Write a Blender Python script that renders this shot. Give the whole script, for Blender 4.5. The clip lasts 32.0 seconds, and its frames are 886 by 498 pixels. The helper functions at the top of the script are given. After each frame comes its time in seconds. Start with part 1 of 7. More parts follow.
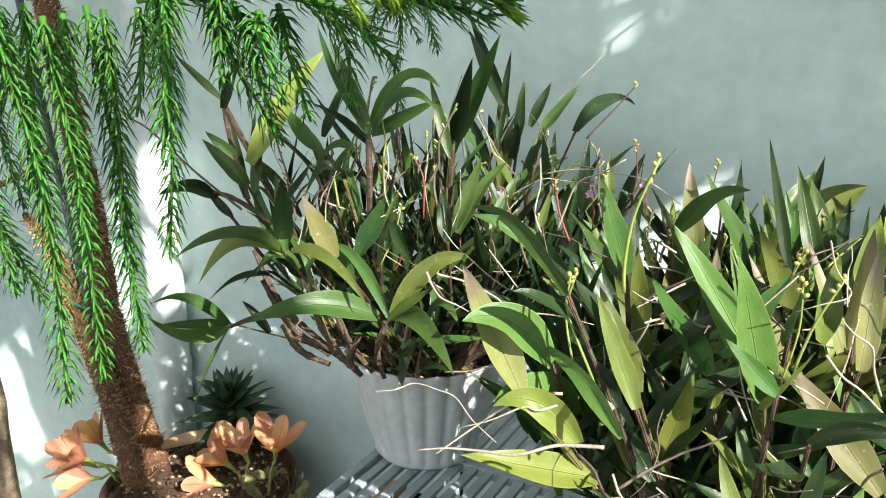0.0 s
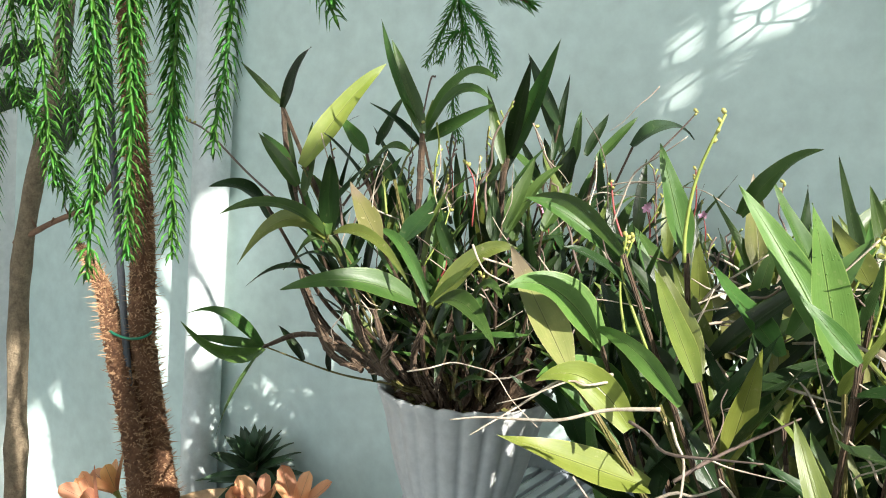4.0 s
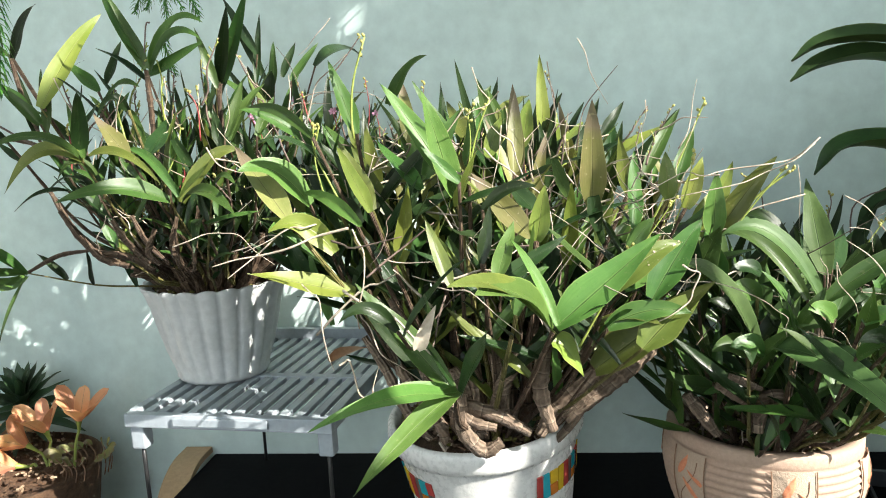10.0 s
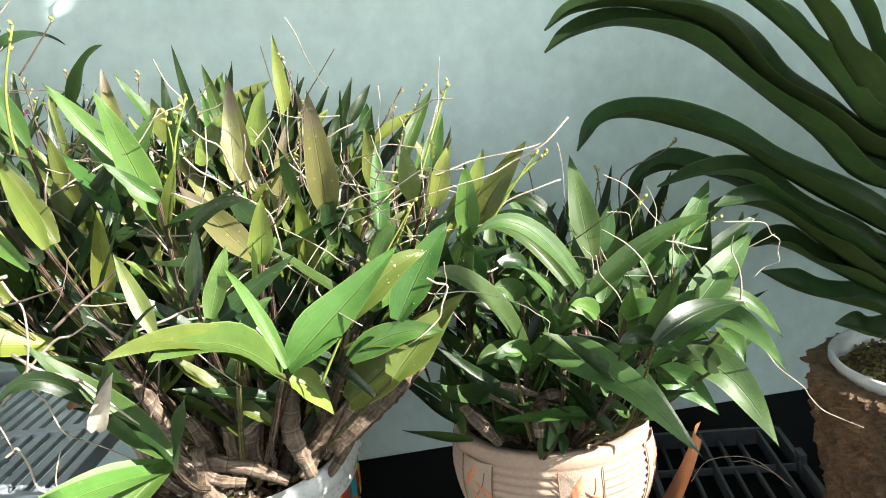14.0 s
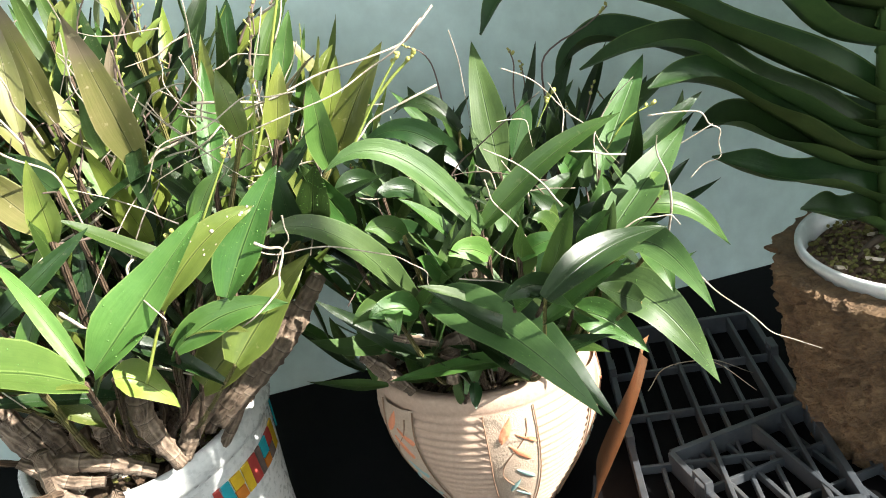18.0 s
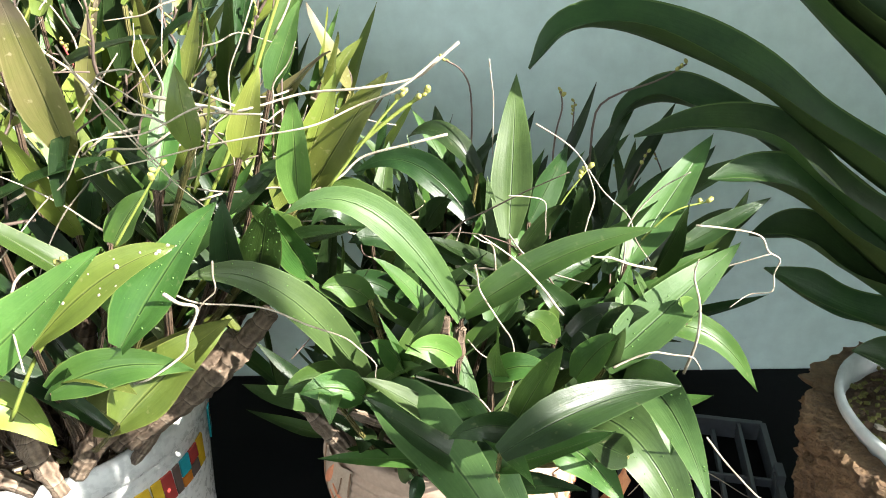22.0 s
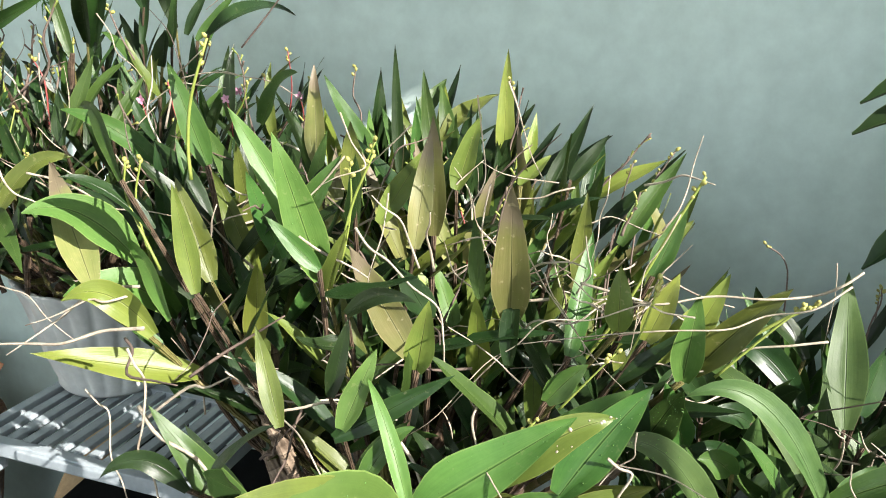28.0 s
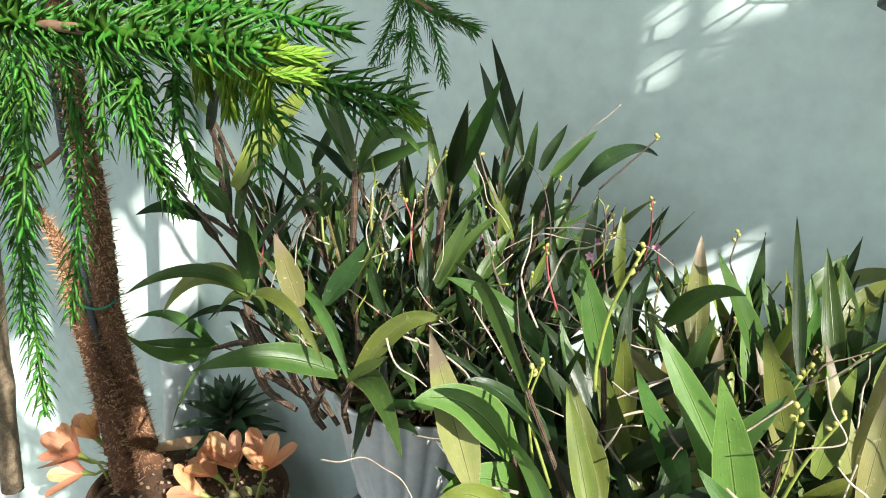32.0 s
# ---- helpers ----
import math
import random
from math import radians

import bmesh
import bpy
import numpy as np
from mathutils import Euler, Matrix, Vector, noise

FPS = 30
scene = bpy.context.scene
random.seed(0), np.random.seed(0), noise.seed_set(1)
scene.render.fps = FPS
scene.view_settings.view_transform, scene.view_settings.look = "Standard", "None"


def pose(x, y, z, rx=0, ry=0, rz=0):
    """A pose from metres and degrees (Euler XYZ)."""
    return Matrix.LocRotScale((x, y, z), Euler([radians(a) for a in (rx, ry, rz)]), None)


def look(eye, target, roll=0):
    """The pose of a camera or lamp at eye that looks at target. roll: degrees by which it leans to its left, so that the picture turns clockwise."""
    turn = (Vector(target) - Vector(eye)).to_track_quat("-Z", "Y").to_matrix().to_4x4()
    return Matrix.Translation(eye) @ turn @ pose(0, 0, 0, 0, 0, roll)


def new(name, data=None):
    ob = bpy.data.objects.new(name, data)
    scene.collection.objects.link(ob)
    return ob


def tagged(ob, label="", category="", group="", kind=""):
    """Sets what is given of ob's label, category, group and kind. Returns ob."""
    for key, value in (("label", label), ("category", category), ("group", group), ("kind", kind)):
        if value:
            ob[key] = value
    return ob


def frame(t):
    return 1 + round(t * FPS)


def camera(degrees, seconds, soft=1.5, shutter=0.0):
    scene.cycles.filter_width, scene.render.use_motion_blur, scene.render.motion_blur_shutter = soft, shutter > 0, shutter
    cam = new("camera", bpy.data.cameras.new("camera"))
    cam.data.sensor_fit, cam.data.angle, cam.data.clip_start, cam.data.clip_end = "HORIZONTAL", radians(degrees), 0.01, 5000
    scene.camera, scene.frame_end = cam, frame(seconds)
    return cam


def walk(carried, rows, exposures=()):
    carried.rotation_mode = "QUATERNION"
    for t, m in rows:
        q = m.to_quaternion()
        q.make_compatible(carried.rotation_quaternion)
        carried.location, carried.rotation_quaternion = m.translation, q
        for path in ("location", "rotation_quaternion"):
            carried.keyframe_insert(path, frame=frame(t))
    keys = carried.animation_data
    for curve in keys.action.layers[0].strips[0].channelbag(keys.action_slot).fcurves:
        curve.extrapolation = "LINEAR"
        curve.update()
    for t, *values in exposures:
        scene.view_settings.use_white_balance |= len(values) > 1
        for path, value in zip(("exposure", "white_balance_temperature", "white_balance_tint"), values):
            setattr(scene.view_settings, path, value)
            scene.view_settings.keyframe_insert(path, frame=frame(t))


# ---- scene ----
cam = camera(60.7, 32.0, soft=1.0)
PATH = [
    (0, (0.0, 0.0, 1.316), (-0.764, 1.776, 0.803), 0.4),
    (0.5, (-0.019, -0.012, 1.289), (-0.804, 1.769, 0.827), 0.5),
    (1, (-0.023, -0.023, 1.275), (-0.84, 1.758, 0.874), 1.7),
    (1.5, (-0.022, -0.026, 1.255), (-0.863, 1.753, 0.899), 2.0),
    (2, (-0.02, -0.022, 1.23), (-0.875, 1.762, 0.939), 2.3),
    (2.5, (-0.015, -0.025, 1.204), (-0.881, 1.765, 0.987), 2.8),
    (3, (-0.004, -0.011, 1.185), (-0.877, 1.78, 1.013), 2.8),
    (3.5, (-0.001, 0.007, 1.168), (-0.895, 1.79, 1.02), 3.0),
    (5.5, (0.03, 0.003, 1.163), (-0.922, 1.756, 1.025), 5.1),
    (6, (0.041, -0.034, 1.165), (-0.807, 1.771, 1.011), 5.5),
    (6.5, (0.051, -0.068, 1.168), (-0.71, 1.772, 0.982), 4.3),
    (7, (0.057, -0.1, 1.165), (-0.618, 1.774, 0.977), 2.1),
    (7.5, (0.057, -0.124, 1.157), (-0.549, 1.77, 0.942), 0.6),
    (8, (0.056, -0.149, 1.148), (-0.482, 1.761, 0.899), 0.3),
    (8.5, (0.071, -0.175, 1.149), (-0.393, 1.752, 0.887), -1.2),
    (9, (0.078, -0.207, 1.144), (-0.304, 1.735, 0.859), -2.5),
    (9.5, (0.09, -0.249, 1.141), (-0.215, 1.706, 0.847), -2.6),
    (10, (0.101, -0.254, 1.132), (-0.136, 1.707, 0.82), -3.1),
    (10.5, (0.107, -0.231, 1.128), (-0.106, 1.732, 0.807), -3.8),
    (11, (0.108, -0.207, 1.13), (-0.09, 1.755, 0.793), -4.1),
    (11.5, (0.116, -0.197, 1.133), (-0.066, 1.765, 0.788), -4.2),
    (12, (0.127, -0.198, 1.133), (-0.03, 1.763, 0.772), -4.2),
    (12.5, (0.138, -0.183, 1.138), (0.036, 1.78, 0.772), -4.6),
    (13, (0.153, -0.166, 1.141), (0.145, 1.798, 0.761), -5.3),
    (13.5, (0.177, -0.144, 1.146), (0.275, 1.812, 0.742), -5.9),
    (14, (0.201, -0.124, 1.149), (0.393, 1.82, 0.72), -6.5),
    (14.5, (0.215, -0.104, 1.148), (0.425, 1.826, 0.67), -7.6),
    (15, (0.237, -0.095, 1.142), (0.456, 1.827, 0.631), -8.8),
    (15.5, (0.252, -0.086, 1.142), (0.481, 1.826, 0.602), -9.7),
    (17.5, (0.316, -0.021, 1.15), (0.463, 1.833, 0.414), -12.2),
    (18, (0.34, 0.011, 1.152), (0.451, 1.857, 0.389), -12.9),
    (18.5, (0.359, 0.038, 1.139), (0.455, 1.88, 0.366), -11.3),
    (19, (0.385, 0.08, 1.131), (0.459, 1.916, 0.341), -7.4),
    (19.5, (0.413, 0.104, 1.117), (0.465, 1.936, 0.318), -5.7),
    (20, (0.419, 0.122, 1.123), (0.464, 1.951, 0.315), -4.6),
    (20.5, (0.415, 0.132, 1.134), (0.45, 1.961, 0.325), -3.1),
    (21, (0.417, 0.136, 1.144), (0.44, 1.963, 0.331), -2.6),
    (21.5, (0.412, 0.142, 1.158), (0.424, 1.964, 0.334), -1.9),
    (22, (0.396, 0.139, 1.177), (0.4, 1.958, 0.347), -0.7),
    (22.5, (0.379, 0.133, 1.188), (0.359, 1.965, 0.388), 0.1),
    (23, (0.368, 0.125, 1.202), (0.307, 1.982, 0.462), 0.5),
    (23.5, (0.35, 0.113, 1.209), (0.274, 1.991, 0.526), 1.4),
    (24, (0.341, 0.099, 1.218), (0.236, 1.994, 0.587), 1.8),
    (24.5, (0.331, 0.089, 1.222), (0.178, 1.991, 0.624), 1.9),
    (25, (0.314, 0.082, 1.225), (0.12, 1.985, 0.644), 2.3),
    (25.5, (0.302, 0.078, 1.226), (0.065, 1.98, 0.657), 2.5),
    (27.5, (0.246, 0.057, 1.254), (-0.114, 1.931, 0.656), 2.6),
    (28, (0.221, 0.053, 1.263), (-0.159, 1.923, 0.664), 2.4),
    (28.5, (0.207, 0.048, 1.274), (-0.195, 1.912, 0.67), 2.4),
    (29, (0.178, 0.039, 1.282), (-0.24, 1.9, 0.68), 2.6),
    (29.5, (0.155, 0.028, 1.294), (-0.272, 1.886, 0.687), 2.6),
    (30, (0.113, 0.028, 1.312), (-0.324, 1.881, 0.7), 3.1),
    (30.5, (0.068, 0.045, 1.317), (-0.469, 1.883, 0.741), 3.3),
    (31, (0.052, 0.075, 1.331), (-0.649, 1.871, 0.799), 3.1),
    (31.5, (0.04, 0.092, 1.348), (-0.785, 1.838, 0.827), 3.6),
    (32, (0.033, 0.1, 1.361), (-0.865, 1.804, 0.822), 4.4),
]
walk(cam, [(t, look(eye, target, roll)) for t, eye, target, roll in PATH], [(0.0, 1.02), (3.0, 1.0), (8.0, 1.08), (12.0, 1.36), (15.0, 1.45), (22.0, 1.72), (25.0, 1.40), (28.0, 1.10), (30.0, 0.94), (32.0, 0.86)])

# ---- light ----
world = bpy.data.worlds.new("sky")
scene.world = world
world.use_nodes = True
wn = world.node_tree.nodes
sky = wn.new("ShaderNodeTexSky")
sky.sky_type, sky.sun_disc = "NISHITA", False
SUN_WAY = Vector((-0.72, 0.42, -0.55)).normalized()
sky.sun_elevation = math.asin(-SUN_WAY.z)
sky.sun_rotation = math.atan2(-SUN_WAY.x, -SUN_WAY.y)
world.node_tree.links.new(sky.outputs[0], wn["Background"].inputs[0])
wn["Background"].inputs[1].default_value = 0.08
sun_data = bpy.data.lights.new("sun", "SUN")
sun_data.energy, sun_data.angle, sun_data.color = 5.7, radians(0.5), (1.0, 0.955, 0.885)
sun = new("sun", sun_data)
sun.matrix_world = look((0, 0, 4), Vector((0, 0, 4)) + SUN_WAY)
day_data = bpy.data.lights.new("window_daylight", "AREA")
day_data.shape, day_data.size, day_data.size_y = "RECTANGLE", 1.7, 1.5
day_data.energy, day_data.color = 8.2, (0.93, 0.99, 1.0)
daylight = new("window_daylight", day_data)
daylight.matrix_world = look((-0.62, -1.28, 1.75), (-0.55, 1.0, 1.3))
side_data = bpy.data.lights.new("side_window_daylight", "AREA")
side_data.shape, side_data.size, side_data.size_y = "RECTANGLE", 0.65, 1.6
side_data.energy, side_data.color = 6.4, (0.93, 0.99, 1.0)
side_daylight = new("side_window_daylight", side_data)
side_daylight.matrix_world = look((1.74, -0.235, 1.72), (0.0, 0.1, 1.5))


# ---- materials ----
def base_material(name, rough=0.5, spec=0.5, metal=0.0):
    m = bpy.data.materials.new(name)
    m.use_nodes = True
    b = m.node_tree.nodes["Principled BSDF"]
    b.inputs["Roughness"].default_value = rough
    b.inputs["Specular IOR Level"].default_value = spec
    b.inputs["Metallic"].default_value = metal
    return m, m.node_tree.nodes, m.node_tree.links, b


def noise_node(nodes, links, scale, detail=4, coord="Object", vec=None, rough=0.6):
    if vec is None:
        vec = nodes.new("ShaderNodeTexCoord").outputs[coord]
    n = nodes.new("ShaderNodeTexNoise")
    n.inputs["Scale"].default_value, n.inputs["Detail"].default_value, n.inputs["Roughness"].default_value = scale, detail, rough
    links.new(vec, n.inputs["Vector"])
    return n.outputs["Fac"]


def ramp(nodes, links, fac, stops):
    r = nodes.new("ShaderNodeValToRGB")
    e = r.color_ramp.elements
    while len(e) < len(stops):
        e.new(0.5)
    for k, (p, c) in zip(e, stops):
        k.position, k.color = p, (*c, 1)
    links.new(fac, r.inputs["Fac"])
    return r.outputs["Color"]


def mix(nodes, links, fac, a, b, mode="MIX"):
    n = nodes.new("ShaderNodeMix")
    n.data_type, n.blend_type = "RGBA", mode
    for sock, v in ((n.inputs["Factor"], fac), (n.inputs["A"], a), (n.inputs["B"], b)):
        if isinstance(v, (int, float)):
            sock.default_value = v
        elif isinstance(v, tuple):
            sock.default_value = (*v, 1)
        else:
            links.new(v, sock)
    return n.outputs["Result"]


def mathn(nodes, links, op, a, b=0.0, c=0.0):
    n = nodes.new("ShaderNodeMath")
    n.operation = op
    for sock, v in zip(n.inputs, (a, b, c)):
        if isinstance(v, (int, float)):
            sock.default_value = v
        else:
            links.new(v, sock)
    return n.outputs[0]


def bump(nodes, links, bsdf, height, strength=0.3, dist=0.002):
    n = nodes.new("ShaderNodeBump")
    n.inputs["Strength"].default_value, n.inputs["Distance"].default_value = strength, dist
    links.new(height, n.inputs["Height"])
    links.new(n.outputs[0], bsdf.inputs["Normal"])


def surface(name, c1, c2, rough=0.5, scale=8, fine=60, bump_k=0.3, bump_d=0.002, spec=0.5, stain=None, stain_k=0.5, metal=0.0):
    """Two colours mixed by broad noise, finer grain on top, optional stains."""
    m, n, l, b = base_material(name, rough, spec, metal)
    big, small = noise_node(n, l, scale), noise_node(n, l, fine, 6)
    col = ramp(n, l, big, [(0.3, c1), (0.7, c2)])
    col = mix(n, l, 0.35, col, ramp(n, l, small, [(0.3, tuple(0.72 * v for v in c1)), (0.7, tuple(min(1, 1.18 * v) for v in c2))]))
    if stain:
        s = mathn(n, l, "MULTIPLY", ramp(n, l, noise_node(n, l, scale * 0.6, 6, rough=0.75), [(0.52, (0, 0, 0)), (0.72, (1, 1, 1))]), stain_k)
        col = mix(n, l, s, col, stain)
    l.new(col, b.inputs["Base Color"])
    r = mathn(n, l, "MULTIPLY_ADD", small, 0.25, rough - 0.12)
    l.new(r, b.inputs["Roughness"])
    bump(n, l, b, small, bump_k, bump_d)
    return m


def leaf_material(name, c1, c2, rib, tip=None, tip_at=0.8, rough=0.44, speck=0.0, glow=0.24, gloss=0.42):
    """A blade: UV x runs from base to tip, UV y across; midrib, fine parallel veins, blotches, a browned tip."""
    m, n, l, b = base_material(name, rough, gloss)
    uv = n.new("ShaderNodeUVMap")
    sep = n.new("ShaderNodeSeparateXYZ")
    l.new(uv.outputs[0], sep.inputs[0])
    u, v = sep.outputs["X"], sep.outputs["Y"]
    rnd = mathn(n, l, "FRACT", mathn(n, l, "ADD", n.new("ShaderNodeObjectInfo").outputs["Random"], n.new("ShaderNodeNewGeometry").outputs["Random Per Island"]))
    big = noise_node(n, l, 30, 6, rough=0.7)
    col = ramp(n, l, big, [(0.32, c1), (0.68, c2)])
    hsv = n.new("ShaderNodeHueSaturation")
    l.new(mathn(n, l, "MULTIPLY_ADD", rnd, 0.035, 0.483), hsv.inputs["Hue"])
    l.new(mathn(n, l, "MULTIPLY_ADD", rnd, 0.5, 0.72), hsv.inputs["Value"])
    l.new(col, hsv.inputs["Color"])
    col = hsv.outputs[0]
    off = mathn(n, l, "ABSOLUTE", mathn(n, l, "SUBTRACT", v, 0.5))
    veins = mathn(n, l, "SINE", mathn(n, l, "MULTIPLY", v, 120.0))
    col = mix(n, l, mathn(n, l, "MULTIPLY_ADD", veins, 0.004, 0.012), col, rib)
    streak = n.new("ShaderNodeTexNoise")
    streak.inputs["Scale"].default_value, streak.inputs["Detail"].default_value = 1.0, 4
    stretch = n.new("ShaderNodeCombineXYZ")
    l.new(mathn(n, l, "MULTIPLY_ADD", u, 3.0, mathn(n, l, "MULTIPLY", rnd, 40.0)), stretch.inputs[0])
    l.new(mathn(n, l, "MULTIPLY", v, 22.0), stretch.inputs[1])
    l.new(stretch.outputs[0], streak.inputs["Vector"])
    shade = mathn(n, l, "MULTIPLY_ADD", streak.outputs["Fac"], 0.32, 0.84)
    tone = n.new("ShaderNodeHueSaturation")
    l.new(shade, tone.inputs["Value"])
    l.new(col, tone.inputs["Color"])
    col = tone.outputs[0]
    groove = mathn(n, l, "MAXIMUM", mathn(n, l, "SUBTRACT", 1.0, mathn(n, l, "MULTIPLY", off, 45.0)), 0.0)
    flank = mathn(n, l, "MAXIMUM", mathn(n, l, "SUBTRACT", 1.0, mathn(n, l, "MULTIPLY", mathn(n, l, "ABSOLUTE", mathn(n, l, "SUBTRACT", off, 0.030)), 60.0)), 0.0)
    col = mix(n, l, mathn(n, l, "MULTIPLY", groove, 0.75), col, tuple(0.35 * k for k in c1))
    col = mix(n, l, mathn(n, l, "MULTIPLY", flank, 0.40), col, rib)
    edge = mathn(n, l, "GREATER_THAN", off, 0.475)
    col = mix(n, l, mathn(n, l, "MULTIPLY", edge, 0.45), col, rib)
    if tip:
        wob = mathn(n, l, "MULTIPLY_ADD", noise_node(n, l, 45, 4), 0.35, u)
        col = mix(n, l, ramp(n, l, wob, [(tip_at, (0, 0, 0)), (tip_at + 0.16, (1, 1, 1))]), col, tip)
    if speck:
        sp = ramp(n, l, noise_node(n, l, 160, 2), [(0.66, (0, 0, 0)), (0.72, (1, 1, 1))])
        col = mix(n, l, mathn(n, l, "MULTIPLY", sp, speck), col, (0.42, 0.36, 0.22))
    l.new(col, b.inputs["Base Color"])
    bump(n, l, b, mathn(n, l, "SUBTRACT", mathn(n, l, "MULTIPLY_ADD", veins, 0.012, mathn(n, l, "MULTIPLY_ADD", streak.outputs["Fac"], 0.45, mathn(n, l, "MULTIPLY", noise_node(n, l, 140, 5), 0.6))), mathn(n, l, "MULTIPLY", groove, 1.2)), 0.4, 0.0010)
    tr = n.new("ShaderNodeBsdfTranslucent")
    l.new(mix(n, l, 0.5, col, (0.45, 0.6, 0.05), "MULTIPLY"), tr.inputs[0])
    ms = n.new("ShaderNodeMixShader")
    ms.inputs[0].default_value = glow
    l.new(b.outputs[0], ms.inputs[1])
    l.new(tr.outputs[0], ms.inputs[2])
    l.new(ms.outputs[0], n["Material Output"].inputs[0])
    return m


LEAF = {
    "h": leaf_material("leaf_bright_green", (0.074, 0.155, 0.030), (0.112, 0.205, 0.045), (0.25, 0.34, 0.10), speck=0.12, glow=0.16, rough=0.43, gloss=0.34),
    "m": leaf_material("leaf_mid_green", (0.034, 0.082, 0.016), (0.062, 0.122, 0.025), (0.16, 0.23, 0.06), speck=0.1, glow=0.12, rough=0.40, gloss=0.36),
    # Real dark leaves, and the shade painted into the inner leaf masses.
    "d": leaf_material("leaf_dark_green_and_shade", (0.010, 0.026, 0.007), (0.023, 0.048, 0.013), (0.06, 0.10, 0.03), rough=0.34, glow=0.06, speck=0.1, gloss=0.32),
    "o": leaf_material("leaf_olive", (0.082, 0.116, 0.021), (0.130, 0.165, 0.031), (0.24, 0.25, 0.07), (0.17, 0.11, 0.05), 1.12, speck=0.2, glow=0.15, rough=0.40),
    "y": leaf_material("leaf_yellow_green", (0.155, 0.215, 0.032), (0.225, 0.270, 0.052), (0.36, 0.37, 0.11), (0.30, 0.17, 0.05), 1.05, speck=0.2, glow=0.17, rough=0.40),
    "t": leaf_material("leaf_ageing_tan", (0.175, 0.195, 0.055), (0.250, 0.235, 0.085), (0.34, 0.30, 0.15), (0.205, 0.165, 0.105), 0.80, speck=0.6),
    "b": leaf_material("leaf_brown_tipped", (0.125, 0.170, 0.030), (0.185, 0.210, 0.045), (0.28, 0.29, 0.09), (0.251, 0.11, 0.04), 1.0, speck=0.2),
    "g": leaf_material("leaf_glossy", (0.042, 0.084, 0.024), (0.072, 0.124, 0.036), (0.14, 0.21, 0.08), rough=0.46, glow=0.09, gloss=0.30),
    "s": leaf_material("strap_leaf_green", (0.012, 0.036, 0.009), (0.027, 0.064, 0.015), (0.13, 0.19, 0.055), rough=0.46, glow=0.10, gloss=0.30),
    "u": leaf_material("strap_leaf_underside", (0.050, 0.092, 0.026), (0.078, 0.122, 0.036), (0.14, 0.20, 0.07), rough=0.5, glow=0.06, gloss=0.25),
    "r": leaf_material("rosette_leaf", (0.035, 0.072, 0.036), (0.060, 0.105, 0.048), (0.10, 0.14, 0.07), glow=0.15),
}
wall_paint = surface("wall_paint_mint", (0.615, 0.755, 0.715), (0.655, 0.785, 0.75), 0.6, 1.3, 26, 0.05, 0.0012, stain=(0.57, 0.70, 0.65), stain_k=0.25)
pipe_paint = surface("pipe_paint", (0.62, 0.70, 0.69), (0.70, 0.77, 0.76), 0.45, 6, 70, 0.25, 0.002, stain=(0.50, 0.54, 0.52), stain_k=0.4)
white_paint = surface("white_paint", (0.74, 0.76, 0.75), (0.80, 0.81, 0.80), 0.4, 4, 50, 0.1)
floor_tile = surface("floor_grey", (0.25, 0.25, 0.24), (0.32, 0.31, 0.30), 0.5, 5, 60)
black_top = surface("black_bench_top", (0.003, 0.003, 0.0035), (0.006, 0.006, 0.0065), 0.62, 7, 90, 0.12, 0.001, 0.05, stain=(0.016, 0.014, 0.012), stain_k=0.25)
pot_white = surface("white_plastic_pot", (0.52, 0.54, 0.53), (0.60, 0.61, 0.60), 0.42, 9, 80, 0.12, 0.001, stain=(0.40, 0.40, 0.37), stain_k=0.35)
glaze_white = surface("white_glazed_ceramic", (0.66, 0.66, 0.63), (0.74, 0.74, 0.71), 0.28, 14, 120, 0.35, 0.002, stain=(0.55, 0.52, 0.46), stain_k=0.3)
clay = surface("beige_clay", (0.40, 0.275, 0.20), (0.46, 0.335, 0.25), 0.75, 14, 220, 0.5, 0.0012, stain=(0.44, 0.30, 0.20), stain_k=0.3)
clay_panel = surface("sandy_clay_panel", (0.42, 0.31, 0.225), (0.48, 0.37, 0.275), 0.85, 40, 420, 0.9, 0.0012)
clay_orange = surface("orange_clay", (0.60, 0.20, 0.10), (0.68, 0.27, 0.14), 0.7, 30, 300, 0.5, 0.001)
clay_teal = surface("teal_clay", (0.22, 0.34, 0.32), (0.30, 0.42, 0.38), 0.7, 30, 300, 0.5, 0.001)
clay_line = surface("brown_incised_clay", (0.22, 0.13, 0.08), (0.30, 0.18, 0.11), 0.9, 40, 200)
bark_clay = surface("bark_textured_clay", (0.080, 0.045, 0.021), (0.25, 0.155, 0.080), 0.9, 34, 260, 1.0, 0.006, stain=(0.040, 0.022, 0.012), stain_k=0.85)
soil_mat = surface("bark_mix", (0.045, 0.027, 0.016), (0.13, 0.080, 0.045), 0.95, 60, 260, 0.9, 0.004, stain=(0.10, 0.10, 0.03), stain_k=0.4)
earth = surface("brown_earth", (0.060, 0.030, 0.016), (0.17, 0.095, 0.050), 0.95, 90, 380, 1.0, 0.006, stain=(0.03, 0.016, 0.010), stain_k=0.6)
grit = surface("pale_grit", (0.30, 0.20, 0.12), (0.45, 0.33, 0.22), 0.9, 60, 300)
bristle_mat = surface("bark_bristle", (0.34, 0.18, 0.09), (0.54, 0.34, 0.19), 0.85, 70, 300)


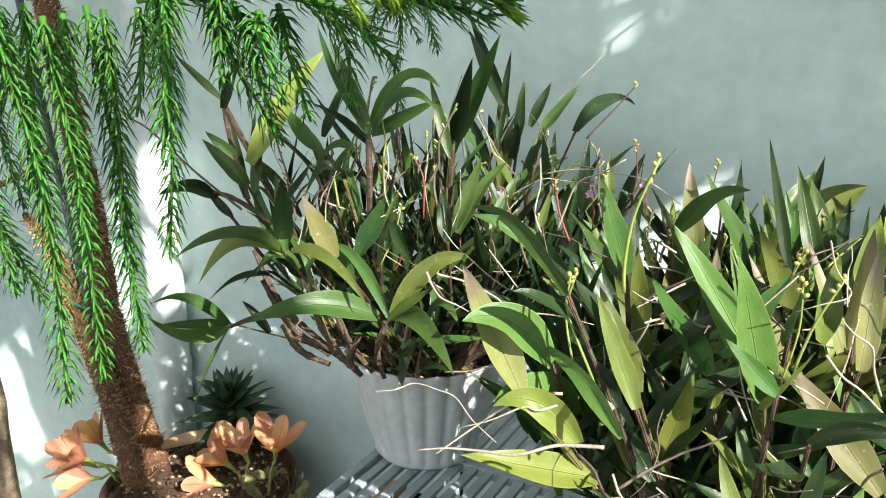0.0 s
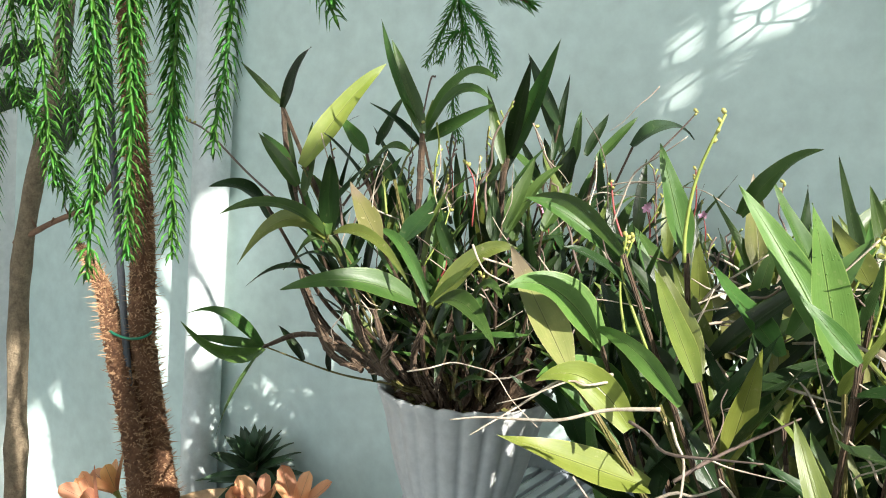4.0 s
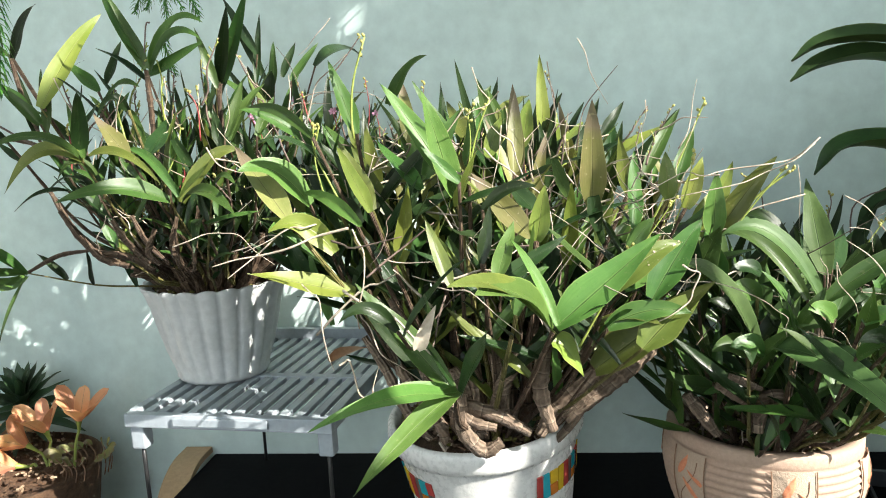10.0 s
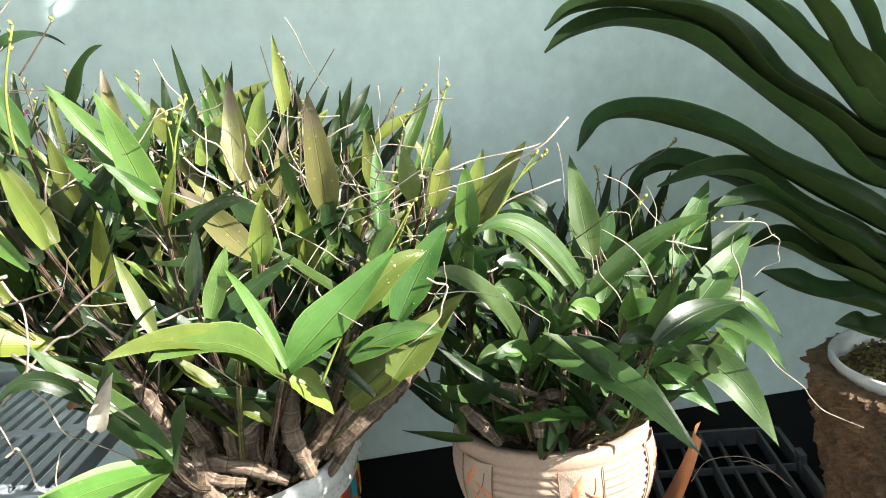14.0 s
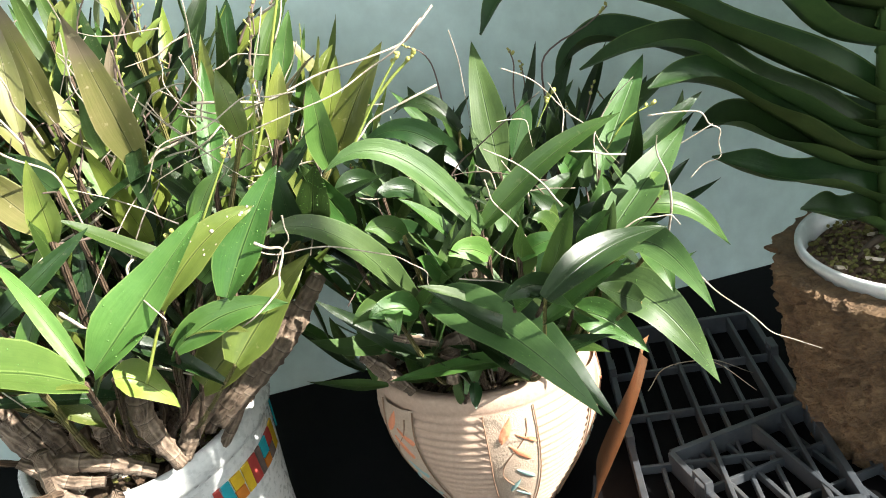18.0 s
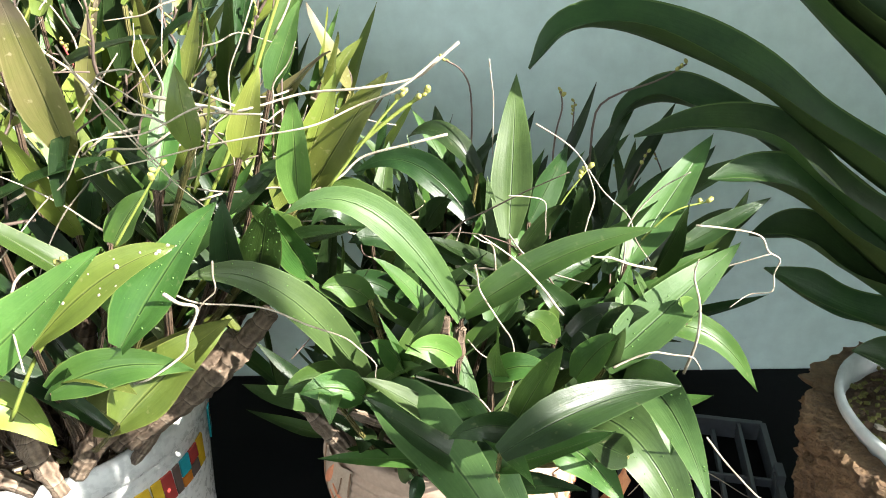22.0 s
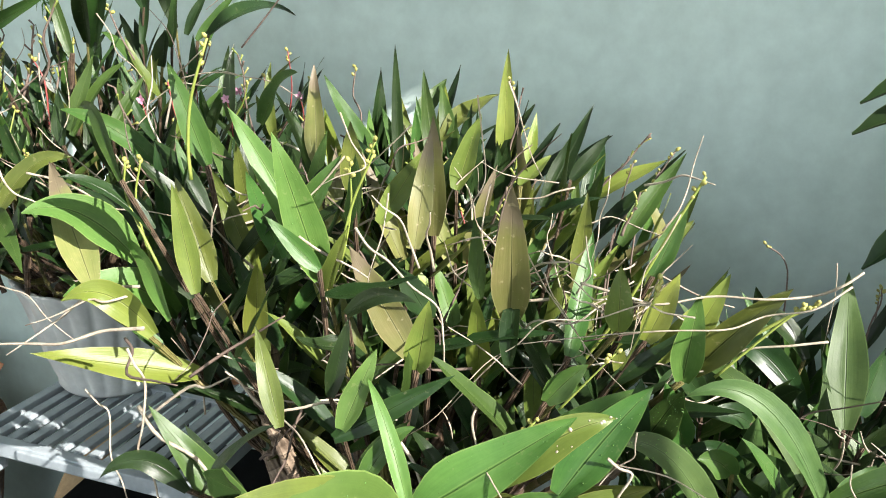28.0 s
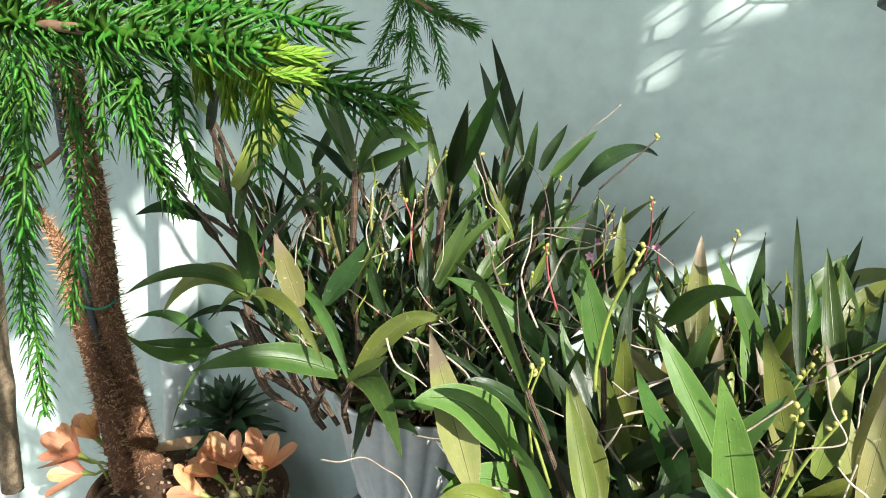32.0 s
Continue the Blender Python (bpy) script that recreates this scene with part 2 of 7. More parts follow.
def cane_material(name, c1, c2, ring):
    """A jointed cane: UV x counts the joints; pale papery rings, lengthwise wrinkles, dark blotches."""
    m, n, l, b = base_material(name, 0.68, 0.35)
    sep = n.new("ShaderNodeSeparateXYZ")
    l.new(n.new("ShaderNodeUVMap").outputs[0], sep.inputs[0])
    f = mathn(n, l, "FRACT", sep.outputs["X"])
    wr = mathn(n, l, "SINE", mathn(n, l, "MULTIPLY_ADD", noise_node(n, l, 70, 3), 9.0, mathn(n, l, "MULTIPLY", sep.outputs["Y"], 50.27)))
    col = ramp(n, l, noise_node(n, l, 75, 5, rough=0.7), [(0.32, c1), (0.66, c2)])
    col = mix(n, l, mathn(n, l, "MULTIPLY_ADD", wr, 0.16, 0.16), col, tuple(0.35 * v for v in c1))
    col = mix(n, l, ramp(n, l, f, [(0.84, (0, 0, 0)), (0.95, (0.42, 0.42, 0.42)), (0.985, (0.55, 0.55, 0.55)), (1.0, (0, 0, 0))]), col, ring)
    col = mix(n, l, ramp(n, l, f, [(0.0, (0.6, 0.6, 0.6)), (0.07, (0, 0, 0))]), col, tuple(0.25 * v for v in c1))
    l.new(col, b.inputs["Base Color"])
    bump(n, l, b, mathn(n, l, "MULTIPLY_ADD", noise_node(n, l, 260, 5), 0.8, wr), 0.7, 0.0011)
    return m


cane_mat = cane_material("cane_brown", (0.060, 0.038, 0.024), (0.165, 0.110, 0.070), (0.22, 0.16, 0.11))
cane_old = cane_material("cane_grey", (0.115, 0.080, 0.055), (0.32, 0.235, 0.165), (0.40, 0.31, 0.23))
cane_green = cane_material("cane_green", (0.13, 0.13, 0.035), (0.24, 0.20, 0.07), (0.36, 0.28, 0.16))
root_mat = surface("aerial_root", (0.33, 0.26, 0.19), (0.54, 0.47, 0.38), 0.8, 90, 400, 0.8, 0.001, stain=(0.22, 0.14, 0.08), stain_k=0.75)
stalk_green = surface("stalk_green", (0.18, 0.24, 0.04), (0.28, 0.32, 0.07), 0.5, 40, 150, 0.2, 0.001)
stalk_dark = surface("stalk_dry", (0.10, 0.07, 0.06), (0.18, 0.13, 0.10), 0.7, 60, 200, 0.3, 0.001)
stalk_red = surface("stalk_red", (0.25, 0.045, 0.045), (0.34, 0.07, 0.06), 0.5, 40, 150, 0.2, 0.001)
bud_mat = surface("bud_yellow_green", (0.28, 0.28, 0.06), (0.42, 0.39, 0.12), 0.5, 90, 300, 0.2, 0.001)
pink_mat = surface("petal_pink", (0.56, 0.22, 0.36), (0.70, 0.40, 0.54), 0.5, 60, 200, 0.1, 0.001)
rack_grey = surface("grey_rack_plastic", (0.30, 0.34, 0.37), (0.36, 0.40, 0.43), 0.42, 8, 90, 0.1, 0.001, stain=(0.24, 0.25, 0.25), stain_k=0.4)
rod_black = surface("black_rod", (0.012, 0.012, 0.013), (0.02, 0.02, 0.02), 0.4, 20, 90, 0.1)
crate_grey = surface("dark_grey_crate", (0.032, 0.037, 0.043), (0.060, 0.067, 0.075), 0.45, 12, 90, 0.15, 0.001, stain=(0.16, 0.14, 0.12), stain_k=0.4)
wood_pale = surface("pale_wood", (0.42, 0.28, 0.15), (0.52, 0.36, 0.21), 0.6, 20, 140, 0.3)
spathe_mat = surface("dry_palm_spathe", (0.24, 0.105, 0.045), (0.40, 0.20, 0.095), 0.5, 30, 160, 0.5, 0.002, stain=(0.22, 0.09, 0.04), stain_k=0.5)
trunk_mat = surface("pine_bark", (0.10, 0.042, 0.020), (0.28, 0.14, 0.07), 0.9, 110, 420, 1.0, 0.006, stain=(0.06, 0.025, 0.014), stain_k=0.7)
stem_mat = surface("grey_brown_stem", (0.11, 0.080, 0.048), (0.32, 0.25, 0.16), 0.85, 70, 260, 1.0, 0.004, stain=(0.07, 0.05, 0.03), stain_k=0.6)
tie_mat = surface("green_tie", (0.01, 0.16, 0.09), (0.02, 0.22, 0.12), 0.35, 40, 100)
stake_mat = surface("dark_stake", (0.05, 0.06, 0.07), (0.08, 0.09, 0.10), 0.5, 30, 90)
wire_mat = surface("black_wire", (0.02, 0.018, 0.016), (0.04, 0.035, 0.03), 0.5, 60, 200)
twig_mat = surface("twig_brown", (0.16, 0.085, 0.05), (0.26, 0.15, 0.09), 0.8, 60, 200, 0.5)
peach = leaf_material("petal_peach", (0.84, 0.36, 0.19), (0.90, 0.47, 0.29), (0.92, 0.60, 0.40), (0.85, 0.70, 0.35), 3.0, rough=0.5, glow=0.48)
needle_mat = leaf_material("pine_needle", (0.050, 0.200, 0.024), (0.105, 0.310, 0.036), (0.10, 0.28, 0.05), rough=0.42, glow=0.32)
husk_mat = surface("dry_sheath", (0.36, 0.30, 0.23), (0.52, 0.45, 0.36), 0.8, 50, 200, 0.4)
moss_mat = surface("moss", (0.08, 0.085, 0.018), (0.17, 0.15, 0.04), 0.95, 60, 250, 0.9, 0.003)
TILES = {k: surface("tile_" + k, tuple(0.9 * v for v in c), c, 0.2, 20, 90, 0.1, 0.001) for k, c in (
    ("yellow", (0.72, 0.46, 0.03)), ("orange", (0.62, 0.20, 0.03)), ("red", (0.42, 0.06, 0.05)), ("teal", (0.03, 0.36, 0.42)), ("brown", (0.17, 0.12, 0.10)))}
bloom_white = surface("white_bud", (0.62, 0.66, 0.48), (0.72, 0.74, 0.60), 0.5, 60, 200, 0.1)


# ---- builders ----
def mesh_from(name, verts, faces, material, smooth=True, uvs=None):
    me = bpy.data.meshes.new(name)
    me.from_pydata([tuple(v) for v in verts], [], faces)
    if uvs is not None:
        layer = me.uv_layers.new(name="UVMap")
        idx = np.zeros(len(me.loops), dtype=np.int32)
        me.loops.foreach_get("vertex_index", idx)
        layer.data.foreach_set("uv", np.asarray(uvs, dtype=np.float32)[idx].ravel())
    if smooth:
        me.polygons.foreach_set("use_smooth", [True] * len(me.polygons))
    me.materials.append(material)
    me.update()
    return me


def part(name, bm, material, parent=None, label="", smooth=False):
    """Links a bmesh or a mesh as one object under a thing or a part."""
    if isinstance(bm, bmesh.types.BMesh):
        me = bpy.data.meshes.new(name)
        bm.to_mesh(me)
        bm.free()
        me.materials.append(material)
        if smooth:
            me.polygons.foreach_set("use_smooth", [True] * len(me.polygons))
    else:
        me = bm
    ob = new(name, me)
    if parent is not None:
        ob.parent = parent
        ob.matrix_parent_inverse = parent.matrix_world.inverted()
    if label:
        ob["label"] = label
    return ob


def thing(name, at, label, category, group="", kind=""):
    e = new(name)
    e.empty_display_size = 0.05
    e.matrix_world = Matrix.Translation(at)
    return tagged(e, label, category, group, kind)


def box(x0, x1, y0, y1, z0, z1, bevel=0.0, bm=None):
    own = bm or bmesh.new()
    geo = bmesh.ops.create_cube(own, size=1.0, matrix=Matrix.Translation(((x0 + x1) / 2, (y0 + y1) / 2, (z0 + z1) / 2)) @ Matrix.Diagonal((x1 - x0, y1 - y0, z1 - z0, 1)))
    if bevel:
        edges = list({e for v in geo["verts"] for e in v.link_edges})
        bmesh.ops.bevel(own, geom=edges, offset=bevel, segments=2, affect="EDGES", profile=0.6)
    return own


def lathe(profile, seg, wave=None):
    """Verts and faces of a turned body; profile of (radius, height), wave(angle, k) scales the radius."""
    verts, faces = [], []
    for k, (r, z) in enumerate(profile):
        for s in range(seg):
            a = 2 * math.pi * s / seg
            q = r * (wave(a, k) if wave else 1)
            verts.append((q * math.cos(a), q * math.sin(a), z))
    for k in range(len(profile) - 1):
        for s in range(seg):
            n = (s + 1) % seg
            faces.append((k * seg + s, k * seg + n, (k + 1) * seg + n, (k + 1) * seg + s))
    faces.append(tuple(range(seg))[::-1])
    return verts, faces


def moved(verts, at):
    return [(v[0] + at[0], v[1] + at[1], v[2] + at[2]) for v in verts]


def curve_points(pts, n):
    """n + 1 points of a Catmull-Rom curve through pts."""
    p = [Vector(q) for q in pts]
    p = [2 * p[0] - p[1], *p, 2 * p[-1] - p[-2]]
    out, spans = [], len(p) - 3
    for i in range(n + 1):
        s = min(i / n * spans, spans - 1e-6)
        k, f = int(s), s - int(s)
        a, b, c, d = p[k:k + 4]
        out.append(0.5 * (2 * b + (c - a) * f + (2 * a - 5 * b + 4 * c - d) * f * f + (3 * b - a - 3 * c + d) * f ** 3))
    return out


def tube(pts, radii, seg=6, rings=10, knots=0, rng=None):
    """Verts and faces of a round rod through pts; radii interpolated; knots: how many swollen joints."""
    c = curve_points(pts, rings)
    verts, faces = [], []
    ref = Vector((0.31, 0.17, 0.93)).normalized()
    for i, q in enumerate(c):
        t = (c[min(i + 1, rings)] - c[max(i - 1, 0)]).normalized()
        s = t.cross(ref)
        s = s.normalized() if s.length > 1e-4 else t.orthogonal().normalized()
        u = s.cross(t)
        f = i / rings * (len(radii) - 1)
        k = min(int(f), len(radii) - 2)
        r = radii[k] + (radii[k + 1] - radii[k]) * (f - k)
        if knots:
            r *= 1 + 0.14 * max(0, math.cos(i / rings * knots * 2 * math.pi)) ** 3
        if rng:
            r *= rng.uniform(0.92, 1.08)
        for a in range(seg):
            w = 2 * math.pi * a / seg
            verts.append(q + (s * math.cos(w) + u * math.sin(w)) * r)
    for i in range(rings):
        for a in range(seg):
            b = (a + 1) % seg
            faces.append((i * seg + a, i * seg + b, (i + 1) * seg + b, (i + 1) * seg + a))
    faces.append(tuple(range(seg))[::-1])
    faces.append(tuple(rings * seg + a for a in range(seg)))
    return verts, faces


def rod(name, parent, pts, radii, material, seg=6, rings=10, knots=0, label="", rng=None):
    v, f = tube(pts, radii, seg, rings, knots, rng)
    return part(name, mesh_from(name, v, f, material), material, parent, label)


leaf_rng = random.Random(5)


def blade_mesh(b, t, w, bend, material, face=None, fold=0.30, n=10, belly=0.32, wave=0.0, rng=leaf_rng, m=4, into=None, blunt=False):
    """A leaf blade from b to t, w wide, arched by bend, folded along the midrib."""
    b, t = Vector(b), Vector(t)
    axis = t - b
    up = Vector((0, 0, 1)) if abs(axis.normalized().z) < 0.85 else Vector((0, -1, 0.2))
    ctrl = (b + t) / 2 + up * 2 * bend
    face = Vector(face) if face else Vector((rng.uniform(-0.45, 0.45), -0.8, rng.uniform(0.25, 0.9)))
    twist = rng.uniform(-0.35, 0.35)
    ph = rng.uniform(0, 6)
    verts, uvs, faces = [], [], []
    for i in range(n + 1):
        s = i / n
        q = b * (1 - s) ** 2 + ctrl * 2 * s * (1 - s) + t * s * s
        tan = ((ctrl - b) * (1 - s) + (t - ctrl) * s).normalized()
        side = tan.cross(face)
        side = side.normalized() if side.length > 1e-3 else tan.orthogonal().normalized()
        side.rotate(Matrix.Rotation(twist * (s - 0.3), 3, tan))
        nor = side.cross(tan)
        if s < belly:
            prof = 0.40 + 0.60 * math.sin(math.pi / 2 * s / belly)
        else:
            q1 = max(0.0, (s - belly - 0.04) / (0.96 - belly))
            prof = max(0.0, 1 - 0.55 * q1 - 0.45 * q1 ** 2.6)
        if blunt:
            prof = (0.30 + 0.70 * math.sin(math.pi / 2 * min(1, s / 0.62))) * math.sqrt(max(0.0, 1 - max(0.0, (s - 0.62) / 0.38) ** 2.4))
        half = 0.43 * w * min(1, prof)
        for j in range(m + 1):
            a = j / m * 2 - 1
            ripple = wave * w * math.sin(9 * s + ph + (1.5 if a > 0 else 0)) * abs(a)
            verts.append(q + side * a * half + nor * (abs(a) * half * fold * (1.7 - 1.1 * s) + ripple))
            uvs.append((s, j / m))
    for i in range(n):
        for j in range(m):
            k = i * (m + 1) + j
            faces.append((k, k + 1, k + m + 2, k + m + 1))
    if into is not None:
        k = len(into[0])
        into[0].extend(verts)
        into[1].extend(tuple(i + k for i in f) for f in faces)
        into[2].extend(uvs)
        return None
    return mesh_from("leaf", verts, faces, material, True, uvs)


BASES = {}
drop_mat = base_material("water_drop", 0.04, 0.9)[0]
drop_mat.node_tree.nodes["Principled BSDF"].inputs["Base Color"].default_value = (0.13, 0.25, 0.07, 1)
BALL = bmesh.new()
bmesh.ops.create_icosphere(BALL, subdivisions=1, radius=1.0)
BALL_V, BALL_F = [v.co.copy() for v in BALL.verts], [tuple(v.index for v in f.verts) for f in BALL.faces]
BALL.free()


def wet(blade, n, seed):
    """Water drops standing on the upper side of a leaf."""
    bead(blade, "water_drop", n, seed, (0.00025, 0.0006), drop_mat, 1.0)


def scarred(blade, n, seed):
    """Pale corky scars on an old leaf."""
    bead(blade, "scar", n, seed, (0.0006, 0.0017), husk_mat, 0.25)


def bead(blade, name, n, seed, size, material, height):
    rng = random.Random(seed)
    me = blade.data
    vs, fs = [], []
    for _ in range(n):
        f = me.polygons[rng.randrange(len(me.polygons) // 6, len(me.polygons))]
        c = [me.vertices[i].co for i in f.vertices]
        u, w = rng.random(), rng.random()
        p = c[0].lerp(c[1], u).lerp(c[3].lerp(c[2], u), w)
        nor = f.normal if f.normal.y < 0.2 else -f.normal
        r = rng.uniform(*size)
        k = len(vs)
        vs += [p + nor * r * 0.3 * height + (q - nor * q.dot(nor) * (1 - height)) * r for q in BALL_V]
        fs += [tuple(i + k for i in t) for t in BALL_F]
    tagged(part(name, mesh_from(name, vs, fs, material), None, blade), kind="stuff")


def leaf(plant, b, t, w, bend, mat, face=None, name="leaf", fold=0.30):
    BASES.setdefault(plant.name, []).append(Vector(b))
    ob = part(name, blade_mesh(b, t, w, bend, LEAF[mat], face, fold, wave=0.05, n=12), None, plant)
    if w > 0.031 and mat in "hmg" and plant.name != "potted_orchid" and Vector(b).y < 0.62:
        wet(ob, 40, int(1e4 * abs(b[0] + b[2])))
    return ob


def ball_mesh(name, material, r, stretch=1.0, lumps=0.0, at=(0, 0, 0), way=None, seed=0, sub=2):
    bm = bmesh.new()
    bmesh.ops.create_icosphere(bm, subdivisions=sub, radius=r)
    turn = Vector(way).to_track_quat("Z", "Y").to_matrix() if way else Matrix.Identity(3)
    for v in bm.verts:
        k = 1 + lumps * noise.noise(v.co * (1.7 / r) + Vector((seed * 3.1, 0, 0)))
        v.co = turn @ Vector((v.co.x * k, v.co.y * k, v.co.z * k * stretch)) + Vector(at)
    me = bpy.data.meshes.new(name)
    bm.to_mesh(me)
    bm.free()
    me.materials.append(material)
    me.polygons.foreach_set("use_smooth", [True] * len(me.polygons))
    return me


# ---- the room ----
X0, X1, Y0, Y1, TOP = -1.75, 1.75, -1.3, 1.15, 3.8


def wall_with_holes(axis, at, thick, u0, u1, holes):
    """A wall in the plane x or y = at, from u0 to u1, with openings (ua, ub, za, zb) stacked or side by side."""
    bm = bmesh.new()
    us = sorted({u0, u1, *(h[0] for h in holes), *(h[1] for h in holes)})
    for a, b in zip(us, us[1:]):
        zs = [0.0]
        for h in sorted(holes, key=lambda q: q[2]):
            if h[0] <= a and b <= h[1]:
                zs += [h[2], h[3]]
        zs.append(TOP)
        for z0, z1 in zip(zs[::2], zs[1::2]):
            if axis == "x":
                box(min(at, at + thick), max(at, at + thick), a, b, z0, z1, bm=bm)
            else:
                box(a, b, min(at, at + thick), max(at, at + thick), z0, z1, bm=bm)
    return bm


tagged(part("floor", box(X0 - 0.1, X1 + 0.1, Y0 - 0.1, Y1 + 0.1, -0.1, 0), floor_tile), "grey floor of the balcony room", "floor", kind="structure")
tagged(part("ceiling", box(X0 - 0.12, X1 + 0.12, Y0 - 0.12, Y1 + 0.12, TOP, TOP + 0.1), white_paint), "plain white ceiling", "ceiling", kind="structure")
tagged(part("wall_back", box(X0 - 0.12, X1 + 0.12, Y1, Y1 + 0.12, 0, TOP), wall_paint), "pale mint-painted plaster wall with faint stains", "wall", kind="structure")
tagged(part("wall_left", box(X0 - 0.12, X0, Y0, Y1, 0, TOP), white_paint), "white-painted side wall", "wall", kind="structure")
# Unseen openings, sized and placed to aim sun at plants, pine, pipe and wall.
PANE, TALL, SLIT, SUN_GAP, PINE_GAP = (-0.20, 0.10, 0.9, 2.60), (-0.74, -0.20, 0.9, 2.93), (-0.062, 0.104, 2.816, 3.01), (-0.720, -0.500, 2.96, 3.36), (-1.25, -0.775, 2.62, 3.28)
tagged(part("wall_right", wall_with_holes("x", X1, 0.1, Y0, Y1, [PANE, TALL, SLIT, SUN_GAP, PINE_GAP]), wall_paint), "unseen mint side wall with a window and added openings that aim the sun", "wall", kind="structure")
tagged(part("wall_front", wall_with_holes("y", Y0, -0.1, X0 - 0.12, X1 + 0.12, [(-1.5, 0.25, 0.9, 2.5)]), white_paint), "white wall round the wide balcony window", "wall", kind="structure")
frame_bm = bmesh.new()
box(X1 + 0.03, X1 + 0.06, -1.068, -1.032, PINE_GAP[2], PINE_GAP[3], 0.003, frame_bm)
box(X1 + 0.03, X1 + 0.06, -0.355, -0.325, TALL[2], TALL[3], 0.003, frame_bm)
# Unseen upright and slanted bar, added to cut the sun patch on the wall.
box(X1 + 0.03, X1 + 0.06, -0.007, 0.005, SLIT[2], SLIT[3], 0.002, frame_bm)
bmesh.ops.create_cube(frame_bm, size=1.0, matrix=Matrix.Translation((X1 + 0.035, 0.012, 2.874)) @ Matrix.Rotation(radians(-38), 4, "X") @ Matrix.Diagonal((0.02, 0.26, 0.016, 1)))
tagged(part("window_1", frame_bm, white_paint), "white bars of the side openings, some added to cut the sun patch", "window", kind="structure")
frame_bm = bmesh.new()
for x in (-0.92, -0.33):
    box(x - 0.02, x + 0.02, Y0 - 0.07, Y0 - 0.03, 0.9, 2.5, 0.004, frame_bm)
tagged(part("window_2", frame_bm, white_paint), "white frame of the wide balcony window", "window", kind="structure")

# wall pipe and the bench
pipe_v, pipe_f = lathe([(0.036, 0.0), (0.036, 0.66), (0.0385, 0.665), (0.0385, 0.69), (0.036, 0.695), (0.036, 1.5), (0.036, 3.4)], 24)
tagged(part("pipe", mesh_from("pipe", moved(pipe_v, (-1.085, 1.112, 0.0)), pipe_f, pipe_paint), None), "painted round pipe running up the mint wall", "pipe", kind="structure")
bench = thing("bench", (0.5, 0.7, 0.0), "black-topped bench carrying the potted orchids", "bench")
part("bench_top", box(-0.56, 1.75, 0.18, 1.147, 0.475, 0.502, 0.003), black_top, bench)
part("front_panel", box(-0.54, 1.73, 0.2, 0.22, 0.0, 0.475), black_top, bench)
board_c = curve_points([(-0.612, 1.140, 0.514), (-0.616, 1.085, 0.508), (-0.612, 1.025, 0.488), (-0.602, 0.965, 0.452), (-0.588, 0.900, 0.400)], 20)
board_v, board_f = [], []
for i, q in enumerate(board_c):
    tan = (board_c[min(i + 1, 20)] - board_c[max(i - 1, 0)]).normalized()
    up = Vector((1, 0, 0)).cross(tan).normalized()
    for dx, dz in ((-0.004, 0.006), (0.050, 0.006), (0.050, -0.006), (-0.004, -0.006)):
        board_v.append(q + Vector((dx, 0, 0)) + up * dz)
for i in range(20):
    for j in range(4):
        board_f.append((i * 4 + j, i * 4 + (j + 1) % 4, i * 4 + 4 + (j + 1) % 4, i * 4 + 4 + j))
board_f += [(0, 3, 2, 1), (80, 81, 82, 83)]
part("side_board", mesh_from("side_board", board_v, board_f, wood_pale, False), None, bench, "curved pale wooden edge board")

# ---- grey slatted rack ----
RZ = 0.755
rack = thing("slatted_rack", (-0.3, 0.75, 0.502), "grey plastic slatted rack on thin black legs", "rack")
RACK = Matrix.Translation((-0.315, 0.913, 0)) @ Matrix.Rotation(radians(-5.5), 4, "Z")
RW, RD, RM = 0.158, 0.193, -0.025


def rack_box(name, x0, x1, y0, y1, z0, z1, bevel=0.002, mat=rack_grey, parent=None):
    bm = box(x0, x1, y0, y1, z0, z1, bevel)
    bmesh.ops.transform(bm, matrix=RACK, verts=bm.verts)
    return part(name, bm, mat, parent or rack)


rack_box("side_rail", -RW, -RW + 0.014, -RD, RD, RZ - 0.022, RZ)
rack_box("side_rail", RW - 0.014, RW, -RD, RD, RZ - 0.022, RZ)
rack_box("front_rail", -RW, RW, -RD - 0.014, -RD, RZ - 0.022, RZ - 0.002)
rack_box("front_lip", -RW * 0.5, RW * 0.42, -RD - 0.019, -RD - 0.013, RZ - 0.017, RZ - 0.004)
rack_box("back_rail", -RW, RW, RD, RD + 0.014, RZ - 0.022, RZ + 0.016)
rack_box("middle_rail", -RW + 0.014, RW - 0.014, RM - 0.008, RM + 0.008, RZ - 0.016, RZ - 0.001)
slat_n = 12
for k in range(slat_n):
    x = -RW + 0.018 + (2 * RW - 0.036) * (k + 0.5) / slat_n
    for y0, y1 in ((-RD, RM - 0.008), (RM + 0.008, RD)):
        rack_box("slat", x - 0.0068, x + 0.0068, y0, y1, RZ - 0.009, RZ - 0.002, 0.0015)
for sx in (-1, 1):
    for sy in (-1, 1):
        x, y = sx * (RW - 0.014), sy * (RD - 0.004)
        rack_box("socket", x - 0.011, x + 0.011, y - 0.011, y + 0.011, RZ - 0.058, RZ - 0.022, 0.003)
        a = RACK @ Vector((x, y, 0))
        rod("leg", rack, [(a.x, a.y, RZ - 0.05), (a.x, a.y, 0.62), (a.x, a.y, 0.503)], [0.003, 0.003], rod_black, 8, 4)


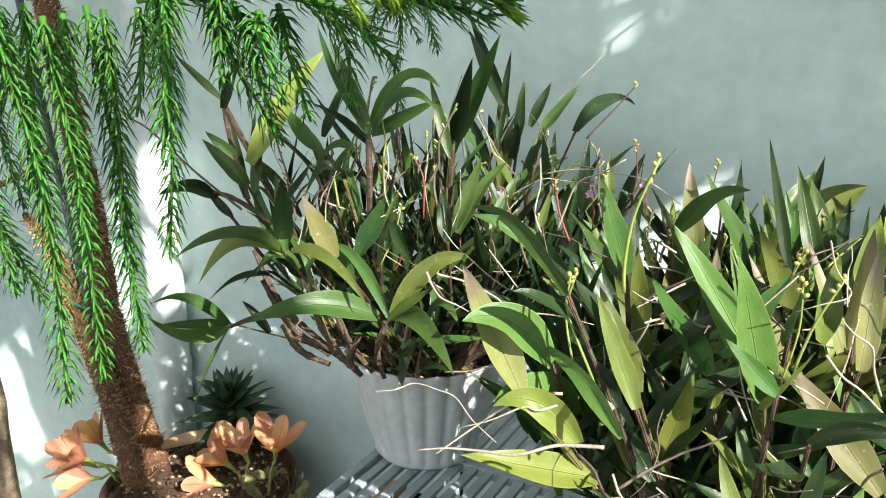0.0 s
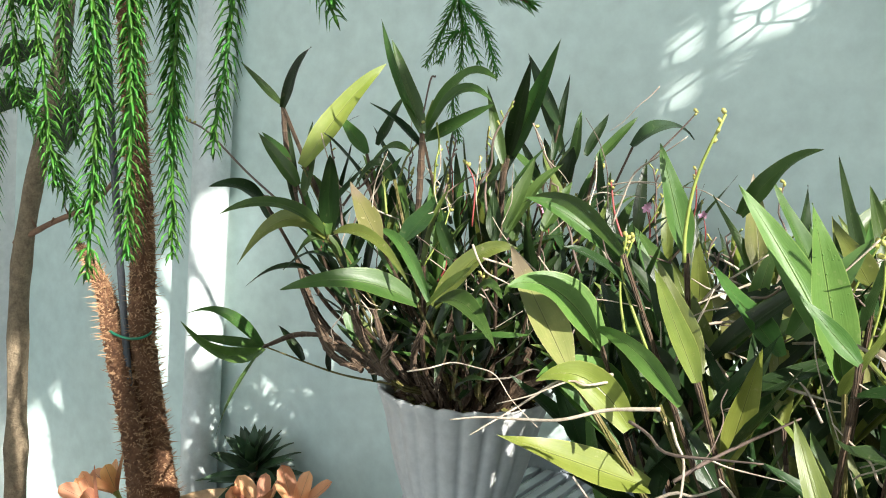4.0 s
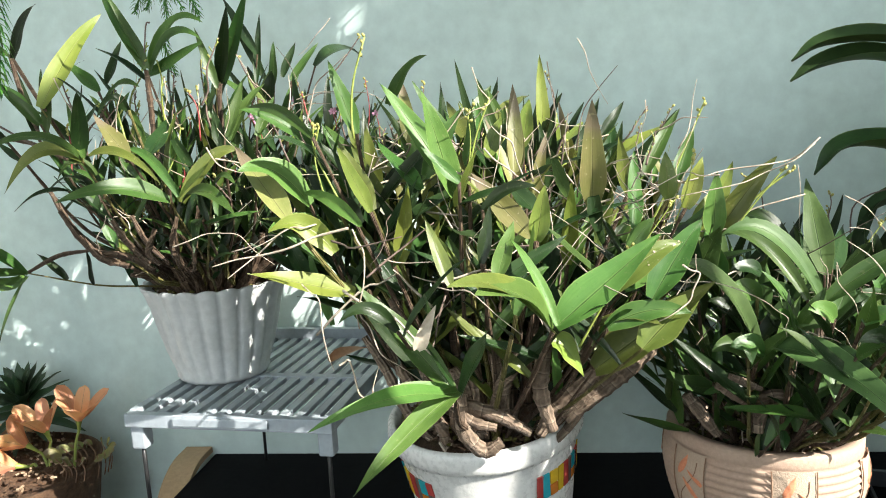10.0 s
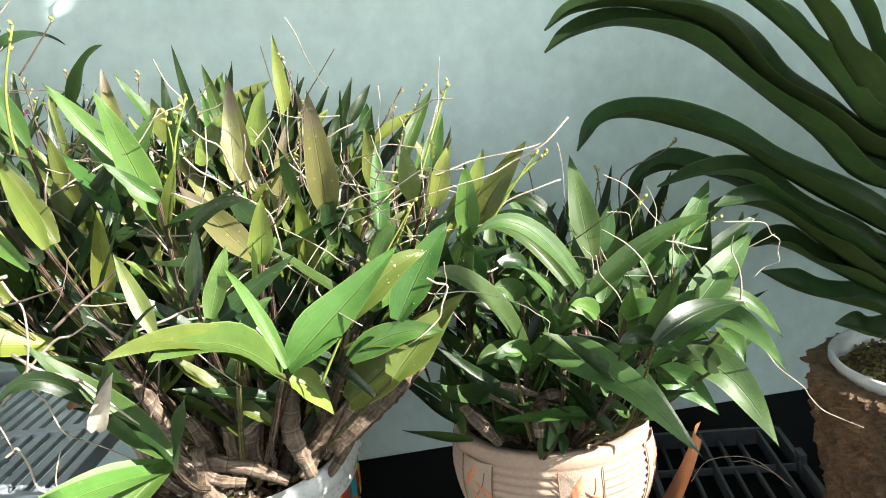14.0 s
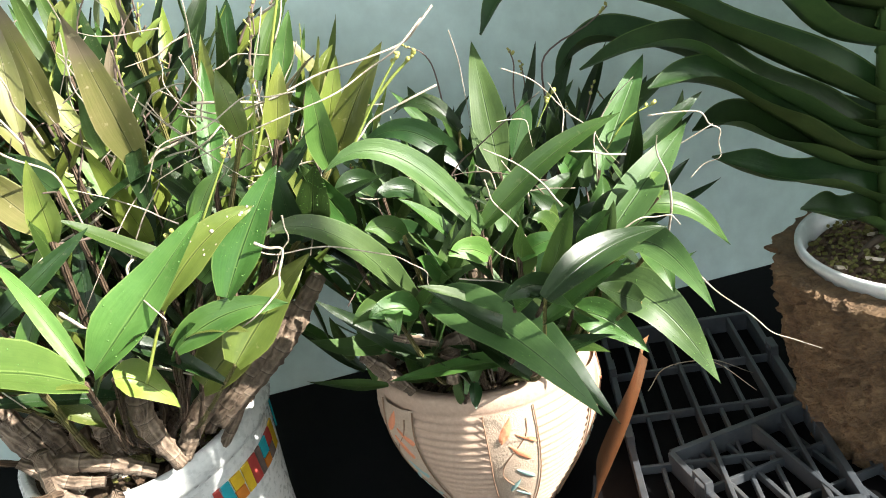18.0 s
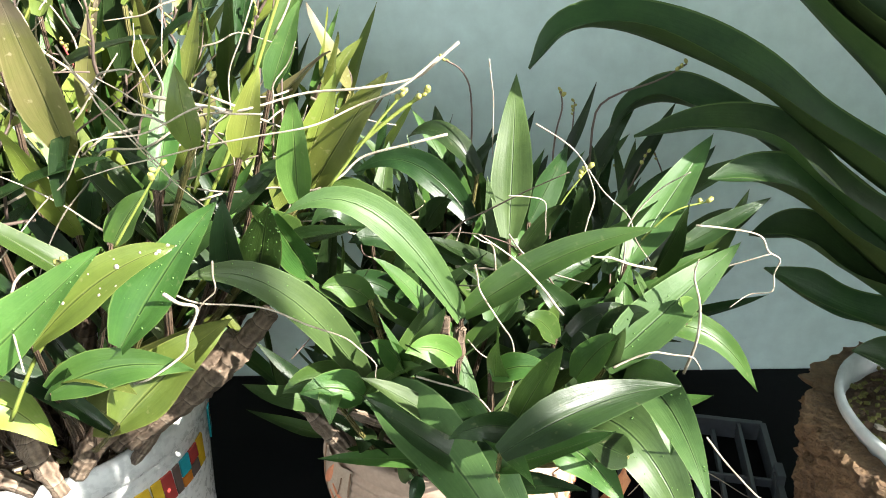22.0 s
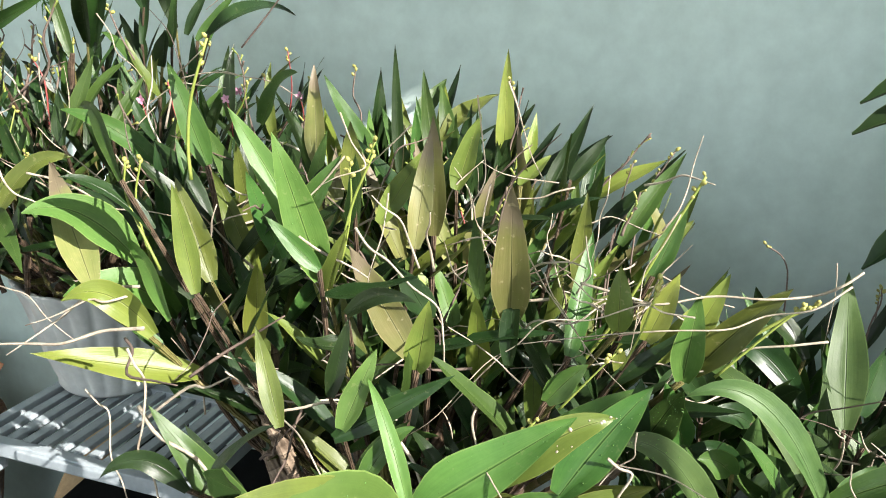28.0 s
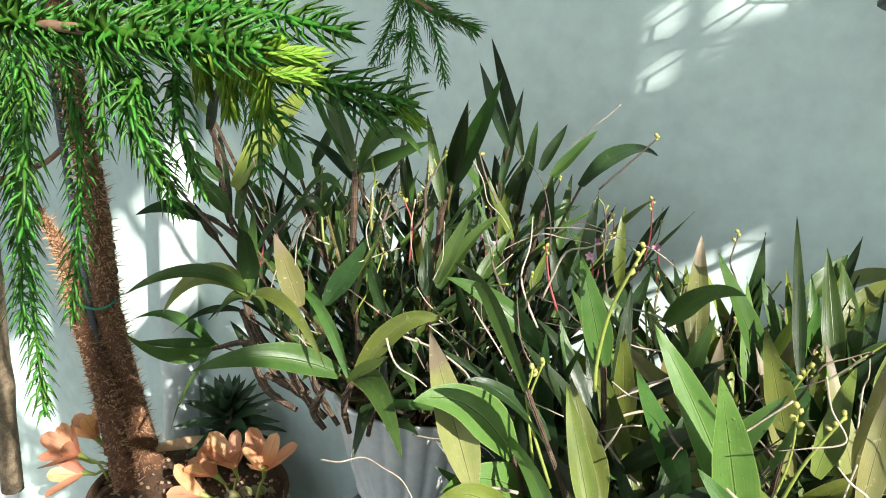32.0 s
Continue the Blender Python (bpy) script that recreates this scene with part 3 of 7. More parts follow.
# ---- pots ----
def soil_disc(parent, at, r, mat, name="potting_mix", lumps=0.008, seed=1, dome=0.0):
    verts, faces, n, s = [], [], 10, 26
    for i in range(n + 1):
        for k in range(s):
            a = 2 * math.pi * k / s
            q = r * i / n
            p = Vector((q * math.cos(a), q * math.sin(a), 0))
            p.z = lumps * noise.fractal(p * 45 + Vector((seed, 0, 0)), 1.0, 2.0, 3) + dome * (1 - (i / n) ** 2)
            verts.append(p + Vector(at))
    for i in range(n):
        for k in range(s):
            faces.append((i * s + k, i * s + (k + 1) % s, (i + 1) * s + (k + 1) % s, (i + 1) * s + k))
    return part(name, mesh_from(name, verts, faces, mat), None, parent)


def chips(parent, at, r, n, mat, seed, size=(0.006, 0.014), z=0.004):
    """Loose bark chips and dry bits on the potting mix, one mesh."""
    rng = random.Random(seed)
    verts, faces = [], []
    for _ in range(n):
        a, q = rng.uniform(0, 6.283), r * math.sqrt(rng.random())
        c = Vector((at[0] + q * math.cos(a), at[1] + q * math.sin(a), at[2] + z + rng.uniform(-0.002, 0.006)))
        turn = Euler((rng.uniform(-0.6, 0.6), rng.uniform(-0.6, 0.6), rng.uniform(0, 6.28))).to_matrix()
        L, W, H = rng.uniform(*size), rng.uniform(0.003, 0.007), rng.uniform(0.0015, 0.004)
        k = len(verts)
        for x in (-1, 1):
            for y in (-1, 1):
                for h in (-1, 1):
                    verts.append(c + turn @ Vector((x * L / 2 * rng.uniform(0.7, 1), y * W / 2, h * H / 2)))
        faces += [tuple(k + i for i in f) for f in ((0, 1, 3, 2), (4, 6, 7, 5), (0, 4, 5, 1), (2, 3, 7, 6), (0, 2, 6, 4), (1, 5, 7, 3))]
    ob = part("bark_litter", mesh_from("bark_litter", verts, faces, mat, False), None, parent)
    tagged(ob, kind="stuff")


PA, PB, PC = Vector((-0.415, 0.9065, RZ)), Vector((0.041, 0.782, 0.507)), Vector((0.3965, 0.765, 0.505))
orchid_a = thing("potted_orchid", PA, "bushy orchid in a fluted white plastic pot on the grey rack", "potted plant", "potted orchids")
orchid_b = thing("potted_orchid", PB, "crowded orchid with ageing leaves in a white mosaic-banded ceramic pot", "potted plant", "potted orchids")
orchid_c = thing("potted_orchid", PC, "glossy green orchid in a beige clay pot with orange leaf motifs", "potted plant", "potted orchids")

prof = [(0.070, 0.0), (0.0745, 0.006), (0.0735, 0.01), (0.087, 0.05), (0.097, 0.09), (0.105, 0.125), (0.112, 0.148), (0.118, 0.157), (0.116, 0.160), (0.108, 0.157), (0.098, 0.13), (0.090, 0.09)]
flute = lambda a, k: 1.0 if k < 2 else 1 - 0.045 * (1 - abs(math.sin(a * 11))) ** 1.3
v, f = lathe([(r * 0.995, z * 0.97) for r, z in prof], 176, flute)
v = [(x, y, z + (0.004 * abs(math.sin(math.atan2(y, x) * 11)) if z > 0.148 else 0)) for x, y, z in v]
part("pot", mesh_from("pot", moved(v, PA), f, pot_white), None, orchid_a, "fluted white plastic pot with a scalloped rim")
soil_disc(orchid_a, PA + Vector((0, 0, 0.138)), 0.097, soil_mat, seed=3)

ZB = 0.240
TILT_B = Vector((0, 0, 1)).rotation_difference(Vector((-0.074, -0.0875, 1))).to_matrix()
prof = [(0.095, 0.0), (0.099, 0.004), (0.105, 0.06), (0.113, 0.11), (0.119, 0.15), (0.1235, 0.185), (0.1265, 0.203), (0.1275, 0.205), (0.1325, 0.207), (0.1365, 0.213), (0.1378, 0.224), (0.136, 0.235), (0.1315, ZB), (0.126, 0.237), (0.122, 0.225), (0.119, 0.19)]
v, f = lathe(prof, 128, lambda a, k: 1 + 0.004 * math.sin(5 * a + k))
pot_b = part("pot", mesh_from("pot", [PB + TILT_B @ Vector(q) for q in v], f, glaze_white), None, orchid_b, "white glazed ceramic pot with a rolled rim")
soil_b = soil_disc(orchid_b, PB + TILT_B @ Vector((0, 0, 0.214)), 0.125, soil_mat, seed=5)
tile_rng = random.Random(8)
TILE_RUN = ("red", "teal", "yellow/orange", "yellow", "red", "brown", "teal/orange", "red/brown", "yellow", "brown", "orange", "teal")


def band_tile(colour, a0, a1, z0, z1, skew, tilt):
    """One glazed tile of the band, curved with the pot, its inner edge slanting by tilt."""
    tv, tf = [], []
    for lift in (-0.0005, 0.0016):
        for z in (z0, z1):
            for q in range(4):
                g = a0 + (a1 - a0) * q / 3 + (skew if z == z1 else 0)
                h = z + tilt * (q / 3 - 0.5)
                r = 0.119 + 0.0045 * (h - 0.15) / 0.035 + lift + 0.001
                tv.append(PB + TILT_B @ Vector((r * math.cos(g), r * math.sin(g), h)))
    for q in range(3):
        tf += [(8 + q, 9 + q, 13 + q, 12 + q), (q, q + 1, q + 9, q + 8), (4 + q, 12 + q, 13 + q, 5 + q)]
    tf += [(0, 8, 12, 4), (3, 7, 15, 11)]
    part("tile", mesh_from("tile", tv, tf, TILES[colour], False), None, pot_b, colour + " glazed tile")


for start, stop in ((-58, -4), (10, 58), (120, 172), (190, 236)):
    a, k = radians(start), tile_rng.randrange(3) if start != -58 else 0
    while a < radians(stop):
        da = radians(tile_rng.uniform(4.2, 7.0))
        kinds, skew = TILE_RUN[k % len(TILE_RUN)].split("/"), tile_rng.uniform(-0.014, 0.014)
        cut, tilt = 0.163 + tile_rng.uniform(-0.003, 0.003), tile_rng.uniform(-0.010, 0.010) if len(kinds) > 1 else 0.0
        spans = [(0.147, cut - 0.0008), (cut + 0.0008, 0.183)] if len(kinds) > 1 else [(0.147, 0.183)]
        for colour, (z0, z1) in zip(kinds[::-1], spans):
            band_tile(colour, a + 0.006, a + da - 0.006, z0, z1, skew, 0.0)
        a, k = a + da, k + 1

TILT_C = Vector((0, 0, 1)).rotation_difference(Vector((0.033, 0.043, 1))).to_matrix()
# clay pot, leaning a little: ribbed body with four smooth panels that carry leaf motifs
ZC = 0.209
ribs = 20
prof = []
for k in range(ribs * 4 + 1):
    s = k / (ribs * 4)
    r = 0.060 + 0.065 * math.sin(min(1.0, s * 1.12) * math.pi / 2) ** 1.1 - 0.004 * max(0, s - 0.85) / 0.15
    prof.append((r + 0.0016 * math.sin(2 * math.pi * s * ribs), s * (ZC - 0.018)))
prof += [(0.1215, ZC - 0.014), (0.1215, ZC - 0.003), (0.119, ZC), (0.107, ZC), (0.104, ZC - 0.006), (0.102, ZC - 0.05)]
v, f = lathe([(r * 1.03, z) for r, z in prof], 72)
v = [TILT_C @ Vector(q) for q in v]
pot_c = part("pot", mesh_from("pot", moved(v, PC), f, clay), None, orchid_c, "beige clay pot with horizontal ribs")
soil_disc(orchid_c, PC + TILT_C @ Vector((0, 0, ZC - 0.020)), 0.106, soil_mat, seed=9)


def pot_c_point(angle, z, lift=0.0):
    s = z / (ZC - 0.018)
    r = 0.060 + 0.065 * math.sin(min(1.0, s * 1.12) * math.pi / 2) ** 1.1 - 0.004 * max(0, s - 0.85) / 0.15 + lift
    r *= 1.03
    return PC + TILT_C @ Vector((r * math.cos(angle), r * math.sin(angle), z))


def on_pot_c(name, outline, mat, lift, parent, label=""):
    """A raised patch on the clay pot: a grid over (angle, height) inside two edge curves."""
    verts, faces, n, m = [], [], len(outline) - 1, 4
    for z, a0, a1 in outline:
        for j in range(m + 1):
            e = 0.0 if j in (0, m) else 1.0
            verts.append(pot_c_point(a0 + (a1 - a0) * j / m, z, lift * (0.25 + 0.75 * e)))
    for i in range(n):
        for j in range(m):
            k = i * (m + 1) + j
            faces.append((k, k + 1, k + m + 2, k + m + 1))
    return part(name, mesh_from(name, verts, faces, mat), None, parent, label)


for turn in [-1.55 + k * math.pi / 3 for k in range(6)]:
    wid = lambda s: 0.33 - 0.07 * (1 - s) + 0.03 * math.sin(5 * s)
    panel = on_pot_c("panel", [(0.010 + 0.181 * k / 14, turn - wid(k / 14) / 1.4, turn + wid(k / 14) / 1.4) for k in range(15)], clay_panel, 0.0042, pot_c, "smooth sandy panel")
    for zc, ac, size, mat in ((0.171, -0.05, 0.019, clay_orange), (0.158, 0.10, 0.011, clay_orange), (0.141, 0.04, 0.017, clay_orange), (0.108, 0.07, 0.014, clay_teal), (0.091, -0.03, 0.013, clay_teal), (0.072, 0.05, 0.012, clay_teal)):
        rows = []
        for k in range(9):
            s = k / 8
            h = size * 0.42 * math.sin(math.pi * s ** 0.8) / 0.112
            tilt = (s - 0.5) * (0.10 if ac < 0 else -0.16)
            rows.append((zc + size * 1.5 * (s - 0.5), turn + ac + tilt - h, turn + ac + tilt + h))
        on_pot_c("motif_leaf", rows, mat, 0.0052, panel, "painted relief leaf")
    vine = [pot_c_point(turn + 0.13 * math.sin(k * 0.9), 0.026 + 0.154 * k / 9, 0.0046) for k in range(10)]
    rod("motif_stem", panel, vine, [0.0006, 0.0006], clay_line, 5, 24)
    for side in (-1, 1):
        rim_line = [pot_c_point(turn + side * wid(k / 9) / 1.42, 0.010 + 0.180 * k / 9, 0.003) for k in range(10)]
        rod("panel_groove", panel, rim_line, [0.0008, 0.0008], clay_line, 5, 20)


# ---- orchid growth ----
def cane(plant, pts, r, green=False, name="cane", mat=None):
    length = sum((Vector(q) - Vector(p)).length for p, q in zip(pts, pts[1:]))
    joints = max(2, min(7, round(length / 0.022)))
    rings = joints * 6
    v, f = tube(pts, [r * 0.75, r * 1.12, r, r * 0.7], 8, rings, joints, leaf_rng)
    uv = [(k // 8 / rings * joints + 0.5, k % 8 / 8) for k in range(len(v))]
    mat = mat or (cane_green if green else cane_mat)
    return part(name, mesh_from(name, v, f, mat, True, uv), None, plant)


def root(plant, pts, r=0.0016, mat=None):
    return rod("aerial_root", plant, pts, [r * 1.15, r * 0.95, r * 0.85, r * 0.45], mat or root_mat, 6, 6 * (len(pts) - 1) + 4, rng=leaf_rng)


def bud_stalk(plant, pts, mat=None, r=0.0013, buds=5, seed=0, bud_r=0.0025, bud=None):
    """A flower stalk with small buds towards its end."""
    rng = random.Random(seed)
    st = rod("flower_stalk", plant, pts, [r * 1.2, r, r * 0.8], mat or stalk_green, 5, 12)
    c = curve_points(pts, 20)
    for k in range(buds):
        q = c[20 - int(k * 1.1)]
        way = Vector((rng.uniform(-1, 1), rng.uniform(-1, 1), rng.uniform(0.2, 1.2))).normalized()
        part("bud", ball_mesh("bud", bud or bud_mat, bud_r * rng.uniform(0.7, 1.1), 1.5, 0.1, q + way * bud_r * 1.3, way, k, 1), None, st)


def open_front(p, q):
    """The space over the mosaic pot's rim where the bare canes show."""
    m = p.lerp(q, 0.5)
    return -0.12 < m.x < 0.24 and m.y < 0.66 and m.z < 0.885


def clump(plant, centre, n, spread, height, seed, mats, lean=0.5, leaf_len=(0.08, 0.13), width=(0.014, 0.022), back=0.0, rad=0.0048, soil_r=0.07, per=(4, 6), joined=False, low=0.45, droop=0.0):
    """Canes fanning out of the pot, leaves alternating up them; joined: the leaves form one mass a tone."""
    rng = random.Random(seed)
    mass = {}
    for k in range(n):
        a = 2.399 * k + rng.uniform(-0.3, 0.3)
        q = math.sqrt((k + 0.5) / n)
        foot = centre + Vector((soil_r * q * math.cos(a), soil_r * q * math.sin(a), -0.005))
        top = centre + Vector((spread[0] * q * math.cos(a), spread[1] * q * math.sin(a) + back, height * rng.uniform(0.62, 1.0) * (1 - 0.3 * q)))
        mid = foot.lerp(top, 0.5) + Vector((rng.uniform(-0.014, 0.014), rng.uniform(-0.012, 0.012), -0.02 * q))
        if (not joined and k % 2) or k % 4 == 1:
            cane(plant, [foot, foot.lerp(mid, 0.5) + Vector((rng.uniform(-0.006, 0.006), 0, 0)), mid, top], rad * rng.uniform(0.6, 1.15), rng.random() < 0.3)
        out = Vector((math.cos(a), math.sin(a), 0)) * lean * q
        plane = rng.uniform(0, math.pi)
        m = rng.randint(*per)
        for j in range(m):
            s = low + (1 - low) * j / max(1, m - 1)
            start = mid.lerp(top, s * 2 - 1) if s > 0.5 else foot.lerp(mid, s * 2)
            b = plane + (j % 2) * math.pi + rng.uniform(-0.6, 0.6)
            rise = rng.uniform(0.15, 0.65) + 0.85 * j / m - droop * (1 - j / m)
            way = (Vector((math.cos(b), math.sin(b), 0)) * rng.uniform(0.4, 0.8) + out + Vector((0, 0, rise))).normalized()
            tip = start + way * rng.uniform(*leaf_len)
            if tip.y < CLEAR(tip.x):
                tip.y = start.y + abs(tip.y - start.y)
            tip.y = min(tip.y, 1.12)
            face = (Vector((0, 0, 1)) - way * way.z) + Vector((-way.x, -way.y, 0)) * 0.4 + Vector((rng.uniform(-0.3, 0.3), -0.45, 0))
            if open_front(start, tip) or (tip.z < centre.z + 0.03 and abs(tip.x - centre.x) > 0.10):
                continue
            tone, w, bend = rng.choice(mats), rng.uniform(*width), rng.uniform(-0.004, 0.013)
            if joined:
                blade_mesh(start, tip, w, bend, None, face, 0.25, 8, wave=0.05, into=mass.setdefault(tone, ([], [], [])))
            else:
                leaf(plant, start, tip, w, bend, tone, face)
        if rng.random() < 0.5:
            d2 = Vector((rng.uniform(-0.5, 0.5), rng.uniform(-0.2, 0.5), 1)).normalized()
            p1 = top + d2 * rng.uniform(0.03, 0.08)
            bud_stalk(plant, [top, top.lerp(p1, 0.5) + Vector((0.004, 0, 0)), p1], rng.choice((stalk_green, stalk_dark, stalk_dark, stalk_red)), 0.0009, rng.randint(2, 5), rng.random(), 0.0019)
        if rng.random() < 0.5:
            e = mid.lerp(top, rng.random()) + Vector((rng.uniform(-0.03, 0.03), -0.01, rng.uniform(-0.01, 0.05)))
            root(plant, wander([mid, mid.lerp(e, 0.6) + Vector((0.008, 0, 0.01)), e], seed * 100 + k), 0.0009, root_mat if rng.random() < 0.6 else stalk_dark)
    for tone, (vs, fs, us) in mass.items():
        ob = part("inner_foliage", mesh_from("inner_foliage", vs, fs, LEAF[tone], True, us), None, plant)
        tagged(ob, kind="stuff")


def litter(plant, centre, n, r, seed, length=(0.03, 0.06), rad=(0.003, 0.0055)):
    """Short old stumps lying outwards over the rim, and thin dry stalks between them."""
    rng = random.Random(seed)
    for k in range(n):
        a = 2.399 * k + rng.uniform(-0.2, 0.2)
        q = r * (0.45 + 0.55 * math.sqrt(k / n))
        p = centre + Vector((q * math.cos(a), q * math.sin(a), -0.012))
        e = p + Vector((math.cos(a) * 0.9, math.sin(a) * 0.9, rng.uniform(0.5, 1.1))) * rng.uniform(*length)
        m = p.lerp(e, 0.5) + Vector((rng.uniform(-0.006, 0.006), rng.uniform(-0.006, 0.006), 0.007))
        cane(plant, [p, m, e], rng.uniform(*rad), False, "old_stump")
        if k % 2:
            e2 = p + Vector((rng.uniform(-0.04, 0.04), rng.uniform(-0.04, 0.03), rng.uniform(0.06, 0.16)))
            rod("dry_stalk", plant, wander([p, p.lerp(e2, 0.5), e2], seed + k), [0.0012, 0.0007], rng.choice((stalk_dark, husk_mat, root_mat)), 5, 9)


CLEAR = lambda x: 0.68 if x < -0.16 else (0.64 if x < 0.30 else 0.60)


def wander(pts, seed):
    """The same path with the small kinks of a dry root."""
    rng = random.Random(seed)
    out = [Vector(pts[0])]
    for p, q in zip(pts, pts[1:]):
        p, q = Vector(p), Vector(q)
        L = (q - p).length
        for s in (0.5, 1.0):
            k = L * 0.05
            out.append(p.lerp(q, s) + Vector((rng.uniform(-k, k), rng.uniform(-3 * k, 3 * k), rng.uniform(-k, k))))
    return out


def grow_stems(plant, centre, soil_r, seed, r=0.0026, tones="dm", size=(0.08, 0.12), width=(0.018, 0.026), per=4):
    """Gives every group of leaves a stem out of the pot, with smaller leaves along it."""
    rng = random.Random(seed)
    done, mass = [], {}
    for b in BASES.get(plant.name, []):
        if any((b - d).length < 0.028 for d in done):
            continue
        done.append(b)
        if len(done) % 3 == 0 and plant is orchid_b:
            continue
        out = Vector((b.x - centre.x, b.y - centre.y, 0))
        foot = centre + (out.normalized() * min(soil_r, out.length) * rng.uniform(0.3, 0.9) if out.length > 1e-3 else out) + Vector((0, 0, -0.006))
        mid = foot.lerp(b, 0.5) + out * 0.10 + Vector((rng.uniform(-0.016, 0.016), rng.uniform(0.0, 0.024), rng.uniform(-0.02, 0.005)))
        cane(plant, [foot, foot.lerp(mid, 0.5) + Vector((rng.uniform(-0.01, 0.01), 0.006, 0)), mid, b], r * rng.uniform(0.5, 1.0), rng.random() < 0.3, "stem")
        n = min(per, int((b - foot).length / 0.03))
        plane = rng.uniform(0, 3.14)
        for j in range(n):
            s = 0.25 + 0.7 * (j + rng.random()) / n
            p = foot.lerp(mid, s * 2) if s < 0.5 else mid.lerp(b, s * 2 - 1)
            a = plane + j * math.pi + rng.uniform(-0.6, 0.6)
            way = (Vector((math.cos(a) * 0.75, math.sin(a) * 0.55, rng.uniform(0.1, 1.1))) + out.normalized() * 0.25).normalized()
            e = p + way * rng.uniform(*size)
            if e.y < p.y - 0.03:
                e.y = p.y - 0.03
            if open_front(p, e):
                continue
            face = (Vector((0, 0, 1)) - way * way.z) + Vector((rng.uniform(-0.5, 0.5), -0.5, 0))
            blade_mesh(p, e, rng.uniform(*width), rng.uniform(-0.004, 0.012), None, face, 0.3, 8, wave=0.05, into=mass.setdefault(rng.choice(tones), ([], [], [])))
    for tone, (vs, fs, us) in mass.items():
        tagged(part("inner_foliage", mesh_from("inner_foliage", vs, fs, LEAF[tone], True, us), None, plant), kind="stuff")
    BASES[plant.name] = []


def small_flower(plant, at, mat, seed, size=0.0055):
    """A little open flower of five petals on a short stalk."""
    rng = random.Random(seed)
    at = Vector(at)
    rod("flower_stalk", plant, [at + Vector((0.004, 0.004, -0.04)), at + Vector((0.004, 0.002, -0.018)), at], [0.0008, 0.0007], stalk_red, 5, 6)
    for k in range(5):
        a = k * 1.2566 + rng.random()
        e = at + Vector((math.cos(a), -0.3, math.sin(a))) * size
        part("petal", blade_mesh(at, e, size * 0.75, 0.0, mat, (0, -1, 0.2), 0.15, 5, 0.6, m=2), None, plant)


def thicket(plant, centre, radii, n, seed, tones, size=(0.08, 0.12), width=(0.018, 0.026), up=0.7):
    """A dense stand of leaves in an ellipsoid, one mass a tone."""
    rng = random.Random(seed)
    mass = {}
    for _ in range(n):
        d = Vector([max(-0.9, min(0.9, rng.gauss(0, 0.45))) for _ in range(3)])
        p = Vector(centre) + Vector((d.x * radii[0], d.y * radii[1], d.z * radii[2]))
        way = Vector((rng.uniform(-0.7, 0.7) + d.x * 0.5, rng.uniform(-0.35, 0.5), up * rng.uniform(0.4, 1.5))).normalized()
        e = p + way * rng.uniform(*size)
        e.y = min(e.y, 1.12)
        face = (Vector((0, 0, 1)) - way * way.z) + Vector((rng.uniform(-0.6, 0.6), -0.6, 0))
        blade_mesh(p, e, rng.uniform(*width), rng.uniform(-0.003, 0.010), None, face, 0.32, 8, wave=0.05, into=mass.setdefault(rng.choice(tones), ([], [], [])))
    for tone, (vs, fs, us) in mass.items():
        tagged(part("inner_foliage", mesh_from("inner_foliage", vs, fs, LEAF[tone], True, us), None, plant), kind="stuff")


def tangle(plant, centre, radii, n, seed, length=(0.06, 0.16), r=(0.0005, 0.0012), up=0.3):
    """Dry aerial roots and twigs straying through the leaves."""
    rng = random.Random(seed)
    for k in range(n):
        p = Vector(centre) + Vector((rng.uniform(-1, 1) * radii[0], rng.uniform(-1, 1) * radii[1], rng.uniform(-1, 1) * radii[2]))
        way = Vector((rng.uniform(-1, 1), rng.uniform(-0.5, 0.2), rng.uniform(-0.5, 0.9) + up)).normalized()
        L = rng.uniform(*length)
        e = p + way * L
        m = p.lerp(e, 0.5) + Vector((rng.uniform(-0.15, 0.15), rng.uniform(-0.1, 0.1), rng.uniform(-0.1, 0.15))) * L
        q = rng.uniform(*r)
        rod("dry_root", plant, wander([p, m, e], seed * 50 + k), [q * 1.2, q, q * 0.5], rng.choice((root_mat, root_mat, husk_mat, stalk_dark)), 5, 14, rng=rng)


def twig(plant, base, tip, seed):
    """A spent flower stalk: dark, kinked, with stubs and a few buds."""
    rng = random.Random(seed)
    base, tip = Vector(base), Vector(tip)
    pts = wander([base, base.lerp(tip, 0.5), tip], seed)
    st = rod("spent_stalk", plant, pts, [0.0016, 0.0012, 0.0009], rng.choice((stalk_dark, stalk_green, stalk_dark)), 5, 14, 6)
    c = curve_points(pts, 12)
    for i in range(4, 13):
        if rng.random() < 0.75:
            d = Vector((rng.uniform(-1, 1), rng.uniform(-0.6, 0.3), rng.uniform(0.3, 1))).normalized() * rng.uniform(0.004, 0.011)
            rod("stub", st, [c[i], c[i] + d * 0.5, c[i] + d], [0.0007, 0.0009, 0.0012], rng.choice((stalk_dark, bud_mat, stalk_green)), 5, 4)

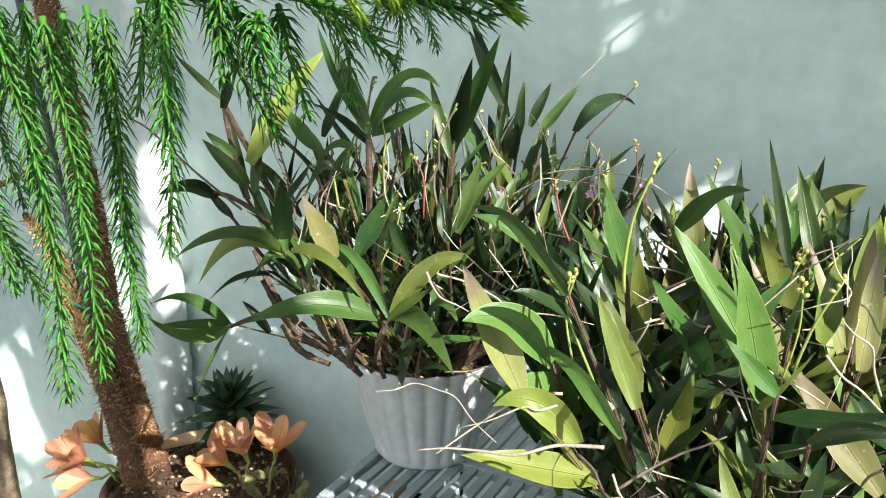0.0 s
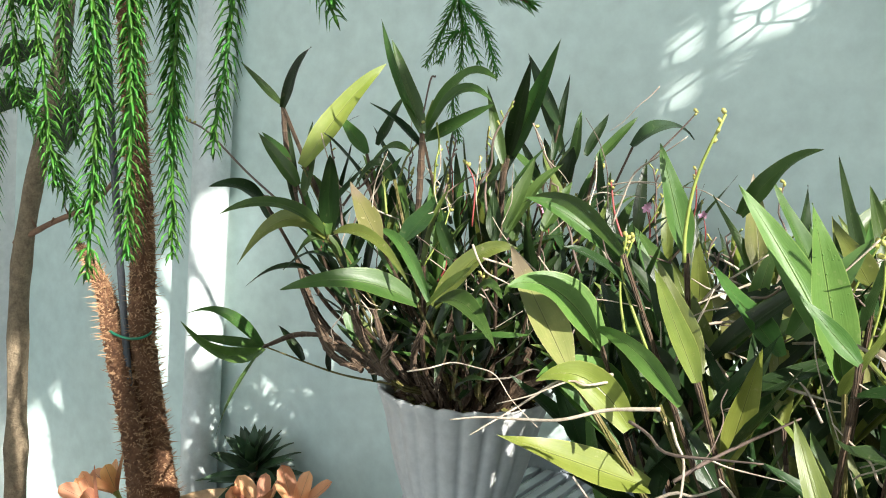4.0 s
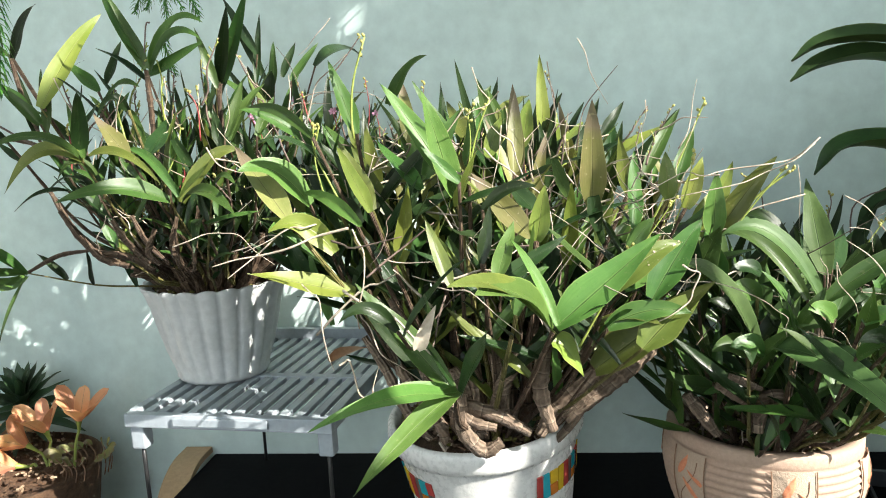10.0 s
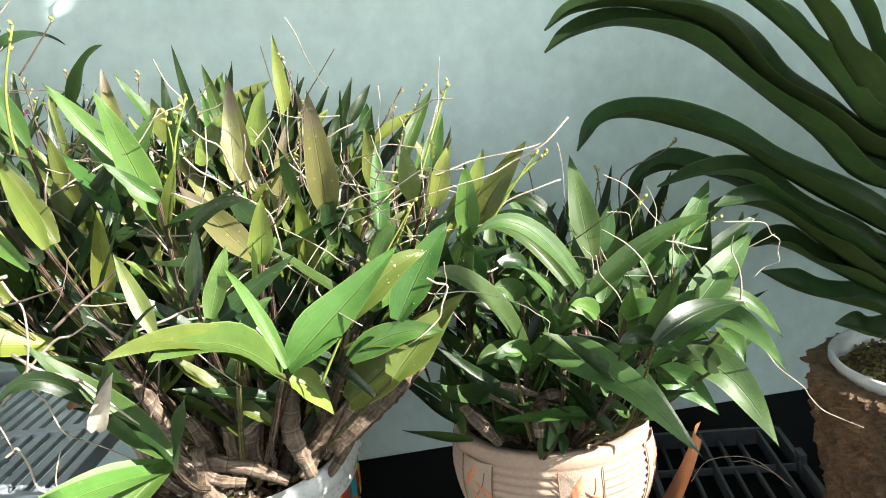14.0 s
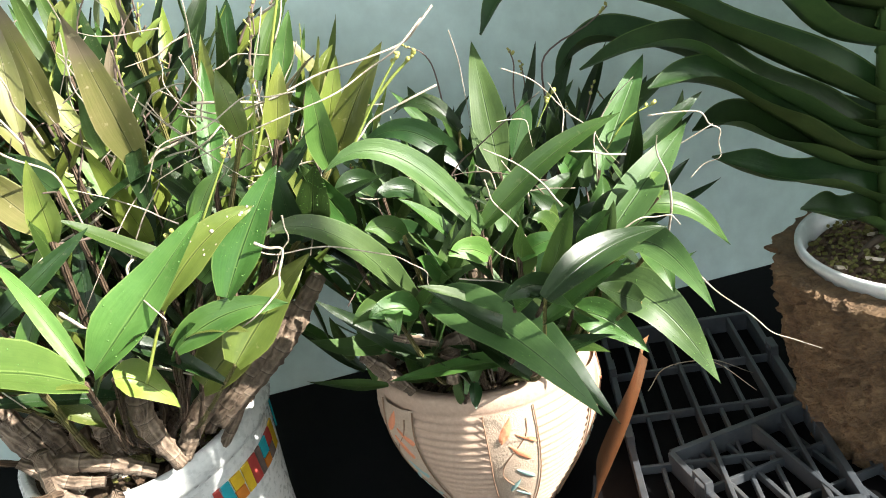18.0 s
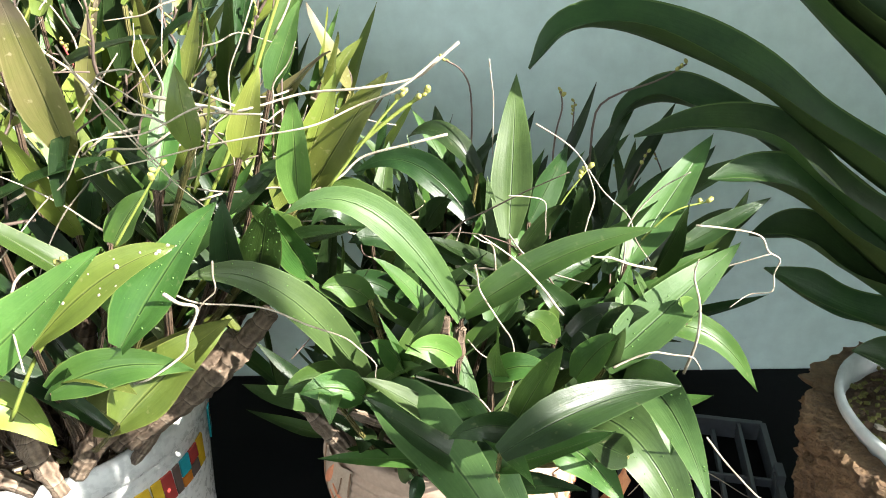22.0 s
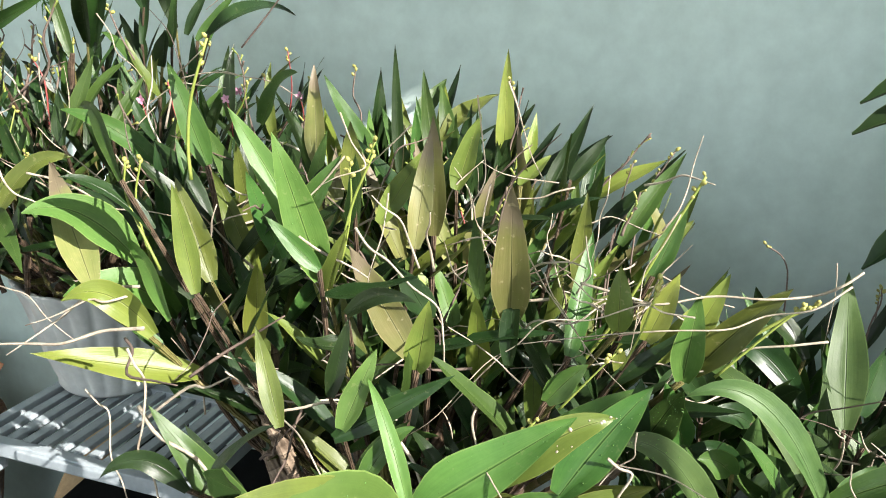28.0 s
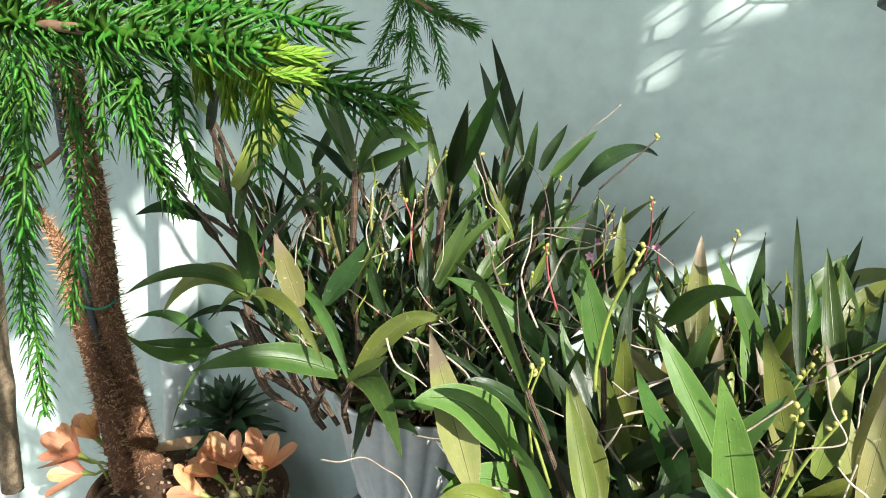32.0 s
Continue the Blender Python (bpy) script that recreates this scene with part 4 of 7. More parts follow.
# ---- orchid in the fluted pot ----
TA = PA + Vector((0.003, -0.010, 0.152))
clump(orchid_a, TA, 24, (0.21, 0.15), 0.31, 11, "mmmdddmho", 0.5, (0.07, 0.12), (0.013, 0.020), -0.07, 0.0034, 0.068, (5, 7), low=0.35)
# Filler mostly in the darkest green, painting shade behind the front leaves.
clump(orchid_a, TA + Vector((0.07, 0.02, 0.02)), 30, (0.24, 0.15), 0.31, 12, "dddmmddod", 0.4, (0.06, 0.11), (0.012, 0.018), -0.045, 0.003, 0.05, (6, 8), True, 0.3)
clump(orchid_a, TA + Vector((0.02, -0.01, 0.01)), 10, (0.15, 0.13), 0.16, 13, "dmmdmoh", 0.6, (0.07, 0.11), (0.015, 0.022), -0.07, 0.004, 0.065, (4, 6), False, 0.6)
stub_rng = random.Random(31)
for k in range(22):
    a = math.pi * (0.95 + 1.15 * k / 21)
    foot = TA + Vector((0.058 * math.cos(a), 0.058 * math.sin(a), -0.012))
    top = foot + Vector((0.10 * math.cos(a), 0.07 * math.sin(a), 0.0)) * stub_rng.uniform(0.5, 1.0) + Vector((0, 0, stub_rng.uniform(0.06, 0.11)))
    knee = foot.lerp(top, 0.5) + Vector((stub_rng.uniform(-0.012, 0.012), 0, stub_rng.uniform(-0.004, 0.010)))
    cane(orchid_a, [foot, knee, top], stub_rng.uniform(0.0045, 0.0075), mat=cane_mat)
litter(orchid_a, TA + Vector((0, 0, 0.014)), 46, 0.074, 5, (0.04, 0.075))
BASES.clear()
leaf(orchid_a, (-0.645, 0.770, 0.955), (-0.700, 0.690, 1.000), 0.019, 0.020, 'm')
leaf(orchid_a, (-0.645, 0.770, 0.955), (-0.690, 0.680, 0.975), 0.016, 0.000, 'm')
leaf(orchid_a, (-0.660, 0.788, 0.947), (-0.678, 0.660, 0.996), 0.027, -0.025, 'h', (0.54, -0.43, 0.58))
leaf(orchid_a, (-0.628, 0.752, 0.959), (-0.673, 0.720, 0.842), 0.009, 0.010, 'm')
leaf(orchid_a, (-0.330, 0.608, 1.065), (-0.417, 0.520, 1.075), 0.030, 0.015, 'm', (0.45, -0.63, 0.61))
leaf(orchid_a, (-0.432, 0.605, 1.118), (-0.513, 0.570, 1.085), 0.025, 0.030, 'b', (0.35, -0.69, 0.51))
leaf(orchid_a, (-0.433, 0.604, 1.121), (-0.471, 0.498, 1.136), 0.017, 0.020, 'm', (0.51, -0.57, 0.54))
leaf(orchid_a, (-0.427, 0.600, 1.121), (-0.478, 0.660, 1.190), 0.014, 0.000, 'm')
leaf(orchid_a, (-0.375, 0.608, 1.118), (-0.426, 0.630, 1.173), 0.026, 0.000, 't', (0.63, -0.76, 0.30))
leaf(orchid_a, (-0.420, 0.600, 1.122), (-0.320, 0.575, 1.085), 0.015, 0.020, 'o')
leaf(orchid_a, (-0.313, 0.600, 1.070), (-0.391, 0.620, 1.127), 0.014, 0.020, 'm')
leaf(orchid_a, (-0.361, 0.626, 1.117), (-0.370, 0.722, 1.169), 0.025, 0.000, 'd', (0.39, -0.89, 0.43))
leaf(orchid_a, (-0.315, 0.600, 1.066), (-0.260, 0.580, 1.112), 0.017, 0.000, 'o')
leaf(orchid_a, (-0.318, 0.618, 1.062), (-0.223, 0.545, 1.048), 0.025, 0.020, 'm', (0.37, -0.74, 0.63))
leaf(orchid_a, (-0.478, 0.640, 1.080), (-0.517, 0.588, 1.062), 0.011, 0.010, 'd')
leaf(orchid_a, (-0.426, 0.620, 1.099), (-0.452, 0.580, 1.096), 0.014, 0.020, 'm')
leaf(orchid_a, (-0.579, 0.706, 1.258), (-0.641, 0.700, 1.309), 0.011, 0.000, 'm')
leaf(orchid_a, (-0.552, 0.674, 1.251), (-0.484, 0.632, 1.307), 0.017, 0.010, 'd', (0.31, -0.52, 0.25))
leaf(orchid_a, (-0.539, 0.698, 1.188), (-0.473, 0.758, 1.313), 0.032, 0.010, 'y', (0.29, -0.81, 0.13))
leaf(orchid_a, (-0.531, 0.681, 1.166), (-0.560, 0.645, 1.220), 0.022, 0.000, 'm', (0.63, -0.45, 0.21))
leaf(orchid_a, (-0.549, 0.700, 1.147), (-0.585, 0.720, 1.249), 0.016, 0.000, 'd')
leaf(orchid_a, (-0.559, 0.700, 1.193), (-0.585, 0.680, 1.224), 0.016, 0.000, 'm')
leaf(orchid_a, (-0.537, 0.700, 1.154), (-0.532, 0.720, 1.247), 0.018, 0.000, 'm')
leaf(orchid_a, (-0.594, 0.701, 1.144), (-0.608, 0.625, 1.159), 0.023, 0.010, 'd', (0.54, -0.52, 0.49))
leaf(orchid_a, (-0.393, 0.710, 1.229), (-0.420, 0.660, 1.338), 0.015, 0.010, 'm')
leaf(orchid_a, (-0.387, 0.700, 1.230), (-0.427, 0.692, 1.326), 0.021, 0.000, 'm', (0.55, -0.66, 0.01))
leaf(orchid_a, (-0.397, 0.726, 1.232), (-0.299, 0.685, 1.280), 0.021, 0.030, 'h', (0.19, -0.65, 0.34))
leaf(orchid_a, (-0.388, 0.710, 1.226), (-0.300, 0.680, 1.257), 0.016, 0.030, 'm')
leaf(orchid_a, (-0.401, 0.734, 1.224), (-0.323, 0.734, 1.264), 0.020, 0.000, 'm', (0.17, -0.72, 0.33))
leaf(orchid_a, (-0.330, 0.797, 1.215), (-0.279, 0.720, 1.308), 0.022, 0.000, 'd', (0.17, -0.55, 0.18))
leaf(orchid_a, (-0.339, 0.820, 1.207), (-0.260, 0.748, 1.331), 0.027, 0.000, 'm', (0.12, -0.60, 0.15))
leaf(orchid_a, (-0.315, 0.750, 1.203), (-0.344, 0.760, 1.286), 0.015, 0.000, 'm')
leaf(orchid_a, (-0.296, 0.700, 1.122), (-0.312, 0.720, 1.176), 0.019, 0.000, 'd')
leaf(orchid_a, (-0.287, 0.700, 1.137), (-0.267, 0.720, 1.211), 0.018, 0.000, 'm')
leaf(orchid_a, (-0.284, 0.700, 1.132), (-0.245, 0.740, 1.205), 0.018, 0.010, 'm')
leaf(orchid_a, (-0.292, 0.840, 1.214), (-0.286, 0.860, 1.315), 0.014, 0.000, 'd')
leaf(orchid_a, (-0.287, 0.840, 1.254), (-0.336, 0.850, 1.339), 0.017, 0.000, 'd')
leaf(orchid_a, (-0.280, 0.880, 1.210), (-0.282, 0.900, 1.279), 0.017, 0.000, 'm')
leaf(orchid_a, (-0.272, 0.900, 1.224), (-0.253, 0.920, 1.278), 0.017, 0.000, 'd')
leaf(orchid_a, (-0.258, 0.900, 1.218), (-0.219, 0.925, 1.275), 0.018, 0.000, 'm')
leaf(orchid_a, (-0.195, 0.812, 1.229), (-0.157, 0.955, 1.251), 0.022, 0.020, 'd', (0.15, -0.85, 0.42))
leaf(orchid_a, (-0.282, 0.860, 1.189), (-0.275, 0.860, 1.232), 0.027, 0.000, 'd')
leaf(orchid_a, (-0.468, 0.720, 1.206), (-0.522, 0.740, 1.252), 0.021, 0.000, 'm')
leaf(orchid_a, (-0.466, 0.740, 1.217), (-0.461, 0.780, 1.279), 0.018, 0.000, 'd')
leaf(orchid_a, (-0.418, 0.700, 1.179), (-0.442, 0.660, 1.166), 0.019, 0.020, 'd')
leaf(orchid_a, (-0.467, 0.720, 1.178), (-0.399, 0.700, 1.207), 0.018, 0.020, 'm')
leaf(orchid_a, (-0.491, 0.680, 1.132), (-0.468, 0.720, 1.197), 0.018, 0.000, 'd')
leaf(orchid_a, (-0.330, 0.680, 1.103), (-0.369, 0.700, 1.152), 0.017, 0.000, 'd')
leaf(orchid_a, (-0.255, 0.720, 1.136), (-0.241, 0.760, 1.189), 0.018, 0.000, 'm')
leaf(orchid_a, (-0.282, 0.620, 1.065), (-0.233, 0.580, 1.079), 0.013, 0.020, 'm')
leaf(orchid_a, (-0.298, 0.620, 1.041), (-0.293, 0.580, 1.003), 0.017, 0.010, 'd')
leaf(orchid_a, (-0.452, 0.660, 1.075), (-0.480, 0.600, 1.081), 0.014, 0.020, 'd')
leaf(orchid_a, (-0.325, 0.633, 1.060), (-0.254, 0.657, 1.121), 0.025, 0.020, 'o', (0.11, -0.79, 0.40))
leaf(orchid_a, (-0.438, 0.614, 1.120), (-0.400, 0.559, 1.195), 0.023, 0.010, 'd', (0.32, -0.47, 0.27))
leaf(orchid_a, (-0.321, 0.960, 1.228), (-0.396, 1.001, 1.366), 0.020, 0.000, 'd', (0.45, -0.85, 0.07))
# Stem leaves nearly all dark, standing for shade inside the plant.
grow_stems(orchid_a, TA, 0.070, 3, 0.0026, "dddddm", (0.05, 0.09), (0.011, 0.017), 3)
cane(orchid_a, [(-0.479, 0.660, 1.016), (-0.456, 0.660, 0.989), (-0.419, 0.660, 0.979)], 0.0039, mat=cane_mat)
cane(orchid_a, [(-0.477, 0.680, 0.994), (-0.433, 0.680, 0.988), (-0.396, 0.680, 0.969)], 0.0044, mat=cane_mat)
cane(orchid_a, [(-0.436, 0.660, 1.040), (-0.421, 0.660, 1.012), (-0.392, 0.660, 0.980)], 0.0038, mat=cane_mat)
cane(orchid_a, [(-0.369, 0.640, 1.028), (-0.381, 0.640, 0.998), (-0.367, 0.640, 0.983)], 0.0036, mat=cane_mat)
cane(orchid_a, [(-0.409, 0.660, 1.044), (-0.393, 0.660, 1.010), (-0.365, 0.660, 0.979)], 0.0033, mat=cane_mat)
cane(orchid_a, [(-0.533, 0.700, 1.050), (-0.499, 0.700, 1.001), (-0.444, 0.700, 0.970)], 0.0037, mat=cane_mat)
cane(orchid_a, [(-0.558, 0.720, 1.079), (-0.522, 0.720, 1.015), (-0.449, 0.720, 0.965)], 0.0038, mat=cane_mat)
cane(orchid_a, [(-0.348, 0.660, 1.040), (-0.359, 0.660, 1.003), (-0.351, 0.660, 0.975)], 0.0033, mat=cane_mat)
cane(orchid_a, [(-0.327, 0.680, 1.051), (-0.337, 0.680, 1.003), (-0.342, 0.680, 0.966)], 0.0033, mat=cane_mat)
cane(orchid_a, [(-0.626, 0.750, 0.960), (-0.577, 0.750, 0.982), (-0.530, 0.750, 0.988)], 0.0031, mat=cane_mat)
cane(orchid_a, [(-0.608, 0.700, 1.152), (-0.561, 0.700, 1.143), (-0.500, 0.700, 1.112)], 0.0028, mat=cane_mat)
cane(orchid_a, [(-0.393, 0.710, 1.229), (-0.392, 0.710, 1.181), (-0.393, 0.710, 1.126)], 0.0034, mat=cane_mat)
cane(orchid_a, [(-0.306, 0.740, 1.208), (-0.310, 0.740, 1.185), (-0.309, 0.740, 1.125)], 0.0030, mat=cane_mat)
cane(orchid_a, [(-0.574, 0.700, 1.257), (-0.564, 0.700, 1.205), (-0.545, 0.700, 1.146)], 0.0028, mat=cane_mat)
root(orchid_a, wander([(-0.265, 0.580, 1.126), (-0.250, 0.580, 1.103), (-0.226, 0.580, 1.094)], 69), 0.0009)
root(orchid_a, wander([(-0.303, 0.550, 1.017), (-0.264, 0.550, 1.031), (-0.223, 0.550, 1.028), (-0.187, 0.550, 0.995)], 70), 0.0007)
root(orchid_a, wander([(-0.388, 0.620, 1.124), (-0.396, 0.620, 1.162), (-0.373, 0.620, 1.202)], 71), 0.0007)
root(orchid_a, wander([(-0.448, 0.660, 1.063), (-0.454, 0.660, 1.105), (-0.448, 0.660, 1.142)], 72), 0.0007)
root(orchid_a, wander([(-0.517, 0.700, 1.226), (-0.495, 0.700, 1.176), (-0.482, 0.700, 1.145)], 73), 0.0007)
root(orchid_a, wander([(-0.365, 0.700, 1.217), (-0.366, 0.700, 1.170), (-0.353, 0.700, 1.111)], 74), 0.0007)
root(orchid_a, wander([(-0.328, 0.720, 1.208), (-0.332, 0.720, 1.160), (-0.320, 0.720, 1.119)], 75), 0.0007)
root(orchid_a, wander([(-0.289, 0.760, 1.247), (-0.268, 0.760, 1.211), (-0.241, 0.760, 1.183)], 76), 0.0006)
root(orchid_a, wander([(-0.191, 0.900, 1.306), (-0.214, 0.900, 1.283), (-0.246, 0.900, 1.252)], 77), 0.0007)
root(orchid_a, wander([(-0.222, 0.800, 1.184), (-0.173, 0.800, 1.193), (-0.121, 0.800, 1.186), (-0.076, 0.800, 1.163)], 78), 0.0007)
root(orchid_a, wander([(-0.232, 0.820, 1.165), (-0.196, 0.820, 1.192), (-0.159, 0.820, 1.188)], 79), 0.0007)
root(orchid_a, wander([(-0.277, 0.800, 1.143), (-0.227, 0.800, 1.178), (-0.178, 0.800, 1.174)], 80), 0.0007)
bud_stalk(orchid_a, [(-0.541, 0.680, 1.138), (-0.604, 0.680, 1.177), (-0.667, 0.680, 1.222), (-0.703, 0.680, 1.236)], stalk_dark, 0.0013, 3, 81, 0.0021)
bud_stalk(orchid_a, [(-0.202, 0.900, 1.213), (-0.166, 0.900, 1.254), (-0.147, 0.900, 1.277)], stalk_dark, 0.0010, 3, 82, 0.0021)
bud_stalk(orchid_a, [(-0.173, 0.720, 1.131), (-0.184, 0.720, 1.158), (-0.190, 0.720, 1.188)], stalk_red, 0.0011, 3, 83, 0.0021)
bud_stalk(orchid_a, [(-0.376, 0.700, 1.287), (-0.382, 0.700, 1.282), (-0.390, 0.700, 1.234)], stalk_dark, 0.0010, 3, 84, 0.0021)
bud_stalk(orchid_a, [(-0.342, 0.740, 1.134), (-0.342, 0.740, 1.178), (-0.354, 0.740, 1.202)], stalk_red, 0.0009, 3, 85, 0.0021)
bud_stalk(orchid_a, [(-0.277, 0.800, 1.200), (-0.292, 0.800, 1.225), (-0.304, 0.800, 1.253)], stalk_dark, 0.0010, 3, 86, 0.0021)
# ---- orchid in the mosaic pot ----
TB = Vector((0.035, 0.705, 0.728))
clump(orchid_b, TB + Vector((0, 0.04, 0)), 20, (0.21, 0.16), 0.36, 21, "mmhhohhhyoy", 0.45, (0.09, 0.14), (0.018, 0.026), 0.03, 0.0045, 0.078, (5, 7), low=0.4)
clump(orchid_b, TB + Vector((0.06, 0.12, 0.02)), 40, (0.26, 0.15), 0.37, 22, "oohmtthyyd", 0.3, (0.07, 0.13), (0.014, 0.023), 0.03, 0.004, 0.06, (6, 8), True, 0.35)
# Low inner leaves coloured dark in place of shade above the pot.
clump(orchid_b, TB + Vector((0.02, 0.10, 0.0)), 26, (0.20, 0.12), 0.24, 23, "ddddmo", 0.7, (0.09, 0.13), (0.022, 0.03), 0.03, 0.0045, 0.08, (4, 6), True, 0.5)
fat_rng = random.Random(29)
for k in range(10):
    q = k / 9
    foot = TB + Vector((-0.075 + 0.15 * q, fat_rng.uniform(-0.030, 0.02), -0.012))
    top = foot + Vector((0.19 * (q - 0.45) + fat_rng.uniform(-0.02, 0.02), fat_rng.uniform(-0.02, 0.03), fat_rng.uniform(0.12, 0.20)))
    knee = foot.lerp(top, 0.35) + Vector((fat_rng.uniform(-0.02, 0.02), fat_rng.uniform(-0.012, 0.004), -0.012))
    cane(orchid_b, [foot, knee, foot.lerp(top, 0.7), top], fat_rng.uniform(0.0055, 0.0085), mat=fat_rng.choice((cane_old, cane_old, cane_mat)))
litter(orchid_b, TB + Vector((0, 0.045, 0.008)), 12, 0.055, 6, (0.03, 0.07), (0.004, 0.007))
BASES.clear()
leaf(orchid_b, (-0.153, 0.593, 1.054), (-0.217, 0.545, 1.099), 0.039, 0.020, 'h', (0.57, -0.55, 0.48))
leaf(orchid_b, (-0.134, 0.621, 0.995), (-0.189, 0.546, 1.032), 0.037, 0.020, 'h', (0.48, -0.55, 0.59))
leaf(orchid_b, (-0.111, 0.608, 0.945), (-0.209, 0.526, 0.989), 0.035, 0.000, 'y', (0.49, -0.57, 0.65))
leaf(orchid_b, (-0.167, 0.554, 1.041), (-0.246, 0.617, 1.125), 0.035, 0.000, 't', (0.60, -0.80, 0.39))
leaf(orchid_b, (-0.132, 0.553, 1.131), (-0.266, 0.690, 1.163), 0.016, 0.020, 'm')
leaf(orchid_b, (-0.077, 0.520, 1.037), (-0.166, 0.600, 1.068), 0.018, 0.010, 'h')
leaf(orchid_b, (-0.073, 0.550, 1.047), (-0.119, 0.600, 1.120), 0.021, 0.000, 'o')
leaf(orchid_b, (0.017, 0.588, 1.061), (-0.062, 0.591, 1.187), 0.031, 0.006, 'h', (0.46, -0.76, 0.22))
leaf(orchid_b, (0.016, 0.585, 1.058), (-0.012, 0.560, 1.176), 0.036, 0.000, 'h', (0.32, -0.64, 0.14))
leaf(orchid_b, (0.167, 0.590, 1.038), (0.166, 0.548, 1.155), 0.034, 0.000, 't', (0.05, -0.64, 0.18))
leaf(orchid_b, (0.117, 0.473, 0.930), (0.051, 0.357, 0.995), 0.044, 0.020, 'h', (0.26, -0.54, 0.72))
leaf(orchid_b, (0.117, 0.473, 0.930), (0.032, 0.335, 1.008), 0.035, 0.020, 'o', (0.28, -0.54, 0.72))
scarred(leaf(orchid_b, (0.176, 0.489, 0.963), (0.250, 0.520, 1.007), 0.035, 0.010, 'o', (-0.19, -0.82, 0.63)), 14, 7)
leaf(orchid_b, (0.121, 0.484, 0.932), (0.224, 0.489, 1.021), 0.046, 0.000, 'h', (-0.18, -0.75, 0.57))
leaf(orchid_b, (0.277, 0.580, 0.962), (0.295, 0.555, 1.018), 0.033, 0.000, 'm')
leaf(orchid_b, (0.301, 0.611, 0.997), (0.304, 0.607, 1.071), 0.029, 0.000, 'h', (-0.13, -0.74, 0.19))
leaf(orchid_b, (0.020, 0.450, 0.880), (-0.103, 0.360, 0.874), 0.021, 0.012, 'h')
leaf(orchid_b, (0.023, 0.450, 0.879), (-0.057, 0.330, 0.830), 0.029, 0.006, 'h')
leaf(orchid_b, (0.012, 0.490, 0.866), (-0.081, 0.489, 0.982), 0.035, 0.000, 'm', (0.51, -0.66, 0.52))
leaf(orchid_b, (0.025, 0.461, 0.870), (0.058, 0.399, 0.953), 0.033, 0.000, 'd', (0.11, -0.46, 0.58))
leaf(orchid_b, (0.116, 0.519, 0.906), (0.149, 0.528, 0.865), 0.033, 0.010, 'y', (0.30, -0.64, 0.57))
leaf(orchid_b, (0.163, 0.553, 0.865), (0.279, 0.506, 0.969), 0.050, 0.000, 'o')
leaf(orchid_b, (0.122, 0.470, 0.937), (0.078, 0.509, 1.018), 0.015, 0.010, 'h')
leaf(orchid_b, (0.057, 0.500, 0.971), (0.137, 0.530, 1.018), 0.021, 0.000, 'd')
leaf(orchid_b, (-0.055, 0.610, 0.978), (-0.035, 0.580, 1.073), 0.025, 0.000, 'y', (0.19, -0.60, 0.25))
leaf(orchid_b, (-0.100, 0.625, 1.132), (-0.125, 0.615, 1.217), 0.025, 0.000, 'm', (0.46, -0.67, 0.07))
leaf(orchid_b, (-0.066, 0.659, 1.165), (-0.010, 0.605, 1.215), 0.020, 0.010, 'm', (0.12, -0.61, 0.33))
leaf(orchid_b, (0.082, 0.620, 1.079), (0.086, 0.650, 1.172), 0.023, 0.000, 't')
leaf(orchid_b, (0.105, 0.545, 1.010), (0.115, 0.533, 1.071), 0.026, 0.000, 'b', (0.05, -0.68, 0.24))
leaf(orchid_b, (-0.024, 0.600, 1.065), (-0.083, 0.660, 1.121), 0.026, 0.000, 'm')
leaf(orchid_b, (-0.077, 0.581, 1.046), (-0.117, 0.602, 1.126), 0.027, 0.000, 'o', (0.50, -0.81, 0.24))
leaf(orchid_b, (0.140, 0.631, 0.967), (0.144, 0.558, 1.069), 0.024, 0.000, 'y', (0.06, -0.55, 0.37))
leaf(orchid_b, (0.141, 0.600, 1.050), (0.125, 0.650, 1.103), 0.017, 0.000, 'm')
leaf(orchid_b, (0.024, 0.560, 1.074), (-0.014, 0.550, 1.115), 0.017, 0.000, 'm')
leaf(orchid_b, (0.213, 0.600, 1.011), (0.222, 0.660, 1.097), 0.023, 0.000, 'm')
leaf(orchid_b, (0.309, 0.620, 1.002), (0.365, 0.600, 1.085), 0.030, 0.004, 'o', (-0.15, -0.85, 0.20))
leaf(orchid_b, (0.300, 0.640, 1.003), (0.329, 0.640, 1.079), 0.026, 0.004, 'y', (-0.10, -0.85, 0.15))
leaf(orchid_b, (0.269, 0.600, 1.032), (0.287, 0.600, 1.088), 0.024, 0.002, 'y', (-0.05, -0.85, 0.15))
leaf(orchid_b, (0.247, 0.580, 1.045), (0.244, 0.580, 1.096), 0.024, 0.002, 'o', (-0.05, -0.85, 0.15))
leaf(orchid_b, (0.217, 0.500, 0.954), (0.272, 0.530, 1.029), 0.038, 0.004, 'm', (-0.20, -0.80, 0.45))
leaf(orchid_b, (0.207, 0.500, 0.903), (0.269, 0.520, 0.954), 0.044, 0.004, 'o', (-0.15, -0.75, 0.55))
leaf(orchid_b, (0.201, 0.550, 0.996), (0.228, 0.550, 1.030), 0.022, 0.002, 'm', (-0.05, -0.80, 0.30))
leaf(orchid_b, (0.266, 0.560, 0.961), (0.266, 0.560, 1.020), 0.026, 0.002, 'd', (-0.05, -0.80, 0.30))
leaf(orchid_b, (0.307, 0.600, 0.949), (0.285, 0.580, 1.009), 0.028, 0.002, 'm', (-0.10, -0.80, 0.30))
leaf(orchid_b, (0.275, 0.680, 1.057), (0.298, 0.700, 1.117), 0.023, 0.000, 'm')
